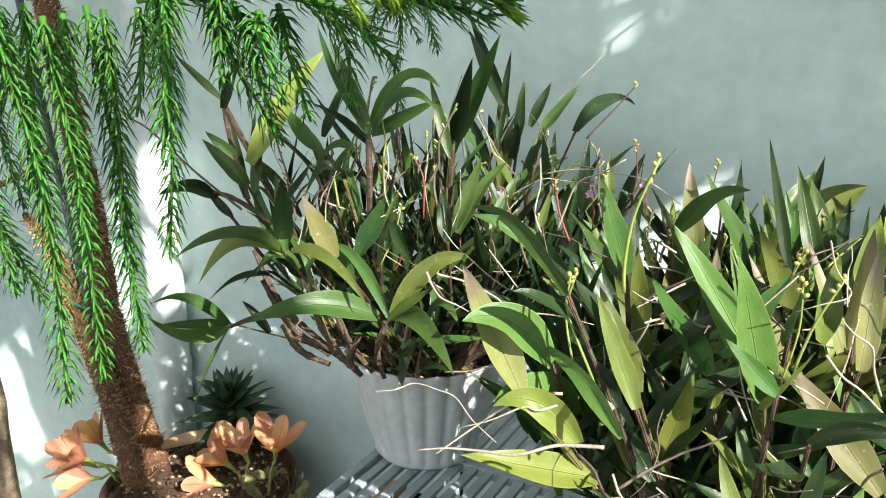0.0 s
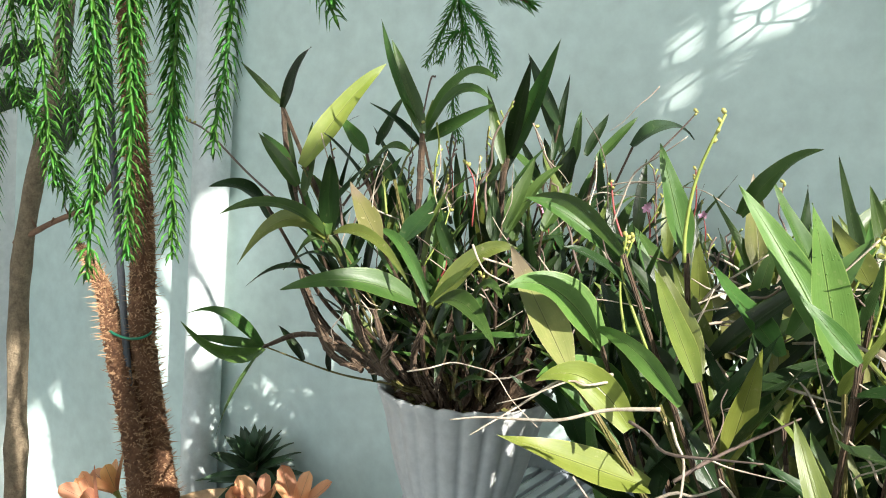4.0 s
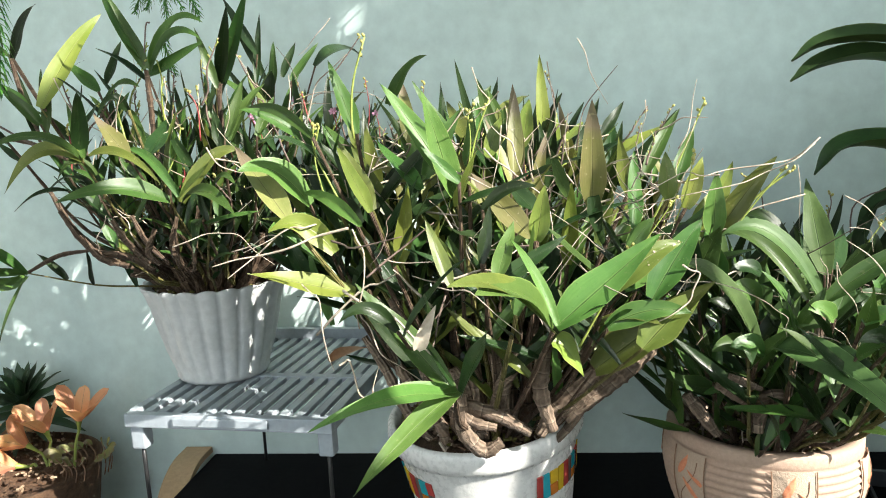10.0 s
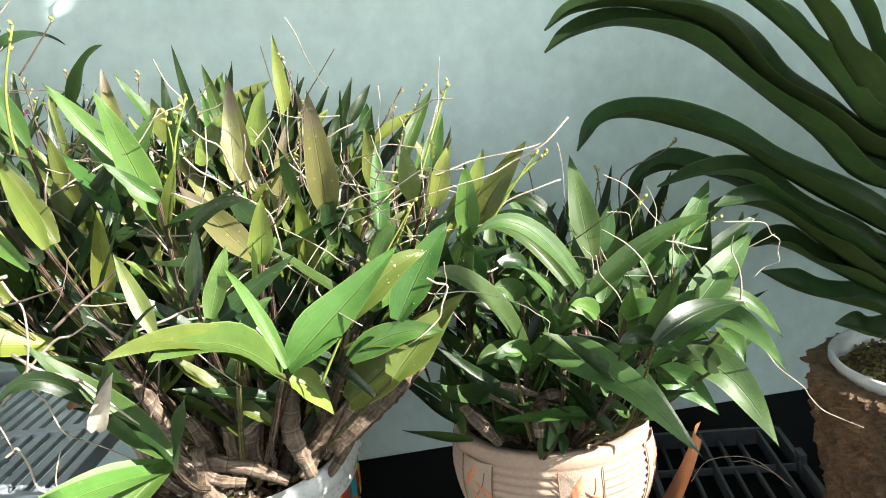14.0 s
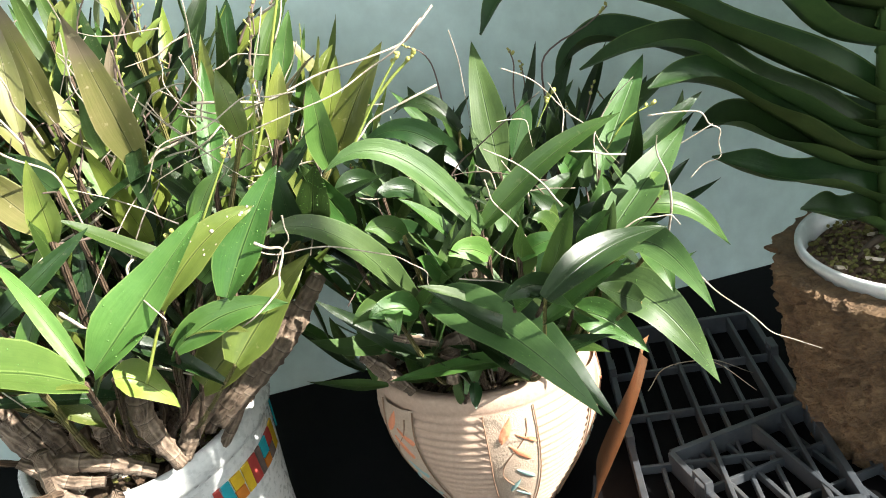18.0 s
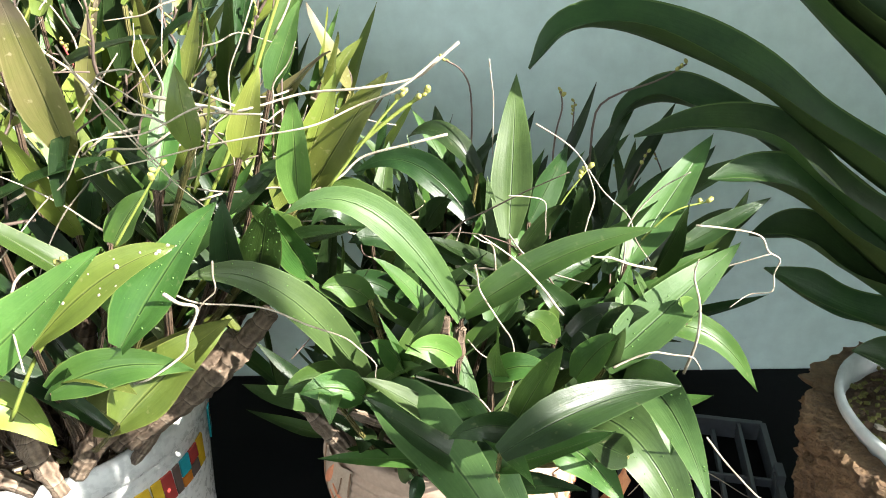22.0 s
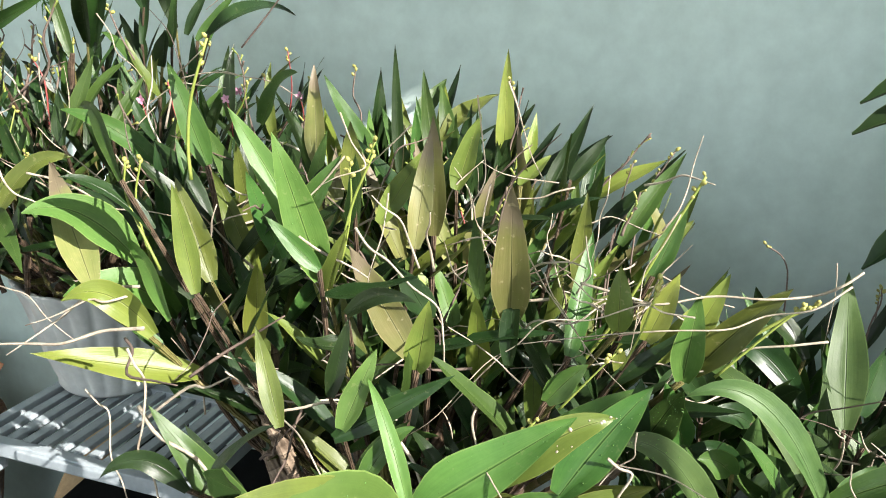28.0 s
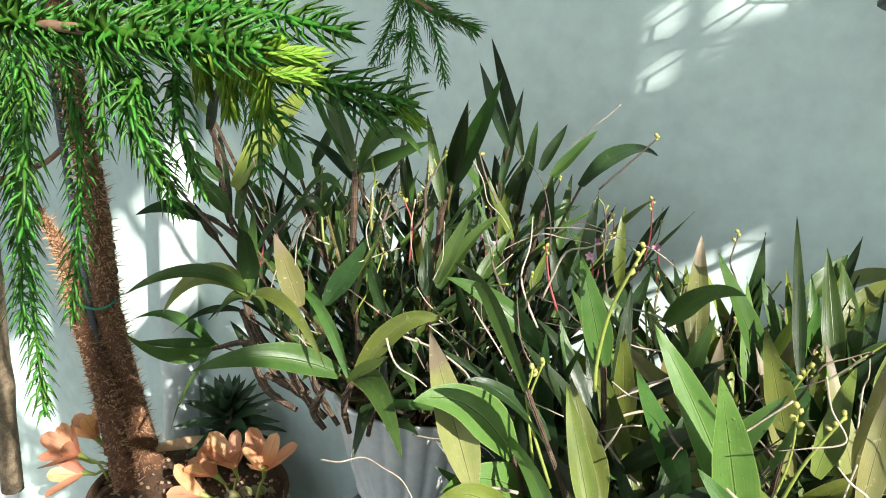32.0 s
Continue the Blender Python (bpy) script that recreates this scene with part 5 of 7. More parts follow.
leaf(orchid_b, (0.031, 0.620, 1.116), (-0.000, 0.700, 1.166), 0.024, 0.000, 'o')
leaf(orchid_b, (0.052, 0.620, 1.097), (0.066, 0.720, 1.144), 0.024, 0.000, 'o')
leaf(orchid_b, (0.049, 0.550, 1.045), (0.107, 0.530, 1.069), 0.017, 0.010, 'd')
leaf(orchid_b, (0.099, 0.560, 1.011), (0.033, 0.600, 1.083), 0.032, 0.000, 't')
leaf(orchid_b, (0.063, 0.500, 0.979), (0.082, 0.520, 1.036), 0.023, 0.000, 'h')
leaf(orchid_b, (0.047, 0.520, 0.992), (0.058, 0.530, 1.053), 0.017, 0.000, 'd')
leaf(orchid_b, (0.016, 0.500, 0.973), (-0.010, 0.520, 1.042), 0.019, 0.000, 'o')
leaf(orchid_b, (0.082, 0.480, 0.946), (0.116, 0.500, 0.990), 0.018, 0.010, 'm')
leaf(orchid_b, (-0.035, 0.460, 0.938), (-0.090, 0.440, 0.950), 0.018, 0.020, 'd')
leaf(orchid_b, (0.005, 0.460, 0.944), (-0.000, 0.420, 0.984), 0.027, 0.000, 'd')
leaf(orchid_b, (0.193, 0.540, 0.956), (0.268, 0.580, 1.003), 0.030, 0.000, 'h')
leaf(orchid_b, (0.172, 0.500, 0.926), (0.256, 0.500, 0.939), 0.029, 0.010, 'm')
leaf(orchid_b, (0.171, 0.560, 1.016), (0.167, 0.600, 1.073), 0.020, 0.000, 'd')
leaf(orchid_b, (0.106, 0.580, 1.036), (0.074, 0.600, 1.070), 0.027, 0.000, 'd')
leaf(orchid_b, (-0.120, 0.600, 1.042), (-0.182, 0.680, 1.099), 0.026, 0.000, 'd')
leaf(orchid_b, (-0.092, 0.580, 1.031), (-0.141, 0.600, 1.056), 0.028, 0.010, 'd')
leaf(orchid_b, (-0.118, 0.560, 1.003), (-0.187, 0.540, 1.031), 0.031, 0.020, 'y')
leaf(orchid_b, (0.092, 0.740, 1.102), (0.102, 0.800, 1.168), 0.029, 0.000, 'o')
leaf(orchid_b, (0.283, 0.640, 0.998), (0.328, 0.660, 1.060), 0.026, 0.000, 'y')
leaf(orchid_b, (0.215, 0.660, 1.045), (0.214, 0.740, 1.111), 0.021, 0.000, 'o')
leaf(orchid_b, (0.022, 0.863, 1.150), (0.047, 0.891, 1.192), 0.024, 0.000, 'm', (-0.01, -0.95, 0.22))
leaf(orchid_b, (0.054, 0.840, 1.131), (0.101, 0.920, 1.174), 0.027, 0.010, 'o')
leaf(orchid_b, (0.196, 0.780, 1.113), (0.228, 0.800, 1.156), 0.017, 0.000, 'd')
leaf(orchid_b, (0.030, 0.760, 1.110), (-0.001, 0.847, 1.229), 0.014, 0.000, 'd', (0.24, -1.00, 0.23))
leaf(orchid_b, (0.150, 0.760, 1.107), (0.174, 0.800, 1.132), 0.020, 0.000, 'o')
leaf(orchid_b, (0.083, 0.689, 1.071), (0.083, 0.669, 1.181), 0.026, 0.000, 't', (0.12, -0.70, 0.10))
leaf(orchid_b, (-0.055, 0.760, 1.112), (-0.073, 0.800, 1.206), 0.026, 0.000, 't')
leaf(orchid_b, (0.019, 0.456, 0.871), (-0.053, 0.254, 0.926), 0.026, 0.010, 'h', (0.35, -0.49, 0.86))
leaf(orchid_b, (-0.161, 0.657, 1.118), (-0.244, 0.633, 1.169), 0.023, 0.010, 'm', (0.59, -0.64, 0.39))
leaf(orchid_b, (0.040, 1.040, 1.108), (0.103, 0.919, 1.176), 0.026, 0.010, 'o', (0.02, -0.63, 0.40))
leaf(orchid_b, (0.164, 1.084, 1.031), (0.236, 1.143, 1.106), 0.020, 0.010, 'd', (-0.17, -0.93, 0.36))
# Mostly dark tones along the stems paint shade into the gaps.
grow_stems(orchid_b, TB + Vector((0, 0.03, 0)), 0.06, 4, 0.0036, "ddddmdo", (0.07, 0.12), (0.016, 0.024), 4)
cane(orchid_b, [(0.013, 0.570, 0.833), (0.015, 0.570, 0.789), (0.037, 0.570, 0.763), (0.057, 0.570, 0.774)], 0.0085, mat=cane_old)
cane(orchid_b, [(0.000, 0.580, 0.817), (0.047, 0.580, 0.805), (0.091, 0.580, 0.781)], 0.0077, mat=cane_old)
cane(orchid_b, [(0.111, 0.570, 0.885), (0.103, 0.570, 0.840), (0.116, 0.570, 0.788)], 0.0089, mat=cane_old)
cane(orchid_b, [(0.083, 0.590, 0.874), (0.061, 0.590, 0.835), (0.062, 0.590, 0.797)], 0.0084, mat=cane_old)
cane(orchid_b, [(0.168, 0.620, 0.839), (0.124, 0.620, 0.797), (0.101, 0.620, 0.762)], 0.0096, mat=cane_old)
cane(orchid_b, [(0.263, 0.650, 0.892), (0.211, 0.650, 0.834), (0.134, 0.650, 0.769)], 0.0098, mat=cane_old)
cane(orchid_b, [(0.233, 0.650, 0.872), (0.177, 0.650, 0.816), (0.121, 0.650, 0.767)], 0.0090, mat=cane_old)
cane(orchid_b, [(0.051, 0.610, 0.867), (0.055, 0.610, 0.824), (0.042, 0.610, 0.786)], 0.0071, mat=cane_old)
cane(orchid_b, [(0.002, 0.600, 0.853), (0.016, 0.600, 0.819), (0.017, 0.600, 0.780)], 0.0071, mat=cane_old)
cane(orchid_b, [(-0.058, 0.650, 0.965), (-0.057, 0.650, 0.899), (-0.036, 0.650, 0.816)], 0.0074, mat=cane_old)
cane(orchid_b, [(-0.073, 0.630, 0.933), (-0.039, 0.630, 0.865), (-0.011, 0.630, 0.789)], 0.0073, mat=cane_old)
cane(orchid_b, [(-0.005, 0.570, 0.830), (0.023, 0.570, 0.800), (0.052, 0.570, 0.791)], 0.0061, mat=cane_old)
root(orchid_b, wander([(-0.087, 0.500, 1.037), (-0.124, 0.500, 1.027), (-0.183, 0.500, 1.009), (-0.236, 0.500, 1.003)], 33), 0.0014)
root(orchid_b, wander([(-0.073, 0.460, 1.041), (-0.065, 0.460, 1.016), (-0.070, 0.460, 0.961), (-0.053, 0.460, 0.919), (-0.011, 0.460, 0.879)], 34), 0.0009)
root(orchid_b, wander([(-0.091, 0.440, 0.910), (-0.081, 0.440, 0.915), (-0.074, 0.440, 0.883), (-0.060, 0.440, 0.866), (-0.059, 0.440, 0.886), (-0.051, 0.440, 0.909)], 35), 0.0010)
root(orchid_b, wander([(-0.273, 0.620, 1.112), (-0.218, 0.620, 1.093), (-0.190, 0.620, 1.087), (-0.126, 0.620, 1.084)], 36), 0.0010)
root(orchid_b, wander([(0.408, 0.600, 1.102), (0.379, 0.600, 1.080), (0.315, 0.600, 1.071), (0.240, 0.600, 1.052), (0.186, 0.600, 1.037), (0.154, 0.600, 0.999), (0.117, 0.600, 0.948)], 37), 0.0009)
root(orchid_b, wander([(0.401, 0.620, 1.040), (0.347, 0.620, 1.025), (0.310, 0.620, 1.002), (0.256, 0.620, 1.001), (0.204, 0.620, 1.015)], 38), 0.0009)
root(orchid_b, wander([(0.246, 0.500, 0.988), (0.263, 0.500, 0.978), (0.251, 0.500, 0.950), (0.219, 0.500, 0.927)], 39), 0.0010)
root(orchid_b, wander([(-0.064, 0.560, 0.993), (-0.037, 0.560, 0.987), (-0.009, 0.560, 0.988)], 40), 0.0007)
root(orchid_b, wander([(0.052, 0.560, 1.110), (0.076, 0.560, 1.086), (0.115, 0.560, 1.052), (0.125, 0.560, 1.006), (0.149, 0.560, 0.977)], 41), 0.0009)
root(orchid_b, wander([(0.396, 0.580, 1.097), (0.348, 0.580, 1.067), (0.290, 0.580, 1.053), (0.231, 0.580, 1.041), (0.173, 0.580, 1.028)], 42), 0.0007)
root(orchid_b, wander([(0.296, 0.560, 1.070), (0.260, 0.560, 1.073), (0.195, 0.560, 1.053), (0.154, 0.560, 1.009), (0.088, 0.560, 0.934)], 43), 0.0006)
root(orchid_b, wander([(0.071, 0.580, 1.133), (0.068, 0.580, 1.101), (0.055, 0.580, 1.041)], 44), 0.0006)
root(orchid_b, wander([(0.030, 0.600, 1.154), (-0.004, 0.600, 1.113), (-0.002, 0.600, 1.066), (0.032, 0.600, 0.981)], 45), 0.0007)
root(orchid_b, wander([(0.067, 0.660, 1.173), (0.047, 0.660, 1.153), (0.007, 0.660, 1.121)], 46), 0.0007)
root(orchid_b, wander([(0.189, 0.700, 1.126), (0.155, 0.700, 1.128), (0.122, 0.700, 1.138)], 47), 0.0006)
root(orchid_b, wander([(0.168, 0.600, 1.103), (0.193, 0.600, 1.062), (0.223, 0.600, 1.020), (0.202, 0.600, 0.991)], 48), 0.0006)
root(orchid_b, wander([(0.190, 0.580, 1.084), (0.206, 0.580, 1.057), (0.265, 0.580, 0.988)], 49), 0.0005)
root(orchid_b, wander([(0.284, 0.620, 1.127), (0.265, 0.620, 1.079), (0.263, 0.620, 1.034), (0.251, 0.620, 0.992)], 50), 0.0005)
root(orchid_b, wander([(0.144, 0.600, 1.142), (0.139, 0.600, 1.101), (0.151, 0.600, 1.059), (0.176, 0.600, 1.026)], 51), 0.0006)
root(orchid_b, wander([(0.230, 0.620, 1.152), (0.226, 0.620, 1.119), (0.223, 0.620, 1.085)], 52), 0.0005)
root(orchid_b, wander([(0.124, 0.640, 1.202), (0.131, 0.640, 1.136), (0.117, 0.640, 1.095)], 53), 0.0006)
root(orchid_b, wander([(0.155, 0.580, 1.219), (0.167, 0.580, 1.187), (0.184, 0.580, 1.148)], 54), 0.0006)
root(orchid_b, wander([(0.044, 0.550, 1.194), (0.060, 0.550, 1.156), (0.027, 0.550, 1.141)], 55), 0.0006)
root(orchid_b, wander([(-0.141, 0.500, 0.980), (-0.124, 0.500, 0.959), (-0.117, 0.500, 0.900), (-0.114, 0.500, 0.885)], 56), 0.0008)
bud_stalk(orchid_b, [(-0.095, 0.590, 1.127), (-0.096, 0.590, 1.153), (-0.091, 0.590, 1.192), (-0.075, 0.590, 1.237)], stalk_green, 0.0014, 4, 87, 0.0021)
bud_stalk(orchid_b, [(-0.129, 0.580, 1.053), (-0.139, 0.580, 1.106), (-0.132, 0.580, 1.142)], stalk_green, 0.0010, 4, 88, 0.0021)
bud_stalk(orchid_b, [(0.215, 0.660, 0.963), (0.251, 0.660, 1.029), (0.284, 0.660, 1.106), (0.303, 0.660, 1.149)], stalk_green, 0.0014, 4, 89, 0.0021)
bud_stalk(orchid_b, [(0.304, 0.620, 0.999), (0.360, 0.620, 1.048), (0.390, 0.620, 1.069)], stalk_green, 0.0014, 4, 90, 0.0021)
bud_stalk(orchid_b, [(0.322, 0.600, 1.009), (0.357, 0.600, 1.053), (0.375, 0.600, 1.073)], stalk_green, 0.0010, 4, 91, 0.0021)
bud_stalk(orchid_b, [(0.251, 0.560, 1.024), (0.262, 0.560, 1.055), (0.270, 0.560, 1.094)], stalk_green, 0.0008, 4, 92, 0.0021)
bud_stalk(orchid_b, [(0.211, 0.530, 1.002), (0.225, 0.530, 1.022), (0.245, 0.530, 1.050)], stalk_green, 0.0008, 4, 93, 0.0021)
bud_stalk(orchid_b, [(0.130, 0.500, 0.930), (0.170, 0.500, 0.969), (0.198, 0.500, 1.009)], stalk_green, 0.0012, 4, 94, 0.0021)
bud_stalk(orchid_b, [(0.144, 0.500, 0.906), (0.168, 0.500, 0.948), (0.187, 0.500, 0.970)], stalk_green, 0.0012, 4, 95, 0.0021)
bud_stalk(orchid_b, [(0.034, 0.580, 1.087), (0.044, 0.580, 1.125), (0.059, 0.580, 1.161)], stalk_green, 0.0011, 4, 96, 0.0021)
bud_stalk(orchid_b, [(-0.109, 0.560, 1.059), (-0.133, 0.560, 1.115), (-0.132, 0.560, 1.144)], stalk_green, 0.0011, 4, 97, 0.0021)
bud_stalk(orchid_b, [(0.238, 0.770, 0.956), (0.242, 0.800, 1.056), (0.263, 0.800, 1.090), (0.279, 0.800, 1.124)], stalk_dark, 0.0011, 3, 98, 0.0021)
bud_stalk(orchid_b, [(0.125, 0.790, 1.023), (0.129, 0.820, 1.123), (0.137, 0.820, 1.165), (0.126, 0.820, 1.201)], stalk_dark, 0.0011, 3, 99, 0.0021)
bud_stalk(orchid_b, [(0.026, 0.600, 1.059), (0.035, 0.600, 1.111), (0.034, 0.600, 1.150)], stalk_green, 0.0009, 4, 100, 0.0021)
bud_stalk(orchid_b, [(0.015, 0.660, 1.099), (0.024, 0.660, 1.127), (0.036, 0.660, 1.157)], stalk_green, 0.0010, 4, 101, 0.0021)
bud_stalk(orchid_b, [(-0.045, 0.830, 1.040), (-0.041, 0.860, 1.140), (-0.051, 0.860, 1.170), (-0.048, 0.860, 1.201)], stalk_dark, 0.0010, 3, 102, 0.0021)
bud_stalk(orchid_b, [(0.260, 0.770, 0.986), (0.264, 0.800, 1.086), (0.276, 0.800, 1.115), (0.291, 0.800, 1.145)], stalk_dark, 0.0009, 3, 103, 0.0021)
bud_stalk(orchid_b, [(0.241, 0.810, 0.956), (0.245, 0.840, 1.056), (0.248, 0.840, 1.087), (0.255, 0.840, 1.123)], stalk_dark, 0.0009, 3, 104, 0.0021)
# ---- orchid in the clay pot ----
TC = PC + TILT_C @ Vector((0, 0, ZC - 0.02))
clump(orchid_c, TC, 16, (0.19, 0.16), 0.23, 31, "dmmmmggm", 0.6, (0.08, 0.12), (0.016, 0.024), -0.03, 0.0040, 0.08, (4, 6))
# Back leaves coloured dark to give this plant its deep inner shade.
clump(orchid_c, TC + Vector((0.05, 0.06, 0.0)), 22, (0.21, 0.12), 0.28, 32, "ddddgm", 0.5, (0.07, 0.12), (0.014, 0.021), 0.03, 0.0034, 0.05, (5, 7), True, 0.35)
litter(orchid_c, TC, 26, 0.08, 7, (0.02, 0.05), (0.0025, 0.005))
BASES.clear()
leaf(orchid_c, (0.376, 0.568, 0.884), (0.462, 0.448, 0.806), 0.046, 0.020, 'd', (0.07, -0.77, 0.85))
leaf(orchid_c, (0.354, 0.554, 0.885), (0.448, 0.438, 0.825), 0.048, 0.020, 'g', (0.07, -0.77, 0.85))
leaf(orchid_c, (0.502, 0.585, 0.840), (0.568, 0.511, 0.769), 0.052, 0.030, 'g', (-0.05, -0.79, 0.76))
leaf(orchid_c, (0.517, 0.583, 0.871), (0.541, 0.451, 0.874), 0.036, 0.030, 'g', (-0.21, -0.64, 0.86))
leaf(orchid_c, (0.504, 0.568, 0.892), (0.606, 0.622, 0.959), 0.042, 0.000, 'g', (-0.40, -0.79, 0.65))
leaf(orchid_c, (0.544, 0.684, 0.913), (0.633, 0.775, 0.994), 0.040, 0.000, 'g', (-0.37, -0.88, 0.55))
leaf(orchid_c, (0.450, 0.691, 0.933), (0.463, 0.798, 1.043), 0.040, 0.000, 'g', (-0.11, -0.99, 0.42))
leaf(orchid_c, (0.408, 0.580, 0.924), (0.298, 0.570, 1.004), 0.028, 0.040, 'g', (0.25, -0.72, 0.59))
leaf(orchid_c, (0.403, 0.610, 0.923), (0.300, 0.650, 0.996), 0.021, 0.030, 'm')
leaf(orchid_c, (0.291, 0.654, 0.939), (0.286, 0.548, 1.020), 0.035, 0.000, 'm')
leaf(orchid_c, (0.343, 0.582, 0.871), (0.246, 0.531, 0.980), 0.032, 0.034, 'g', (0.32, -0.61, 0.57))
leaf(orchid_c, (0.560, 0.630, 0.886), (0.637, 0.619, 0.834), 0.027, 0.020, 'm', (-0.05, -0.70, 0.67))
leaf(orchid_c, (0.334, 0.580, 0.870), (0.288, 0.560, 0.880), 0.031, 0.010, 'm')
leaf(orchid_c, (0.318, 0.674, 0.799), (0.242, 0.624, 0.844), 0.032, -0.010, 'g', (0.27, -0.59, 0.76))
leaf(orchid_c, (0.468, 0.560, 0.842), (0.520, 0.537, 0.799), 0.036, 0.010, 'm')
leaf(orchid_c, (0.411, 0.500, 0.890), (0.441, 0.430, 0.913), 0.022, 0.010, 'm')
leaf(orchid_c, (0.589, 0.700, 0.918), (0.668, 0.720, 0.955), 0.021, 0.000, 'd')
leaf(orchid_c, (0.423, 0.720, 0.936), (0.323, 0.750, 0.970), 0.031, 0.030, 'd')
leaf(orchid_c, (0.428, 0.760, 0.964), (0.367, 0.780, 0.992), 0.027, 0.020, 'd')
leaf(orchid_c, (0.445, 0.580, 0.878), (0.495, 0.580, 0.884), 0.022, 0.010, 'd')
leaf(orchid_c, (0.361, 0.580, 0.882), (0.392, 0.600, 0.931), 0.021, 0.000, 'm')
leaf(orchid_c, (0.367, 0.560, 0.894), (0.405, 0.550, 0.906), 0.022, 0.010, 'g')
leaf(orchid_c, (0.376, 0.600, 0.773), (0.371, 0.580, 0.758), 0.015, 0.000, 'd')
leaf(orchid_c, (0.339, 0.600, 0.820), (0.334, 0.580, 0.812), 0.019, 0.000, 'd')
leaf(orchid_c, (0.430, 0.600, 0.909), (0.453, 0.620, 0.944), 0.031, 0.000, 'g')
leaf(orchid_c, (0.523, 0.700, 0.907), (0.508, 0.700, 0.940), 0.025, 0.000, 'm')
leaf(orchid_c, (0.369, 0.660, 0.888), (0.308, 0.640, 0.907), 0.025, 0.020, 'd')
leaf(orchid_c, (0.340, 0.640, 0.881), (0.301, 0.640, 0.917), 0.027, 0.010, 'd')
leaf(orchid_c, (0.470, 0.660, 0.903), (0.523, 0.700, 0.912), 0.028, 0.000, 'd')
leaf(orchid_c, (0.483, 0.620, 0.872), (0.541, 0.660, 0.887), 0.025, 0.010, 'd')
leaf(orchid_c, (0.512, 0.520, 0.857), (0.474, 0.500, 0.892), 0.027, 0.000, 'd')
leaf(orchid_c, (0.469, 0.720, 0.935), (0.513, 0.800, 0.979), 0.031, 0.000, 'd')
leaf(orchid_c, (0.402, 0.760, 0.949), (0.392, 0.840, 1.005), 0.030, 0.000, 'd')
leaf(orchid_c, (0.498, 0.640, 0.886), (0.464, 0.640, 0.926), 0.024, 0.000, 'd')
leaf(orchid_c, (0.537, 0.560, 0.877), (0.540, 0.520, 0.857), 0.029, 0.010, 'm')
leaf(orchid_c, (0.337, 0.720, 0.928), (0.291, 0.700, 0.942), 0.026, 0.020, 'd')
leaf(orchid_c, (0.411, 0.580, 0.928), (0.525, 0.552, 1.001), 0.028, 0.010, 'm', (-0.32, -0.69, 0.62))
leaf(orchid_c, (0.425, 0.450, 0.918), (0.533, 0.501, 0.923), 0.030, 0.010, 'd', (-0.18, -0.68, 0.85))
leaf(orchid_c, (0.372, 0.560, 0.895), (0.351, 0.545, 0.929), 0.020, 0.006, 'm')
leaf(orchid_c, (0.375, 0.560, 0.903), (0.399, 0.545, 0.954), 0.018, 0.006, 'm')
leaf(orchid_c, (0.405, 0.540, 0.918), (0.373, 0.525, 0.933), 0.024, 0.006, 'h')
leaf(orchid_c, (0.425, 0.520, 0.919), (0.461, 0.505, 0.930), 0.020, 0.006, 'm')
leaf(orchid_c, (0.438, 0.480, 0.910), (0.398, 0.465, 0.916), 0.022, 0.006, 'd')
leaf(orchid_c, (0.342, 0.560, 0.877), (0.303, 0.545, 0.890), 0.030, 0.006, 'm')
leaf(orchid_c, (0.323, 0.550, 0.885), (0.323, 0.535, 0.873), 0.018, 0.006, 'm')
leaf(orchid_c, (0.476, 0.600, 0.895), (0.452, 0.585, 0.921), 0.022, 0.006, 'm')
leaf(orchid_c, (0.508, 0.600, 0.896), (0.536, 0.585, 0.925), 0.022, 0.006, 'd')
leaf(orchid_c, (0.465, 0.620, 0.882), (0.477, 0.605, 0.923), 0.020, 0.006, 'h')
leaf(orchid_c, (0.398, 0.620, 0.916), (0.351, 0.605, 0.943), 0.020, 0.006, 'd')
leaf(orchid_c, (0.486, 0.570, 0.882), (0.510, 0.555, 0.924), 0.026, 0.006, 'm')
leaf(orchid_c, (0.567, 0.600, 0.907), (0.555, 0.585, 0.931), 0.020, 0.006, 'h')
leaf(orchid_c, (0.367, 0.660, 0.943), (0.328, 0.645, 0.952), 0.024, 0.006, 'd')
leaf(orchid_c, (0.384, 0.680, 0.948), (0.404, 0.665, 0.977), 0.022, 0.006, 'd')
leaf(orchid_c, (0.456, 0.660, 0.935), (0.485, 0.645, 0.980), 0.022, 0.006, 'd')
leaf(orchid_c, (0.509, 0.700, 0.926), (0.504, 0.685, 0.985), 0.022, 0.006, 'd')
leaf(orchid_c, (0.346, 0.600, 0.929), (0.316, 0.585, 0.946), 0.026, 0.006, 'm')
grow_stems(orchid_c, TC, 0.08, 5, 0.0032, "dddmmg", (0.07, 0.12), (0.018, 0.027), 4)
cane(orchid_c, [(0.408, 0.580, 0.917), (0.404, 0.580, 0.889), (0.395, 0.580, 0.862)], 0.0050, mat=cane_old)
cane(orchid_c, [(0.398, 0.600, 0.914), (0.396, 0.600, 0.891), (0.397, 0.600, 0.851)], 0.0043, mat=cane_old)
cane(orchid_c, [(0.359, 0.640, 0.755), (0.367, 0.640, 0.795), (0.409, 0.640, 0.798)], 0.0088, mat=cane_old)
cane(orchid_c, [(0.281, 0.660, 0.796), (0.300, 0.660, 0.769), (0.318, 0.660, 0.743)], 0.0075, mat=cane_old)
cane(orchid_c, [(0.307, 0.620, 0.822), (0.337, 0.620, 0.803), (0.355, 0.620, 0.785)], 0.0059, mat=cane_old)
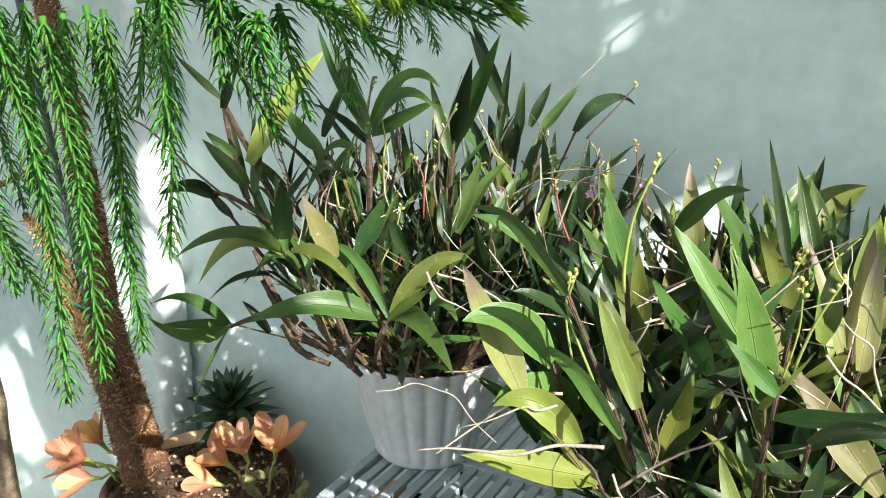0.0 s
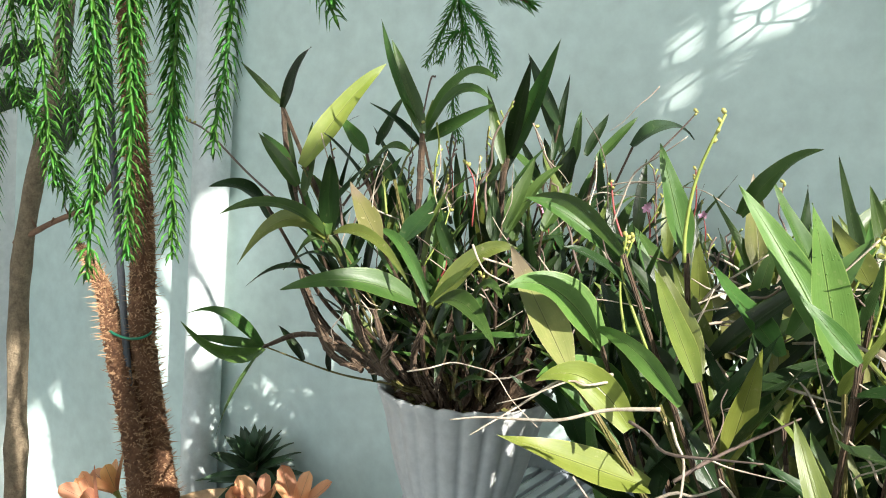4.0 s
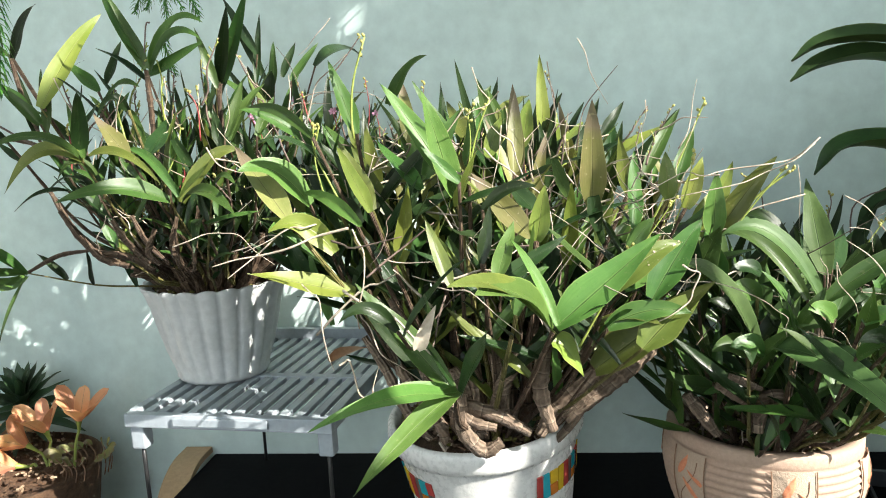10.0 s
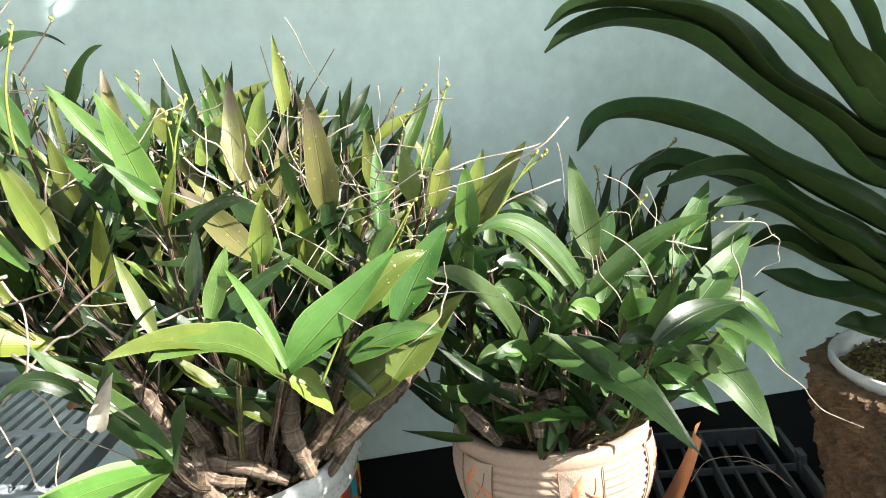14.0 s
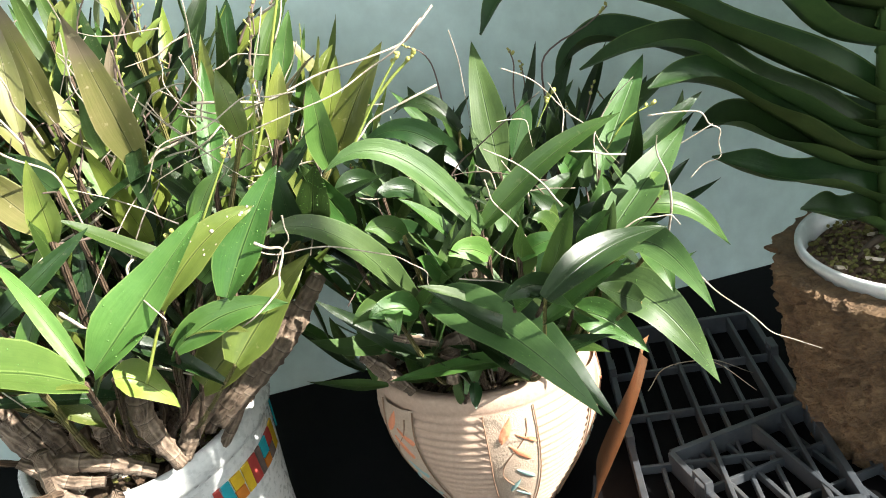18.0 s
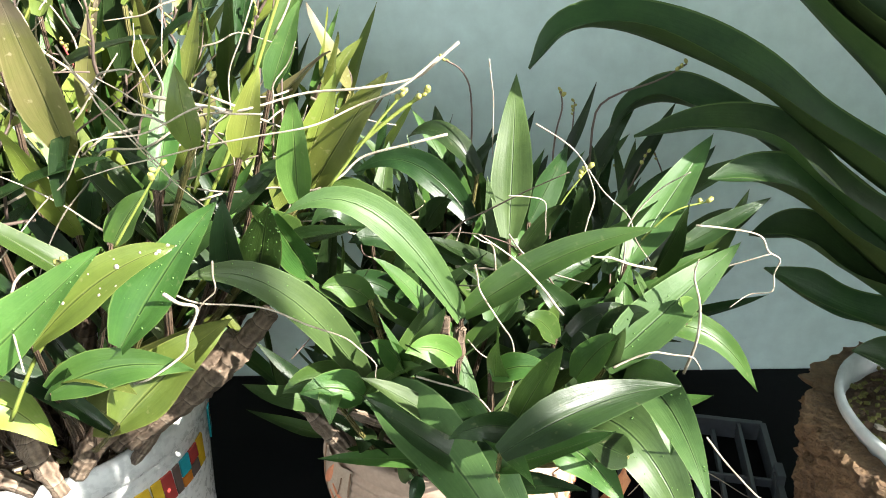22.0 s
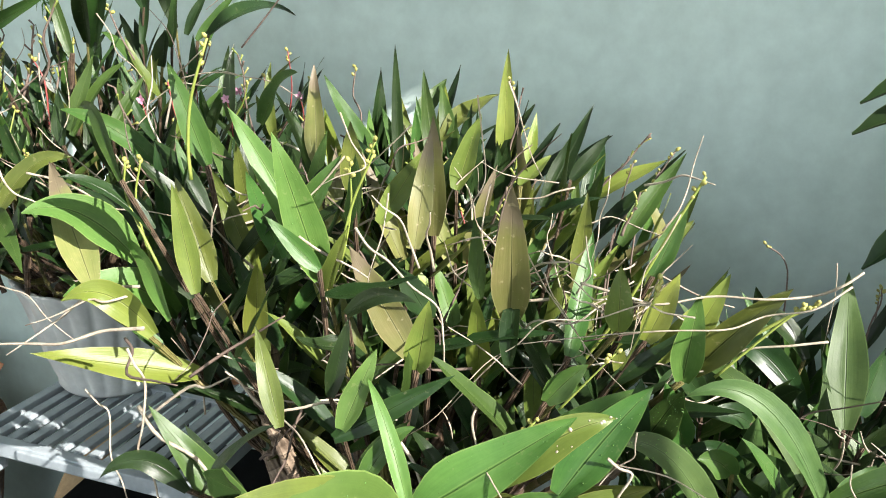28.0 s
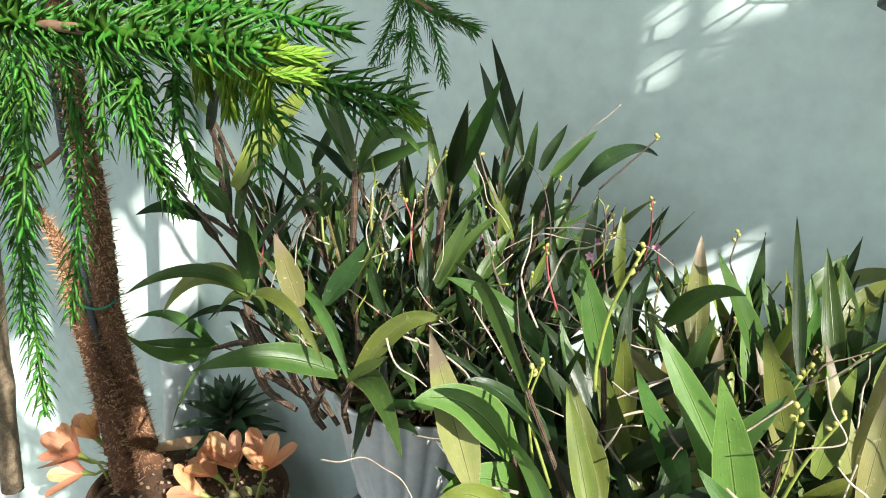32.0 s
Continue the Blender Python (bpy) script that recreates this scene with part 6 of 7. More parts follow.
cane(orchid_c, [(0.316, 0.600, 0.839), (0.336, 0.600, 0.830), (0.353, 0.600, 0.822)], 0.0041, mat=cane_old)
root(orchid_c, wander([(0.233, 0.530, 0.978), (0.254, 0.530, 0.964), (0.296, 0.530, 0.959), (0.335, 0.530, 0.939), (0.355, 0.530, 0.924), (0.355, 0.530, 0.904)], 57), 0.0006)
root(orchid_c, wander([(0.265, 0.530, 0.993), (0.264, 0.530, 0.975), (0.248, 0.530, 0.955), (0.226, 0.530, 0.926)], 58), 0.0006)
root(orchid_c, wander([(0.417, 0.570, 0.969), (0.422, 0.570, 0.948), (0.443, 0.570, 0.910), (0.444, 0.570, 0.878), (0.428, 0.570, 0.848)], 59), 0.0006)
root(orchid_c, wander([(0.379, 0.540, 0.906), (0.405, 0.540, 0.897), (0.427, 0.540, 0.878), (0.430, 0.540, 0.864)], 60), 0.0006)
root(orchid_c, wander([(0.508, 0.560, 0.897), (0.534, 0.560, 0.909), (0.558, 0.560, 0.906), (0.567, 0.560, 0.895)], 61), 0.0007)
root(orchid_c, wander([(0.466, 0.680, 1.030), (0.501, 0.680, 1.003), (0.540, 0.680, 0.955), (0.560, 0.680, 0.917)], 62), 0.0006)
root(orchid_c, wander([(0.572, 0.620, 0.973), (0.615, 0.620, 0.966), (0.636, 0.620, 0.944), (0.633, 0.620, 0.921), (0.603, 0.620, 0.909)], 63), 0.0007)
root(orchid_c, wander([(0.565, 0.530, 0.863), (0.597, 0.530, 0.820), (0.628, 0.530, 0.788), (0.664, 0.530, 0.766)], 64), 0.0006)
root(orchid_c, wander([(0.436, 0.750, 1.064), (0.440, 0.750, 1.033), (0.442, 0.750, 0.978)], 65), 0.0005)
root(orchid_c, wander([(0.413, 0.580, 0.908), (0.430, 0.580, 0.890), (0.446, 0.580, 0.863)], 66), 0.0004)
root(orchid_c, wander([(0.440, 0.600, 1.004), (0.464, 0.600, 0.999), (0.466, 0.600, 0.978)], 67), 0.0004)
root(orchid_c, wander([(0.691, 0.850, 0.555), (0.727, 0.850, 0.544), (0.788, 0.850, 0.498)], 68), 0.0006)
bud_stalk(orchid_c, [(0.472, 0.660, 0.947), (0.486, 0.660, 0.977), (0.503, 0.660, 1.002)], stalk_green, 0.0007, 4, 105, 0.0021)
bud_stalk(orchid_c, [(0.551, 0.700, 0.918), (0.580, 0.700, 0.950), (0.610, 0.700, 0.960)], stalk_green, 0.0008, 4, 106, 0.0021)
bud_stalk(orchid_c, [(0.541, 0.830, 0.875), (0.545, 0.860, 0.975), (0.559, 0.860, 1.005), (0.603, 0.860, 1.021), (0.630, 0.860, 1.037)], stalk_dark, 0.0011, 3, 107, 0.0021)
bud_stalk(orchid_c, [(0.423, 0.830, 0.897), (0.427, 0.860, 0.997), (0.419, 0.860, 1.031), (0.399, 0.860, 1.045)], stalk_dark, 0.0009, 3, 108, 0.0021)
bud_stalk(orchid_c, [(0.501, 0.810, 0.861), (0.505, 0.840, 0.961), (0.511, 0.840, 1.000), (0.509, 0.840, 1.017)], stalk_dark, 0.0009, 3, 109, 0.0021)
bud_stalk(orchid_c, [(0.555, 0.770, 0.810), (0.559, 0.800, 0.910), (0.572, 0.800, 0.937), (0.584, 0.800, 0.969)], stalk_dark, 0.0009, 3, 110, 0.0021)
# Thickets lean to the dark green so gaps between leaves look shaded.
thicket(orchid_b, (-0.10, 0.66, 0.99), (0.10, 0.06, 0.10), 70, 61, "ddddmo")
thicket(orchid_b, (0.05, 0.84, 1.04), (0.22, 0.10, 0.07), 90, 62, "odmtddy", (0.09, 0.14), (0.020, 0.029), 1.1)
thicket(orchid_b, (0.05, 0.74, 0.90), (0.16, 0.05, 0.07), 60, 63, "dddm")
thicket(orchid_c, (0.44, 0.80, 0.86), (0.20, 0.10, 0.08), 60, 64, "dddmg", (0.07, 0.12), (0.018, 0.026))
tangle(orchid_b, (0.08, 0.70, 1.05), (0.21, 0.13, 0.07), 110, 71, (0.04, 0.10), up=0.12)
tangle(orchid_b, (0.0, 0.56, 0.95), (0.16, 0.06, 0.09), 18, 72, (0.06, 0.13), (0.0007, 0.0015), -0.2)
tangle(orchid_a, (-0.33, 0.76, 1.08), (0.17, 0.09, 0.09), 44, 73, (0.05, 0.12), (0.0005, 0.0010), 0.5)
tangle(orchid_c, (0.42, 0.66, 0.90), (0.16, 0.09, 0.07), 26, 74, (0.05, 0.12), (0.0005, 0.0011))
twig_rng = random.Random(19)
for k in range(30):
    p = Vector((-0.16 + 0.42 * twig_rng.random(), twig_rng.uniform(0.72, 0.92), twig_rng.uniform(1.02, 1.10)))
    twig(orchid_b, p, p + Vector((twig_rng.uniform(-0.03, 0.05), twig_rng.uniform(-0.02, 0.03), twig_rng.uniform(0.04, 0.085))), 80 + k)
for k in range(14):
    p = Vector((-0.50 + 0.36 * twig_rng.random(), twig_rng.uniform(0.70, 0.86), twig_rng.uniform(1.08, 1.18)))
    twig(orchid_a, p, p + Vector((twig_rng.uniform(-0.03, 0.05), twig_rng.uniform(-0.02, 0.03), twig_rng.uniform(0.05, 0.11))), 130 + k)
for plant, at, r, seed in ((orchid_a, PA + Vector((0, 0, 0.141)), 0.092, 1), (orchid_b, PB + TILT_B @ Vector((0, 0, 0.217)), 0.118, 2), (orchid_c, TC, 0.10, 3)):
    chips(plant, at, r, 90, husk_mat, seed, (0.006, 0.020), 0.003)
    chips(plant, at, r, 220, soil_mat, seed + 10, (0.008, 0.018), 0.005)
    chips(plant, at, r, 120, moss_mat, seed + 20, (0.003, 0.012), 0.006)

small_flower(orchid_a, (-0.172, 0.800, 1.165), pink_mat, 0)
small_flower(orchid_a, (-0.319, 0.780, 1.122), pink_mat, 1)
small_flower(orchid_b, (-0.182, 0.850, 1.168), pink_mat, 2)
small_flower(orchid_a, (-0.290, 0.800, 1.164), pink_mat, 3)
small_flower(orchid_a, (-0.273, 0.800, 1.158), pink_mat, 4)
small_flower(orchid_a, (-0.240, 0.850, 1.186), pink_mat, 5)
small_flower(orchid_a, (-0.282, 0.800, 1.157), pink_mat, 6)
small_flower(orchid_b, (-0.131, 0.900, 1.162), pink_mat, 7)
part("dry_sheath", blade_mesh((-0.007, 0.400, 0.937), (0.013, 0.400, 0.978), 0.016, 0.004, husk_mat, (0.3, -0.9, 0.1), 0.6, 8, 0.2), None, orchid_b, "pale papery dry sheath")

# ---- big strap-leaved plant in the bark pot ----
PS = Vector((0.9065, 0.7015, 0.503))
strap = thing("potted_strap_plant", PS, "large strap-leaved plant in a rough bark-textured brown clay pot", "potted plant")
verts, faces, seg, lay = [], [], 180, 90
for k in range(lay + 1):
    s = k / lay
    for i in range(seg):
        a = 2 * math.pi * i / seg
        q = Vector((math.cos(a), math.sin(a), s * 1.6))
        warp = q + Vector((0.3, 0.1, 0.25)) * noise.fractal(q * 2.3, 1.0, 2.0, 3)
        plate = 1 - abs(noise.noise(warp * 3.4)) * 2.2
        crack = max(0.0, 1 - abs(noise.noise(Vector((warp.x * 4.6, warp.y * 4.6, warp.z * 2.6)))) * 7)
        r = 0.128 + 0.030 * s + 0.009 * plate - 0.013 * crack + 0.0060 * noise.fractal(q * 13, 0.7, 2.1, 5)
        verts.append((PS.x + r * math.cos(a), PS.y + r * math.sin(a), PS.z + 0.222 * s + (0.006 * noise.noise(q * 5) if k == lay else 0)))
for k in range(lay):
    for i in range(seg):
        n = (i + 1) % seg
        faces.append((k * seg + i, k * seg + n, (k + 1) * seg + n, (k + 1) * seg + i))
for ring in range(1, 5):
    for i in range(seg):
        a = 2 * math.pi * i / seg
        r = 0.163 - 0.008 * ring
        bumpy = 0.004 * noise.fractal(Vector((r * math.cos(a), r * math.sin(a), 0)) * 90, 0.9, 2.0, 3)
        verts.append((PS.x + r * math.cos(a), PS.y + r * math.sin(a), PS.z + 0.223 + bumpy))
    b0 = (lay + ring - 1) * seg
    for i in range(seg):
        n = (i + 1) % seg
        faces.append((b0 + i, b0 + n, b0 + seg + n, b0 + seg + i))
part("outer_pot", mesh_from("outer_pot", verts, faces, bark_clay, False), None, strap, "rough bark-textured brown clay cover pot")
v, f = lathe([(0.112, 0.12), (0.130, 0.225), (0.137, 0.232), (0.137, 0.240), (0.130, 0.240), (0.124, 0.20)], 72)
part("inner_pot", mesh_from("inner_pot", moved(v, PS), f, pot_white), None, strap, "white plastic inner pot")
soil_disc(strap, PS + Vector((0, 0, 0.212)), 0.128, soil_mat, seed=14)
chips(strap, PS + Vector((0, 0, 0.212)), 0.122, 320, soil_mat, 41, (0.004, 0.010), 0.004)
chips(strap, PS + Vector((0, 0, 0.212)), 0.122, 700, moss_mat, 42, (0.002, 0.005), 0.005)
chips(strap, PS + Vector((0, 0, 0.212)), 0.122, 26, husk_mat, 43, (0.006, 0.022), 0.006)
CROWN0, CROWN1 = Vector((0.890, 0.74, 0.705)), Vector((0.878, 0.735, 1.12))
rod("stem", strap, [CROWN0, CROWN0.lerp(CROWN1, 0.5), CROWN1], [0.014, 0.017, 0.010], LEAF["s"], 10, 12)
for k in range(5):
    a = 1.1 * k + 3.2
    rod("stem_root", strap, [CROWN0 + Vector((0, 0, 0.03)), CROWN0 + Vector((0.03 * math.cos(a), 0.03 * math.sin(a), 0.022)), CROWN0 + Vector((0.06 * math.cos(a), 0.06 * math.sin(a), 0.0))], [0.005, 0.004, 0.003], cane_mat, 7, 10, 3)


def strap_leaf(h, pts, w):
    """A long channelled strap leaf from height share h of the stem through pts, the first being its tip; paler beneath."""
    c = curve_points([CROWN0.lerp(CROWN1, h), *pts[::-1]], 40)
    vs, us, fs = [], [], []
    for i, q in enumerate(c):
        s = i / 40
        tan = (c[min(i + 1, 40)] - c[max(i - 1, 0)]).normalized()
        side = tan.cross(Vector((0.05, -0.34, 0.94))).normalized()
        nor = side.cross(tan)
        half = w / 2 * min(1, 0.8 + s) * (1 if s < 0.70 else max(0.05, 1 - ((s - 0.70) / 0.30) ** 2.2))
        for under in (0.0, -0.0014):
            for j in range(7):
                k = j / 3 - 1
                curl = 0.0045 * math.sin(15 * s + 9 * h + (1.2 if k > 0 else 0)) * abs(k) * min(1, 3 * (1 - s))
                vs.append(q + side * k * half + nor * (abs(k) ** 1.25 * half * 1.05 * (1.15 - 0.65 * s) + curl + under * (1 - abs(k))))
                us.append((s, j / 6))
    for i in range(40):
        for j in range(6):
            k = i * 14 + j
            fs.append((k, k + 1, k + 15, k + 14))
            fs.append((k + 7, k + 21, k + 22, k + 8))
    me = mesh_from("strap_leaf", vs, fs, LEAF["s"], True, us)
    me.materials.append(LEAF["u"])
    me.polygons.foreach_set("material_index", [n % 2 for n in range(len(fs))])
    return part("strap_leaf", me, None, strap)


strap_leaf(0.42, [(0.474, 0.800, 1.046), (0.503, 0.795, 1.078), (0.543, 0.789, 1.081), (0.598, 0.781, 1.063), (0.663, 0.770, 1.033), (0.714, 0.762, 0.995), (0.773, 0.753, 0.952), (0.840, 0.743, 0.908)], 0.052)
strap_leaf(0.34, [(0.562, 0.767, 0.994), (0.620, 0.761, 1.003), (0.674, 0.755, 0.991), (0.720, 0.751, 0.957), (0.767, 0.746, 0.916), (0.822, 0.740, 0.876)], 0.045)
strap_leaf(0.28, [(0.619, 0.735, 0.966), (0.661, 0.734, 0.964), (0.709, 0.734, 0.941), (0.758, 0.733, 0.899), (0.816, 0.732, 0.853)], 0.049)
strap_leaf(0.24, [(0.672, 0.760, 0.904), (0.713, 0.755, 0.902), (0.767, 0.749, 0.869), (0.823, 0.742, 0.834)], 0.045)
strap_leaf(0.14, [(0.694, 0.765, 0.868), (0.735, 0.759, 0.840), (0.790, 0.750, 0.818), (0.845, 0.742, 0.795)], 0.045)
strap_leaf(0.05, [(0.782, 0.745, 0.790), (0.821, 0.741, 0.772), (0.857, 0.737, 0.756)], 0.045)
strap_leaf(0.37, [(0.570, 0.900, 0.962), (0.597, 0.887, 0.991), (0.637, 0.867, 0.996), (0.706, 0.834, 0.966), (0.795, 0.791, 0.890)], 0.046)
strap_leaf(0.58, [(0.446, 0.815, 1.170), (0.480, 0.809, 1.186), (0.531, 0.800, 1.193), (0.586, 0.790, 1.179), (0.629, 0.782, 1.156), (0.668, 0.775, 1.122), (0.712, 0.767, 1.081), (0.762, 0.758, 1.034), (0.812, 0.749, 0.976)], 0.054)
strap_leaf(0.67, [(0.452, 0.830, 1.197), (0.487, 0.823, 1.214), (0.542, 0.811, 1.216), (0.591, 0.800, 1.204), (0.640, 0.790, 1.181), (0.678, 0.782, 1.146), (0.716, 0.774, 1.101), (0.765, 0.763, 1.060), (0.814, 0.753, 1.012)], 0.052)
strap_leaf(0.75, [(0.608, 0.700, 1.230), (0.669, 0.706, 1.185), (0.716, 0.710, 1.143), (0.755, 0.714, 1.101), (0.806, 0.719, 1.046)], 0.056)
strap_leaf(0.77, [(0.667, 0.660, 1.223), (0.719, 0.674, 1.163), (0.755, 0.684, 1.114), (0.807, 0.699, 1.056)], 0.054)
strap_leaf(0.79, [(0.746, 0.700, 1.230), (0.786, 0.707, 1.168), (0.810, 0.711, 1.119), (0.836, 0.716, 1.063)], 0.052)
strap_leaf(0.80, [(0.733, 0.860, 1.231), (0.770, 0.834, 1.171), (0.810, 0.806, 1.118), (0.849, 0.779, 1.065)], 0.045)
for h, t, up in ((0.15, (1.24, 0.62, 0.92), 0.05), (0.3, (1.36, 0.7, 1.04), 0.09), (0.5, (1.42, 0.60, 1.16), 0.10), (0.7, (1.42, 0.74, 1.30), 0.10), (0.85, (1.30, 0.66, 1.44), 0.06), (0.95, (1.12, 0.74, 1.50), 0.03), (0.66, (1.15, 1.02, 1.30), 0.10), (0.35, (1.10, 1.05, 1.05), 0.08)):
    b = CROWN0.lerp(CROWN1, h)
    t = Vector(t)
    strap_leaf(h, [t, b.lerp(t, 0.78) + Vector((0, 0, up)), b.lerp(t, 0.4) + Vector((0, 0, up))], 0.038)

# Unseen leaves to the right, added to keep window light off the wall.
shade_fan_rng = random.Random(23)
for k in range(12):
    el = radians(8 + 70 * k / 11)
    b = CROWN0.lerp(CROWN1, 0.2 + 0.75 * k / 11)
    t = b + Vector((math.cos(el) * 0.46, shade_fan_rng.uniform(-0.10, 0.30), math.sin(el) * 0.44))
    strap_leaf(0.2 + 0.75 * k / 11, [t, b.lerp(t, 0.72) + Vector((0, 0, 0.05)), b.lerp(t, 0.4) + Vector((0, 0, 0.05))], 0.046)

debris = thing("dry_leaf", (-0.214, 0.912, 0.766), "curled dry brown leaf lying on the grey rack", "leaf")
part("blade", blade_mesh((-0.234, 0.900, 0.769), (-0.184, 0.970, 0.772), 0.028, 0.004, spathe_mat, (0.2, -0.3, 0.9), 0.5, 8), None, debris)
rod("dry_root", strap, [(0.603, 0.800, 0.566), (0.630, 0.800, 0.594), (0.682, 0.780, 0.598), (0.716, 0.740, 0.571)], [0.0007, 0.0005], root_mat, 5, 16)

# ---- crates, spathe ----
def crate(at, turn, w, d, label):
    """A low open-work tray: rim, cross bars, corner clips."""
    c = thing("plastic_tray", at, label, "tray", "stacked plastic trays")
    m = Matrix.Translation(at) @ Matrix.Rotation(radians(turn), 4, "Z")

    def bar(name, x0, x1, y0, y1, z0, z1):
        bm = box(x0, x1, y0, y1, z0, z1, 0.0012)
        bmesh.ops.transform(bm, matrix=m, verts=bm.verts)
        part(name, bm, crate_grey, c)
    for s in (-1, 1):
        bar("rim", -w, w, s * d - 0.004, s * d + 0.004, 0, 0.028)
        bar("rim", s * w - 0.004, s * w + 0.004, -d, d, 0, 0.028)
    n = 7
    for k in range(1, n):
        x = -w + 2 * w * k / n
        bar("rib", x - 0.0026, x + 0.0026, -d, d, 0.002, 0.012 if k % 3 else 0.026)
    for k in (1, 2, 3):
        y = -d + 2 * d * k / 4
        bar("cross_bar", -w, w, y - 0.0022, y + 0.0022, 0.004, 0.016)
    for sx in (-1, 1):
        for sy in (-0.3, 0.45):
            bar("clip", sx * w - 0.005, sx * w + 0.005, sy * d - 0.013, sy * d - 0.010, 0.006, 0.040)
            bar("clip", sx * w - 0.005, sx * w + 0.005, sy * d + 0.010, sy * d + 0.013, 0.006, 0.040)
            bar("clip", sx * w - 0.005, sx * w + 0.005, sy * d - 0.013, sy * d + 0.013, 0.037, 0.041)


crate((0.68, 0.80, 0.503), -12, 0.11, 0.20, "dark grey open-work plastic tray on the black bench")
crate((0.74, 0.62, 0.504), 8, 0.13, 0.12, "dark grey plastic tray with ribs beside the bark pot")
sp = thing("palm_spathe", (0.52, 0.73, 0.503), "curved dry brown palm spathe standing beside the clay pot", "plant debris")
vs, fs = [], []
for i in range(21):
    s = i / 20
    z = 0.505 + 0.190 * s
    k = min(1.0, (z - 0.503) / 0.232 * 1.12)
    reach = 0.070 + 0.066 * math.sin(k * math.pi / 2) ** 1.1 + 0.010 + 0.026 * (1 - s) ** 2
    half = 0.16 + 0.34 * (1 - s) ** 0.8
    for j in range(9):
        a = -0.42 + (j / 8 * 2 - 1) * half
        lip = 0.010 * abs(j / 4 - 1) ** 3
        vs.append((PC.x + 0.004 + 0.036 * s + (reach + lip) * math.cos(a), PC.y + (reach + lip) * math.sin(a), z))
for i in range(20):
    for j in range(8):
        k = i * 9 + j
        fs.append((k, k + 1, k + 10, k + 9))
part("shell", mesh_from("shell", vs, fs, spathe_mat), None, sp)

# ---- tall pine in the corner ----
pine = thing("potted_pine", (-1.0, 0.92, 0.40), "young norfolk pine with shaggy brown trunks and drooping branches", "tree")
pine_rng = random.Random(17)


def shaggy_trunk(pts, radii, n_spines, name="trunk"):
    """A trunk with old needle stubs standing off the bark."""
    v, f = tube(pts, radii, 20, 200, 0, pine_rng)
    v = [q + Vector((pine_rng.uniform(-1, 1), pine_rng.uniform(-1, 1), pine_rng.uniform(-1, 1))) * 0.0026 for q in v]
    c = curve_points(pts, 60)
    v2, f2 = [], []
    for _ in range(n_spines):
        i = pine_rng.randrange(1, 59)
        t = (c[i + 1] - c[i - 1]).normalized()
        s = t.orthogonal().normalized()
        s.rotate(Matrix.Rotation(pine_rng.uniform(0, 6.283), 3, t))
        q = i / 60 * (len(radii) - 1)
        k = min(int(q), len(radii) - 2)
        r = radii[k] + (radii[k + 1] - radii[k]) * (q - k)
        b = c[i].lerp(c[i + 1], pine_rng.random()) + s * r * 0.92
        L = pine_rng.uniform(0.003, 0.007) if pine_rng.random() < 0.86 else pine_rng.uniform(0.012, 0.024)
        way = s * 0.9 + t * pine_rng.uniform(-0.9, 0.9) + s.cross(t) * pine_rng.uniform(-0.7, 0.7)
        tip = b + (way if L < 0.01 else s * 0.9 + t * pine_rng.uniform(-0.1, 0.5)) * L
        side = s.cross(t) * (0.0013 if L < 0.01 else 0.0006)
        k = len(v2)
        v2 += [b + side + t * 0.0008, b - side + t * 0.0008, b - t * 0.0011, tip]
        f2 += [(k, k + 1, k + 3), (k + 1, k + 2, k + 3), (k + 2, k, k + 3)]
    bark = part(name, mesh_from(name, v, f, trunk_mat), None, pine, "brown trunk bristling with old needle stubs")
    tagged(part("bristle", mesh_from("bristle", v2, f2, bristle_mat, False), None, bark), kind="stuff")


shaggy_trunk([(-0.972, 0.980, 0.40), (-0.980, 0.932, 0.60), (-0.977, 0.895, 0.75), (-0.972, 0.862, 0.90), (-0.947, 0.834, 1.05), (-0.916, 0.790, 1.20), (-0.889, 0.745, 1.40), (-0.863, 0.706, 1.62)], [0.025, 0.0235, 0.0215, 0.0195, 0.0175, 0.016, 0.0145, 0.012], 7600)
shaggy_trunk([(-0.932, 0.885, 0.40), (-0.952, 0.863, 0.60), (-0.972, 0.848, 0.75), (-1.002, 0.832, 0.90), (-1.040, 0.838, 0.98), (-1.108, 0.841, 1.05)], [0.020, 0.0195, 0.0175, 0.0155, 0.012, 0.003], 3400)
rod("stake", pine, [(-0.945, 0.885, 0.40), (-0.975, 0.845, 0.80), (-1.005, 0.815, 1.25), (-1.02, 0.79, 1.6)], [0.006, 0.006], stake_mat, 8, 8, label="thin dark support stake")
tie_v = []
for k in range(21):
    a = 2 * math.pi * k / 20
    tie_v.append((-0.985 + 0.040 * math.cos(a), 0.846 + 0.026 * math.sin(a), 0.915 + 0.004 * math.sin(2 * a)))
rod("tie", pine, tie_v, [0.0022, 0.0022], tie_mat, 6, 60, label="green garden wire tie")


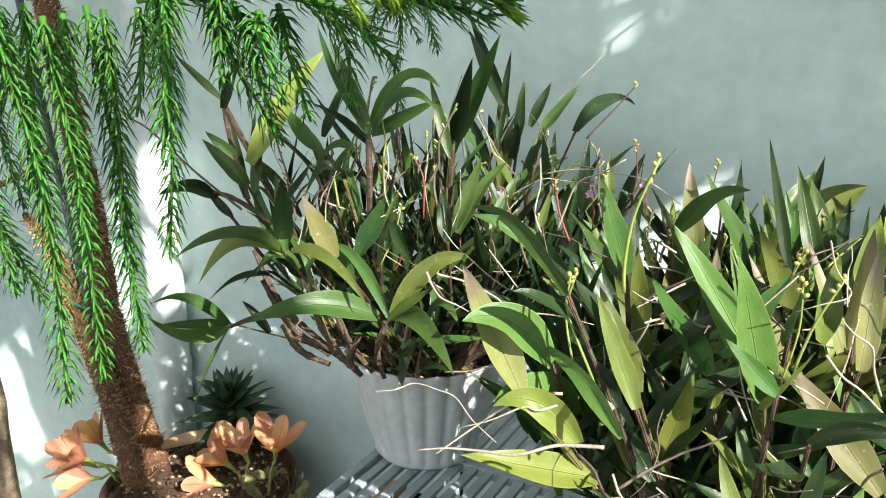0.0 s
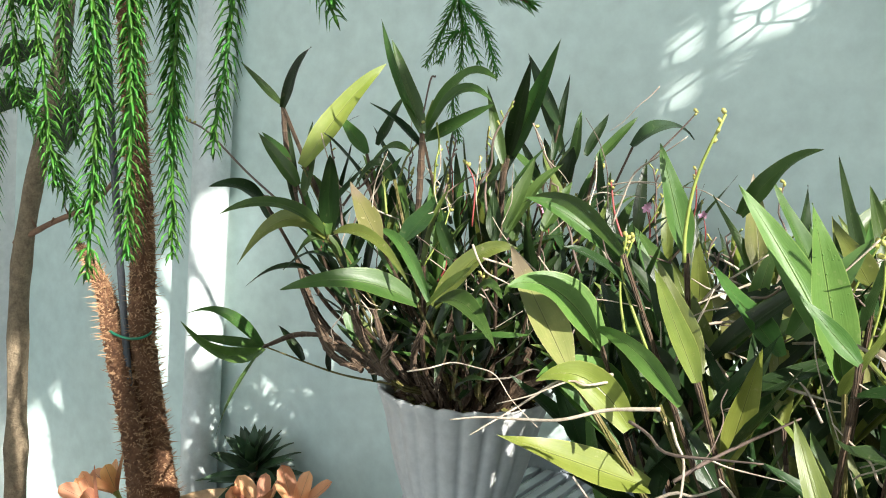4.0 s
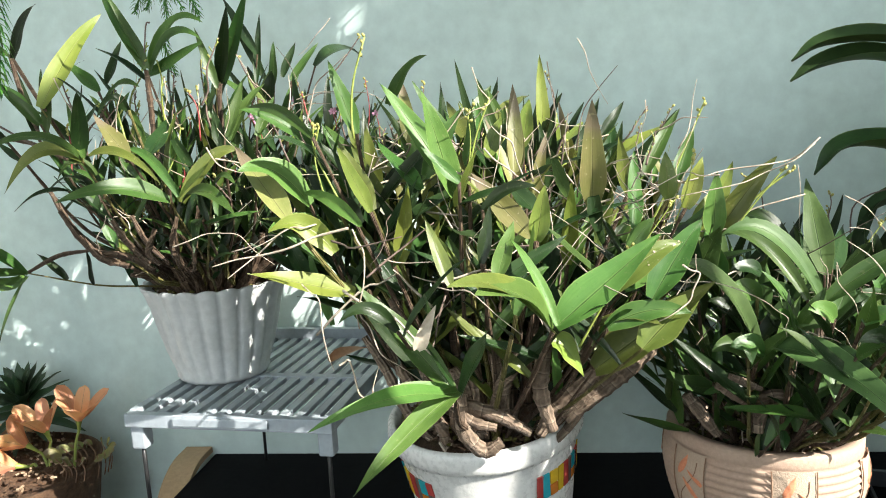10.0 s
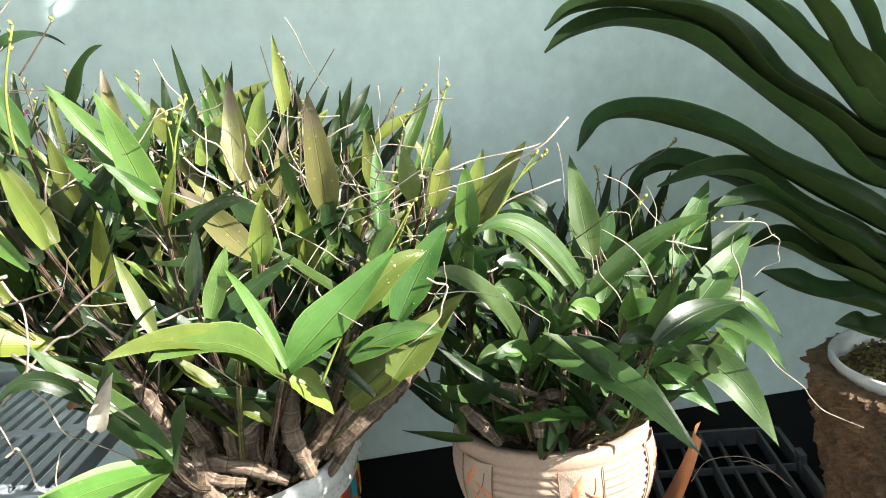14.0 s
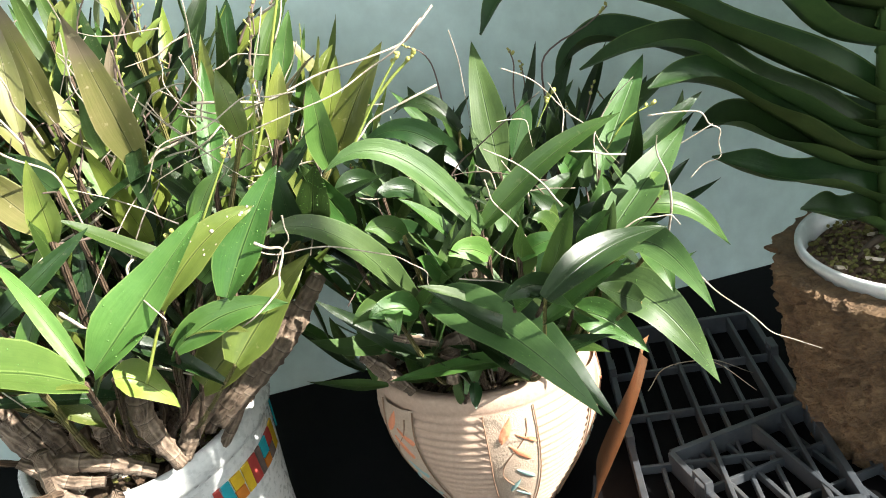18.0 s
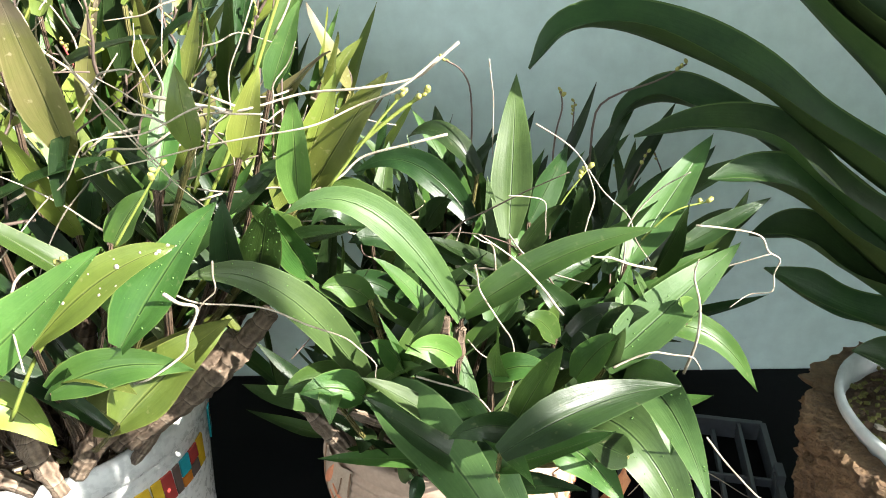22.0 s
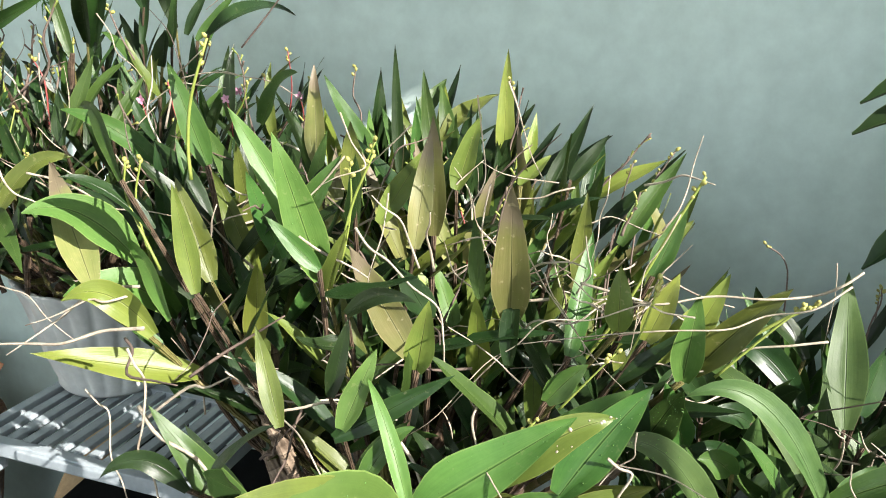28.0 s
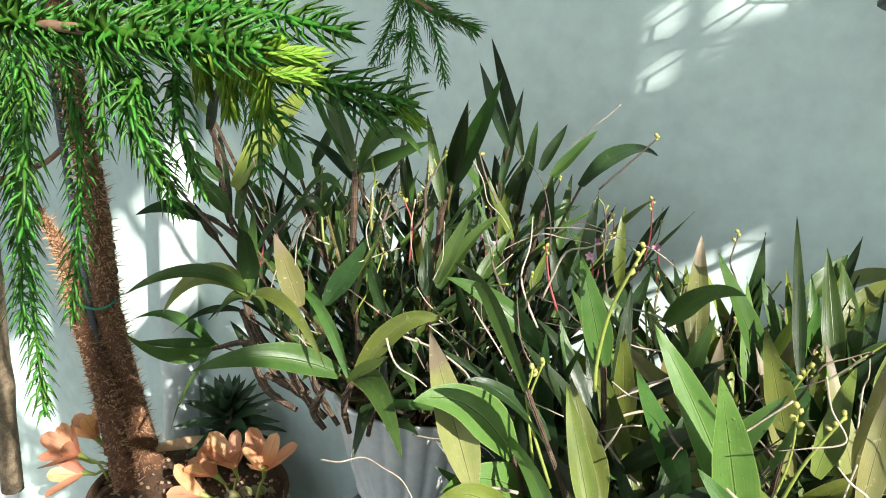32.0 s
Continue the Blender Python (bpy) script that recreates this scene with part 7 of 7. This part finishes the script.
def strand(top, tip, sag=0.010):
    """A drooping branchlet: a thin axis with curved needles all round."""
    top, tip = Vector(top), Vector(tip)
    mid = top.lerp(tip, 0.5) + Vector((pine_rng.uniform(-0.006, 0.006), pine_rng.uniform(-0.01, 0.01), sag))
    L = (tip - top).length
    n = max(12, int(L / 0.0044))
    c = curve_points([top, mid, tip], n)
    v, f = tube([top, mid, tip], [0.0022, 0.0016, 0.0008], 5, 12)
    uv = [(0.3, 0.3)] * len(v)
    for i in range(1, n):
        t = (c[min(i + 1, n)] - c[i - 1]).normalized()
        for j in range(4):
            s = t.orthogonal().normalized()
            s.rotate(Matrix.Rotation(i * 2.399 + j * math.pi / 2 + pine_rng.uniform(-0.3, 0.3), 3, t))
            reach = 0.0150 * (1 if i < n - 4 else 0.45 + 0.13 * (n - i)) * pine_rng.uniform(0.8, 1.15)
            b = c[i]
            m = b + (s * 0.72 + t * 0.42) * reach * 0.55
            e = b + (s * 0.78 + t * 0.95) * reach
            w = s.cross(t) * 0.0011
            o = s * 0.0005
            k = len(v)
            v += [b + w, b - w, b + o * 2, m + w, m - w, m + o * 2, e]
            uv += [(0.2, 0.3)] * 3 + [(0.5, 0.4)] * 3 + [(0.9, 0.6)]
            f += [(k, k + 1, k + 4, k + 3), (k + 1, k + 2, k + 5, k + 4), (k + 2, k, k + 3, k + 5), (k + 3, k + 4, k + 6), (k + 4, k + 5, k + 6), (k + 5, k + 3, k + 6)]
    part("branchlet", mesh_from("branchlet", v, f, needle_mat, True, uv), None, pine)


young_mat = leaf_material("young_pine_tip", (0.22, 0.42, 0.03), (0.32, 0.50, 0.05), (0.40, 0.55, 0.08), rough=0.5, glow=0.4)


def young_tip(a, b):
    """A short soft light-green shoot of closed needles."""
    a, b = Vector(a), Vector(b)
    v, f, uv = [], [], []
    t = (b - a).normalized()
    for i in range(36):
        s = t.orthogonal().normalized()
        s.rotate(Matrix.Rotation(i * 2.399, 3, t))
        q = a.lerp(b, i / 36)
        e = q + (t * 0.9 + s * 0.35) * 0.009
        w = s.cross(t) * 0.0011
        k = len(v)
        v += [q + w, q - w, q + s * 0.0022, e]
        uv += [(0.3, 0.3), (0.3, 0.4), (0.3, 0.6), (0.9, 0.4)]
        f += [(k, k + 1, k + 3), (k + 1, k + 2, k + 3), (k + 2, k, k + 3)]
    part("young_shoot", mesh_from("young_shoot", v, f, young_mat, True, uv), None, pine)


for pts in (
    [(-0.872, 0.72, 1.54), (-0.74, 0.58, 1.50), (-0.52, 0.42, 1.41), (-0.33, 0.345, 1.375), (-0.20, 0.34, 1.365)],
    [(-0.876, 0.725, 1.51), (-0.78, 0.57, 1.45), (-0.60, 0.40, 1.39), (-0.48, 0.34, 1.375)],
    [(-0.52, 0.42, 1.41), (-0.40, 0.33, 1.375), (-0.25, 0.27, 1.357), (-0.12, 0.26, 1.355)],
    [(-0.868, 0.715, 1.57), (-0.68, 0.76, 1.52), (-0.50, 0.73, 1.45), (-0.36, 0.735, 1.395), (-0.30, 0.75, 1.37)],
    [(-0.60, 0.40, 1.39), (-0.48, 0.31, 1.37), (-0.40, 0.30, 1.36)],
):
    rod("branch", pine, pts, [0.005, 0.0035, 0.0022, 0.0015], twig_mat, 7, 20)
    c = curve_points(pts, 12)
    for i in range(3, 12):
        strand(c[i], c[i + 1] + (c[i + 1] - c[i]) * 0.3, 0.0)
strand((-0.400, 0.300, 1.331), (-0.379, 0.300, 1.103))
strand((-0.379, 0.315, 1.332), (-0.364, 0.315, 1.115))
strand((-0.399, 0.364, 1.340), (-0.380, 0.364, 1.112))
strand((-0.370, 0.350, 1.337), (-0.373, 0.350, 1.175))
strand((-0.347, 0.367, 1.348), (-0.352, 0.367, 1.181))
strand((-0.569, 0.420, 1.353), (-0.552, 0.420, 1.187))
strand((-0.529, 0.400, 1.349), (-0.502, 0.400, 1.144))
strand((-0.492, 0.330, 1.338), (-0.452, 0.330, 1.154))
strand((-0.547, 0.360, 1.344), (-0.536, 0.360, 1.211))
strand((-0.585, 0.380, 1.238), (-0.490, 0.380, 1.126))
strand((-0.324, 0.330, 1.336), (-0.332, 0.330, 1.277))
strand((-0.289, 0.367, 1.340), (-0.263, 0.367, 1.268))
strand((-0.254, 0.361, 1.338), (-0.236, 0.361, 1.276))
strand((-0.244, 0.330, 1.333), (-0.230, 0.330, 1.287))
strand((-0.246, 0.385, 1.341), (-0.222, 0.385, 1.281))
strand((-0.392, 0.340, 1.336), (-0.400, 0.340, 1.177))
strand((-0.461, 0.370, 1.343), (-0.477, 0.370, 1.215))
strand((-0.643, 0.400, 1.272), (-0.638, 0.400, 1.092))
strand((-0.428, 0.840, 1.410), (-0.468, 0.840, 1.322))
strand((-0.433, 0.850, 1.413), (-0.423, 0.850, 1.310))
strand((-0.423, 0.840, 1.403), (-0.369, 0.840, 1.309))
strand((-0.437, 0.870, 1.313), (-0.428, 0.870, 1.232))
strand((-0.419, 0.830, 1.364), (-0.445, 0.830, 1.324))
strand((-0.411, 0.830, 1.372), (-0.387, 0.830, 1.321))
strand((-0.253, 0.370, 1.343), (-0.187, 0.370, 1.308))
strand((-0.267, 0.330, 1.351), (-0.270, 0.330, 1.294))
strand((-0.311, 0.372, 1.356), (-0.263, 0.372, 1.260))
strand((-0.277, 0.300, 1.367), (-0.286, 0.300, 1.260))
strand((-0.346, 0.340, 1.352), (-0.108, 0.340, 1.337), 0.004)
strand((-0.323, 0.330, 1.340), (-0.152, 0.330, 1.348), 0.004)
strand((-0.240, 0.330, 1.362), (-0.132, 0.330, 1.360), 0.004)
strand((-0.240, 0.345, 1.353), (-0.123, 0.345, 1.329), 0.004)
young_tip((-0.133, 0.27, 1.354), (-0.132, 0.27, 1.336))
young_tip((-0.122, 0.27, 1.358), (-0.123, 0.27, 1.345))
young_tip((-0.117, 0.27, 1.352), (-0.120, 0.27, 1.338))
young_tip((-0.118, 0.27, 1.353), (-0.102, 0.27, 1.353))
young_tip((-0.117, 0.27, 1.347), (-0.104, 0.27, 1.348))
young_tip((-0.127, 0.27, 1.358), (-0.128, 0.27, 1.347))
young_tip((-0.145, 0.27, 1.353), (-0.143, 0.27, 1.343))
young_tip((-0.136, 0.27, 1.358), (-0.134, 0.27, 1.346))
young_tip((-0.112, 0.27, 1.358), (-0.120, 0.27, 1.351))
young_tip((-0.195, 0.320, 1.355), (-0.179, 0.320, 1.328))
young_tip((-0.171, 0.320, 1.355), (-0.162, 0.320, 1.334))
young_tip((-0.163, 0.315, 1.351), (-0.139, 0.315, 1.351))
young_tip((-0.182, 0.320, 1.350), (-0.171, 0.320, 1.338))
young_tip((-0.124, 0.345, 1.338), (-0.112, 0.345, 1.330))

# bare grey stem with a thorny side twig and two round leaves, against the side wall
stem = thing("potted_shrub", (-1.34, 0.9, 0.40), "bare grey-brown shrub stem with a thorny twig", "shrub")
rod("stem", stem, [(-1.345, 0.90, 0.40), (-1.346, 0.9, 0.70), (-1.346, 0.9, 0.96), (-1.31, 0.9, 1.15), (-1.25, 0.9, 1.35), (-1.22, 0.9, 1.6)], [0.020, 0.019, 0.0175, 0.016, 0.014, 0.012], stem_mat, 10, 26, 7, rng=pine_rng)
rod("twig", stem, [(-1.362, 0.9, 1.025), (-1.26, 0.9, 1.07), (-1.155, 0.9, 1.11), (-1.08, 0.9, 1.17)], [0.006, 0.005, 0.005, 0.003], twig_mat, 7, 14, 5)
for x, z, s in ((-1.30, 1.06, 1), (-1.25, 1.08, -1), (-1.21, 1.09, 1), (-1.18, 1.10, -1)):
    rod("thorn", stem, [(x, 0.897, z), (x + 0.003, 0.89, z + s * 0.008), (x + 0.005, 0.884, z + s * 0.016)], [0.002, 0.0006], twig_mat, 5, 3)
for b, t, w in (((-1.16, 0.86, 1.30), (-1.09, 0.80, 1.19), 0.075), ((-1.20, 0.88, 1.36), (-1.15, 0.84, 1.44), 0.05), ((-1.26, 0.88, 1.38), (-1.34, 0.82, 1.34), 0.06), ((-1.28, 0.88, 1.30), (-1.37, 0.80, 1.25), 0.06), ((-1.24, 0.88, 1.45), (-1.31, 0.80, 1.48), 0.06)):
    part("leaf", blade_mesh(b, t, w, 0.005, LEAF["d"], (0.2, -0.9, 0.3), 0.1, belly=0.55), None, stem)
part("white_flower", ball_mesh("white_flower", bloom_white, 0.011, 1.1, 0.25, (-1.33, 0.84, 1.27)), None, stem)
part("white_flower", ball_mesh("white_flower", bloom_white, 0.009, 1.4, 0.25, (-1.345, 0.84, 1.235)), None, stem)

# ---- planter with peach flowers and a dark rosette ----
EZ = 0.575
planter = thing("planter", (-0.85, 0.95, 0.0), "low brown earthenware planter filled with dark earth", "planter")
v, f = lathe([(0.12, 0.30), (0.145, 0.42), (0.165, EZ - 0.012), (0.168, EZ - 0.002), (0.162, EZ), (0.155, EZ - 0.02)], 56)
part("bowl", mesh_from("bowl", moved(v, (-0.86, 0.925, 0)), f, earth), None, planter, "brown clay bowl")
v, f = lathe([(0.12, 0.0), (0.14, 0.02), (0.14, 0.30)], 40)
part("stand", mesh_from("stand", moved(v, (-0.86, 0.925, 0)), f, black_top), None, planter, "dark round stand")
soil_disc(planter, (-0.86, 0.925, EZ - 0.012), 0.158, earth, "earth", 0.016, 4, 0.016)
chips(planter, (-0.86, 0.925, EZ - 0.006), 0.15, 420, earth, 51, (0.004, 0.012), 0.008)
chips(planter, (-0.86, 0.925, EZ - 0.006), 0.15, 160, grit, 52, (0.002, 0.006), 0.012)
wood = thing("driftwood", (-0.92, 0.98, EZ), "pale weathered piece of driftwood lying on the earth", "wood")
rod("piece", wood, [(-0.985, 0.93, 0.60), (-0.94, 0.96, 0.615), (-0.89, 1.0, 0.62), (-0.84, 1.02, 0.605)], [0.004, 0.012, 0.010, 0.003], wood_pale, 9, 16, rng=pine_rng)
rosette = thing("rosette_plant", (-0.90, 1.09, EZ), "small dark green rosette plant growing in the planter", "plant")
rod("stem", rosette, [(-0.88, 1.03, EZ - 0.01), (-0.885, 1.04, 0.61), (-0.885, 1.045, 0.668)], [0.008, 0.007], stem_mat, 8, 6)
for k in range(46):
    a, el = k * 2.399, 1.25 - 1.75 * k / 46
    L = 0.068 + 0.048 * k / 46
    b = Vector((-0.885, 1.045, 0.668 - 0.050 * k / 46))
    way = Vector((math.cos(a) * math.cos(el), math.sin(a) * math.cos(el), math.sin(el)))
    e = b + way * L
    e.y = min(e.y, 1.135)
    leaf(rosette, b, e, 0.028, 0.006 if el < 0.7 else 0.002, "r", (way.x * -0.3, -0.5, 0.9))


def peach_flower(plant, base, way, size, foot):
    """A trumpet of six petals on a green tube."""
    base, way = Vector(base), Vector(way).normalized()
    rod("flower_stem", plant, [foot, Vector(foot).lerp(base, 0.5) + Vector((0, 0, 0.012)), base], [0.0028, 0.0024], stalk_green, 6, 10)
    throat = base + way * size * 0.3
    rod("flower_tube", plant, [base, base.lerp(throat, 0.5), throat], [0.0025, 0.004, 0.0065], stalk_green, 8, 6)
    side = way.orthogonal().normalized()
    for k in range(6):
        s = side.copy()
        s.rotate(Matrix.Rotation(k * math.pi / 3, 3, way))
        b = base + way * size * 0.22 + s * 0.003
        e = base + way * size * (0.84 if k % 2 else 0.90) + s * size * (0.46 if k % 2 else 0.60)
        part("petal", blade_mesh(b, e, size * (0.37 if k % 2 else 0.43), 0.0, peach, -s + way * 0.3, 0.30, 12, 0.55, wave=0.02, blunt=True), None, plant)


flowers = thing("flowering_plant", (-0.80, 0.93, EZ), "plant with peach-orange trumpet flowers in the planter", "plant")
for base, way, foot in (
    ((-0.775, 0.95, 0.615), (-0.15, -0.25, 1), (-0.77, 0.93, EZ - 0.01)), ((-0.718, 0.95, 0.635), (0.25, -0.2, 1), (-0.73, 0.94, EZ - 0.01)),
    ((-0.795, 0.94, 0.60), (-0.8, -0.3, 0.75), (-0.77, 0.93, EZ - 0.01)), ((-0.80, 0.92, 0.580), (-0.9, -0.4, 0.25), (-0.78, 0.92, EZ - 0.01)),
    ((-1.05, 0.90, 0.600), (-0.5, -0.2, 0.7), (-1.0, 0.90, EZ - 0.01)), ((-1.06, 0.88, 0.575), (-0.8, -0.3, 0.35), (-1.0, 0.89, EZ - 0.01)),
    ((-1.05, 0.88, 0.555), (-0.9, -0.4, 0.0), (-1.0, 0.88, EZ - 0.01)), ((-1.04, 0.86, 0.60), (-0.3, -0.6, 0.6), (-1.0, 0.87, EZ - 0.01))):
    peach_flower(flowers, base, way, 0.084, foot)
for k in range(16):
    a = k * 2.399
    b = Vector((-0.70 + 0.04 * math.cos(a), 0.93 + 0.04 * math.sin(a), EZ - 0.01))
    rod("dry_stem", flowers, [b, b + Vector((0.005, 0, 0.02)), b + Vector((0.012 * math.cos(a), -0.01, 0.045))], [0.0012, 0.0009], twig_mat, 4, 5)
    part("dry_leaf", blade_mesh(b + Vector((0, 0, 0.035)), b + Vector((0.024 * math.cos(a), -0.012, 0.045 + 0.008 * math.sin(2 * a))), 0.02, 0.002, LEAF["t"], None, 0.1, 6, 0.55), None, flowers)

# ---- hanging wire basket ----
BC, BR = Vector((0.18, 0.90, 1.418)), 0.15
basket = thing("hanging_basket", BC, "hanging basket of black hexagonal wire", "basket")
around = lambda r, k, n, z=0.0: BC + Vector((r * math.cos(2 * math.pi * k / n), r * math.sin(2 * math.pi * k / n), z))
for k in range(14):
    hub, mid, mid2 = around(0.030, k, 14), around(0.085, k - 0.5, 14), around(0.085, k + 0.5, 14)
    knee = around(0.058, k, 14)
    rim = around(BR, k + 0.5, 14)
    for p, q in ((hub, knee), (knee, mid), (knee, mid2), (mid2, rim)):
        rod("wire", basket, [p, p.lerp(q, 0.5), q], [0.0013, 0.0013], wire_mat, 4, 2)
for j in range(12):
    for i in range(16):
        a0, z0 = 2 * math.pi * (i + 0.5 * (j % 2)) / 16, BC.z + 0.006 + 0.034 * j
        p = Vector((BC.x + BR * math.cos(a0), BC.y + BR * math.sin(a0), z0))
        q = p + Vector((0, 0, 0.019))
        rod("wire", basket, [p, p.lerp(q, 0.5), q], [0.0019, 0.0019], wire_mat, 4, 2)
        for s in (-0.5, 0.5):
            a1 = a0 + s * 2 * math.pi / 16
            e = Vector((BC.x + BR * math.cos(a1), BC.y + BR * math.sin(a1), z0 + 0.034))
            rod("wire", basket, [q, q.lerp(e, 0.5), e], [0.0019, 0.0019], wire_mat, 4, 2)
for r, z, thick in ((0.030, 0.0, 0.0016), (BR, 0.0, 0.0042), (BR, 0.42, 0.0036)):
    rod("ring", basket, [around(r, k, 24, z) for k in range(25)], [thick, thick], wire_mat, 7, 72, 30)
for k in range(5):
    rod("upright", basket, [around(BR, k + 0.2, 5), around(BR, k + 0.2, 5, 0.21), around(BR, k + 0.2, 5, 0.42)], [0.003, 0.003], wire_mat, 6, 4)
for a in (0.3, 2.4, 4.5):
    p = BC + Vector((BR * math.cos(a), BR * math.sin(a), 0.42))
    rod("hanger", basket, [p, p.lerp(BC + Vector((0, 0, 1.6)), 0.5), Vector((BC.x, BC.y, TOP + 0.01))], [0.0012, 0.0012], wire_mat, 5, 6)
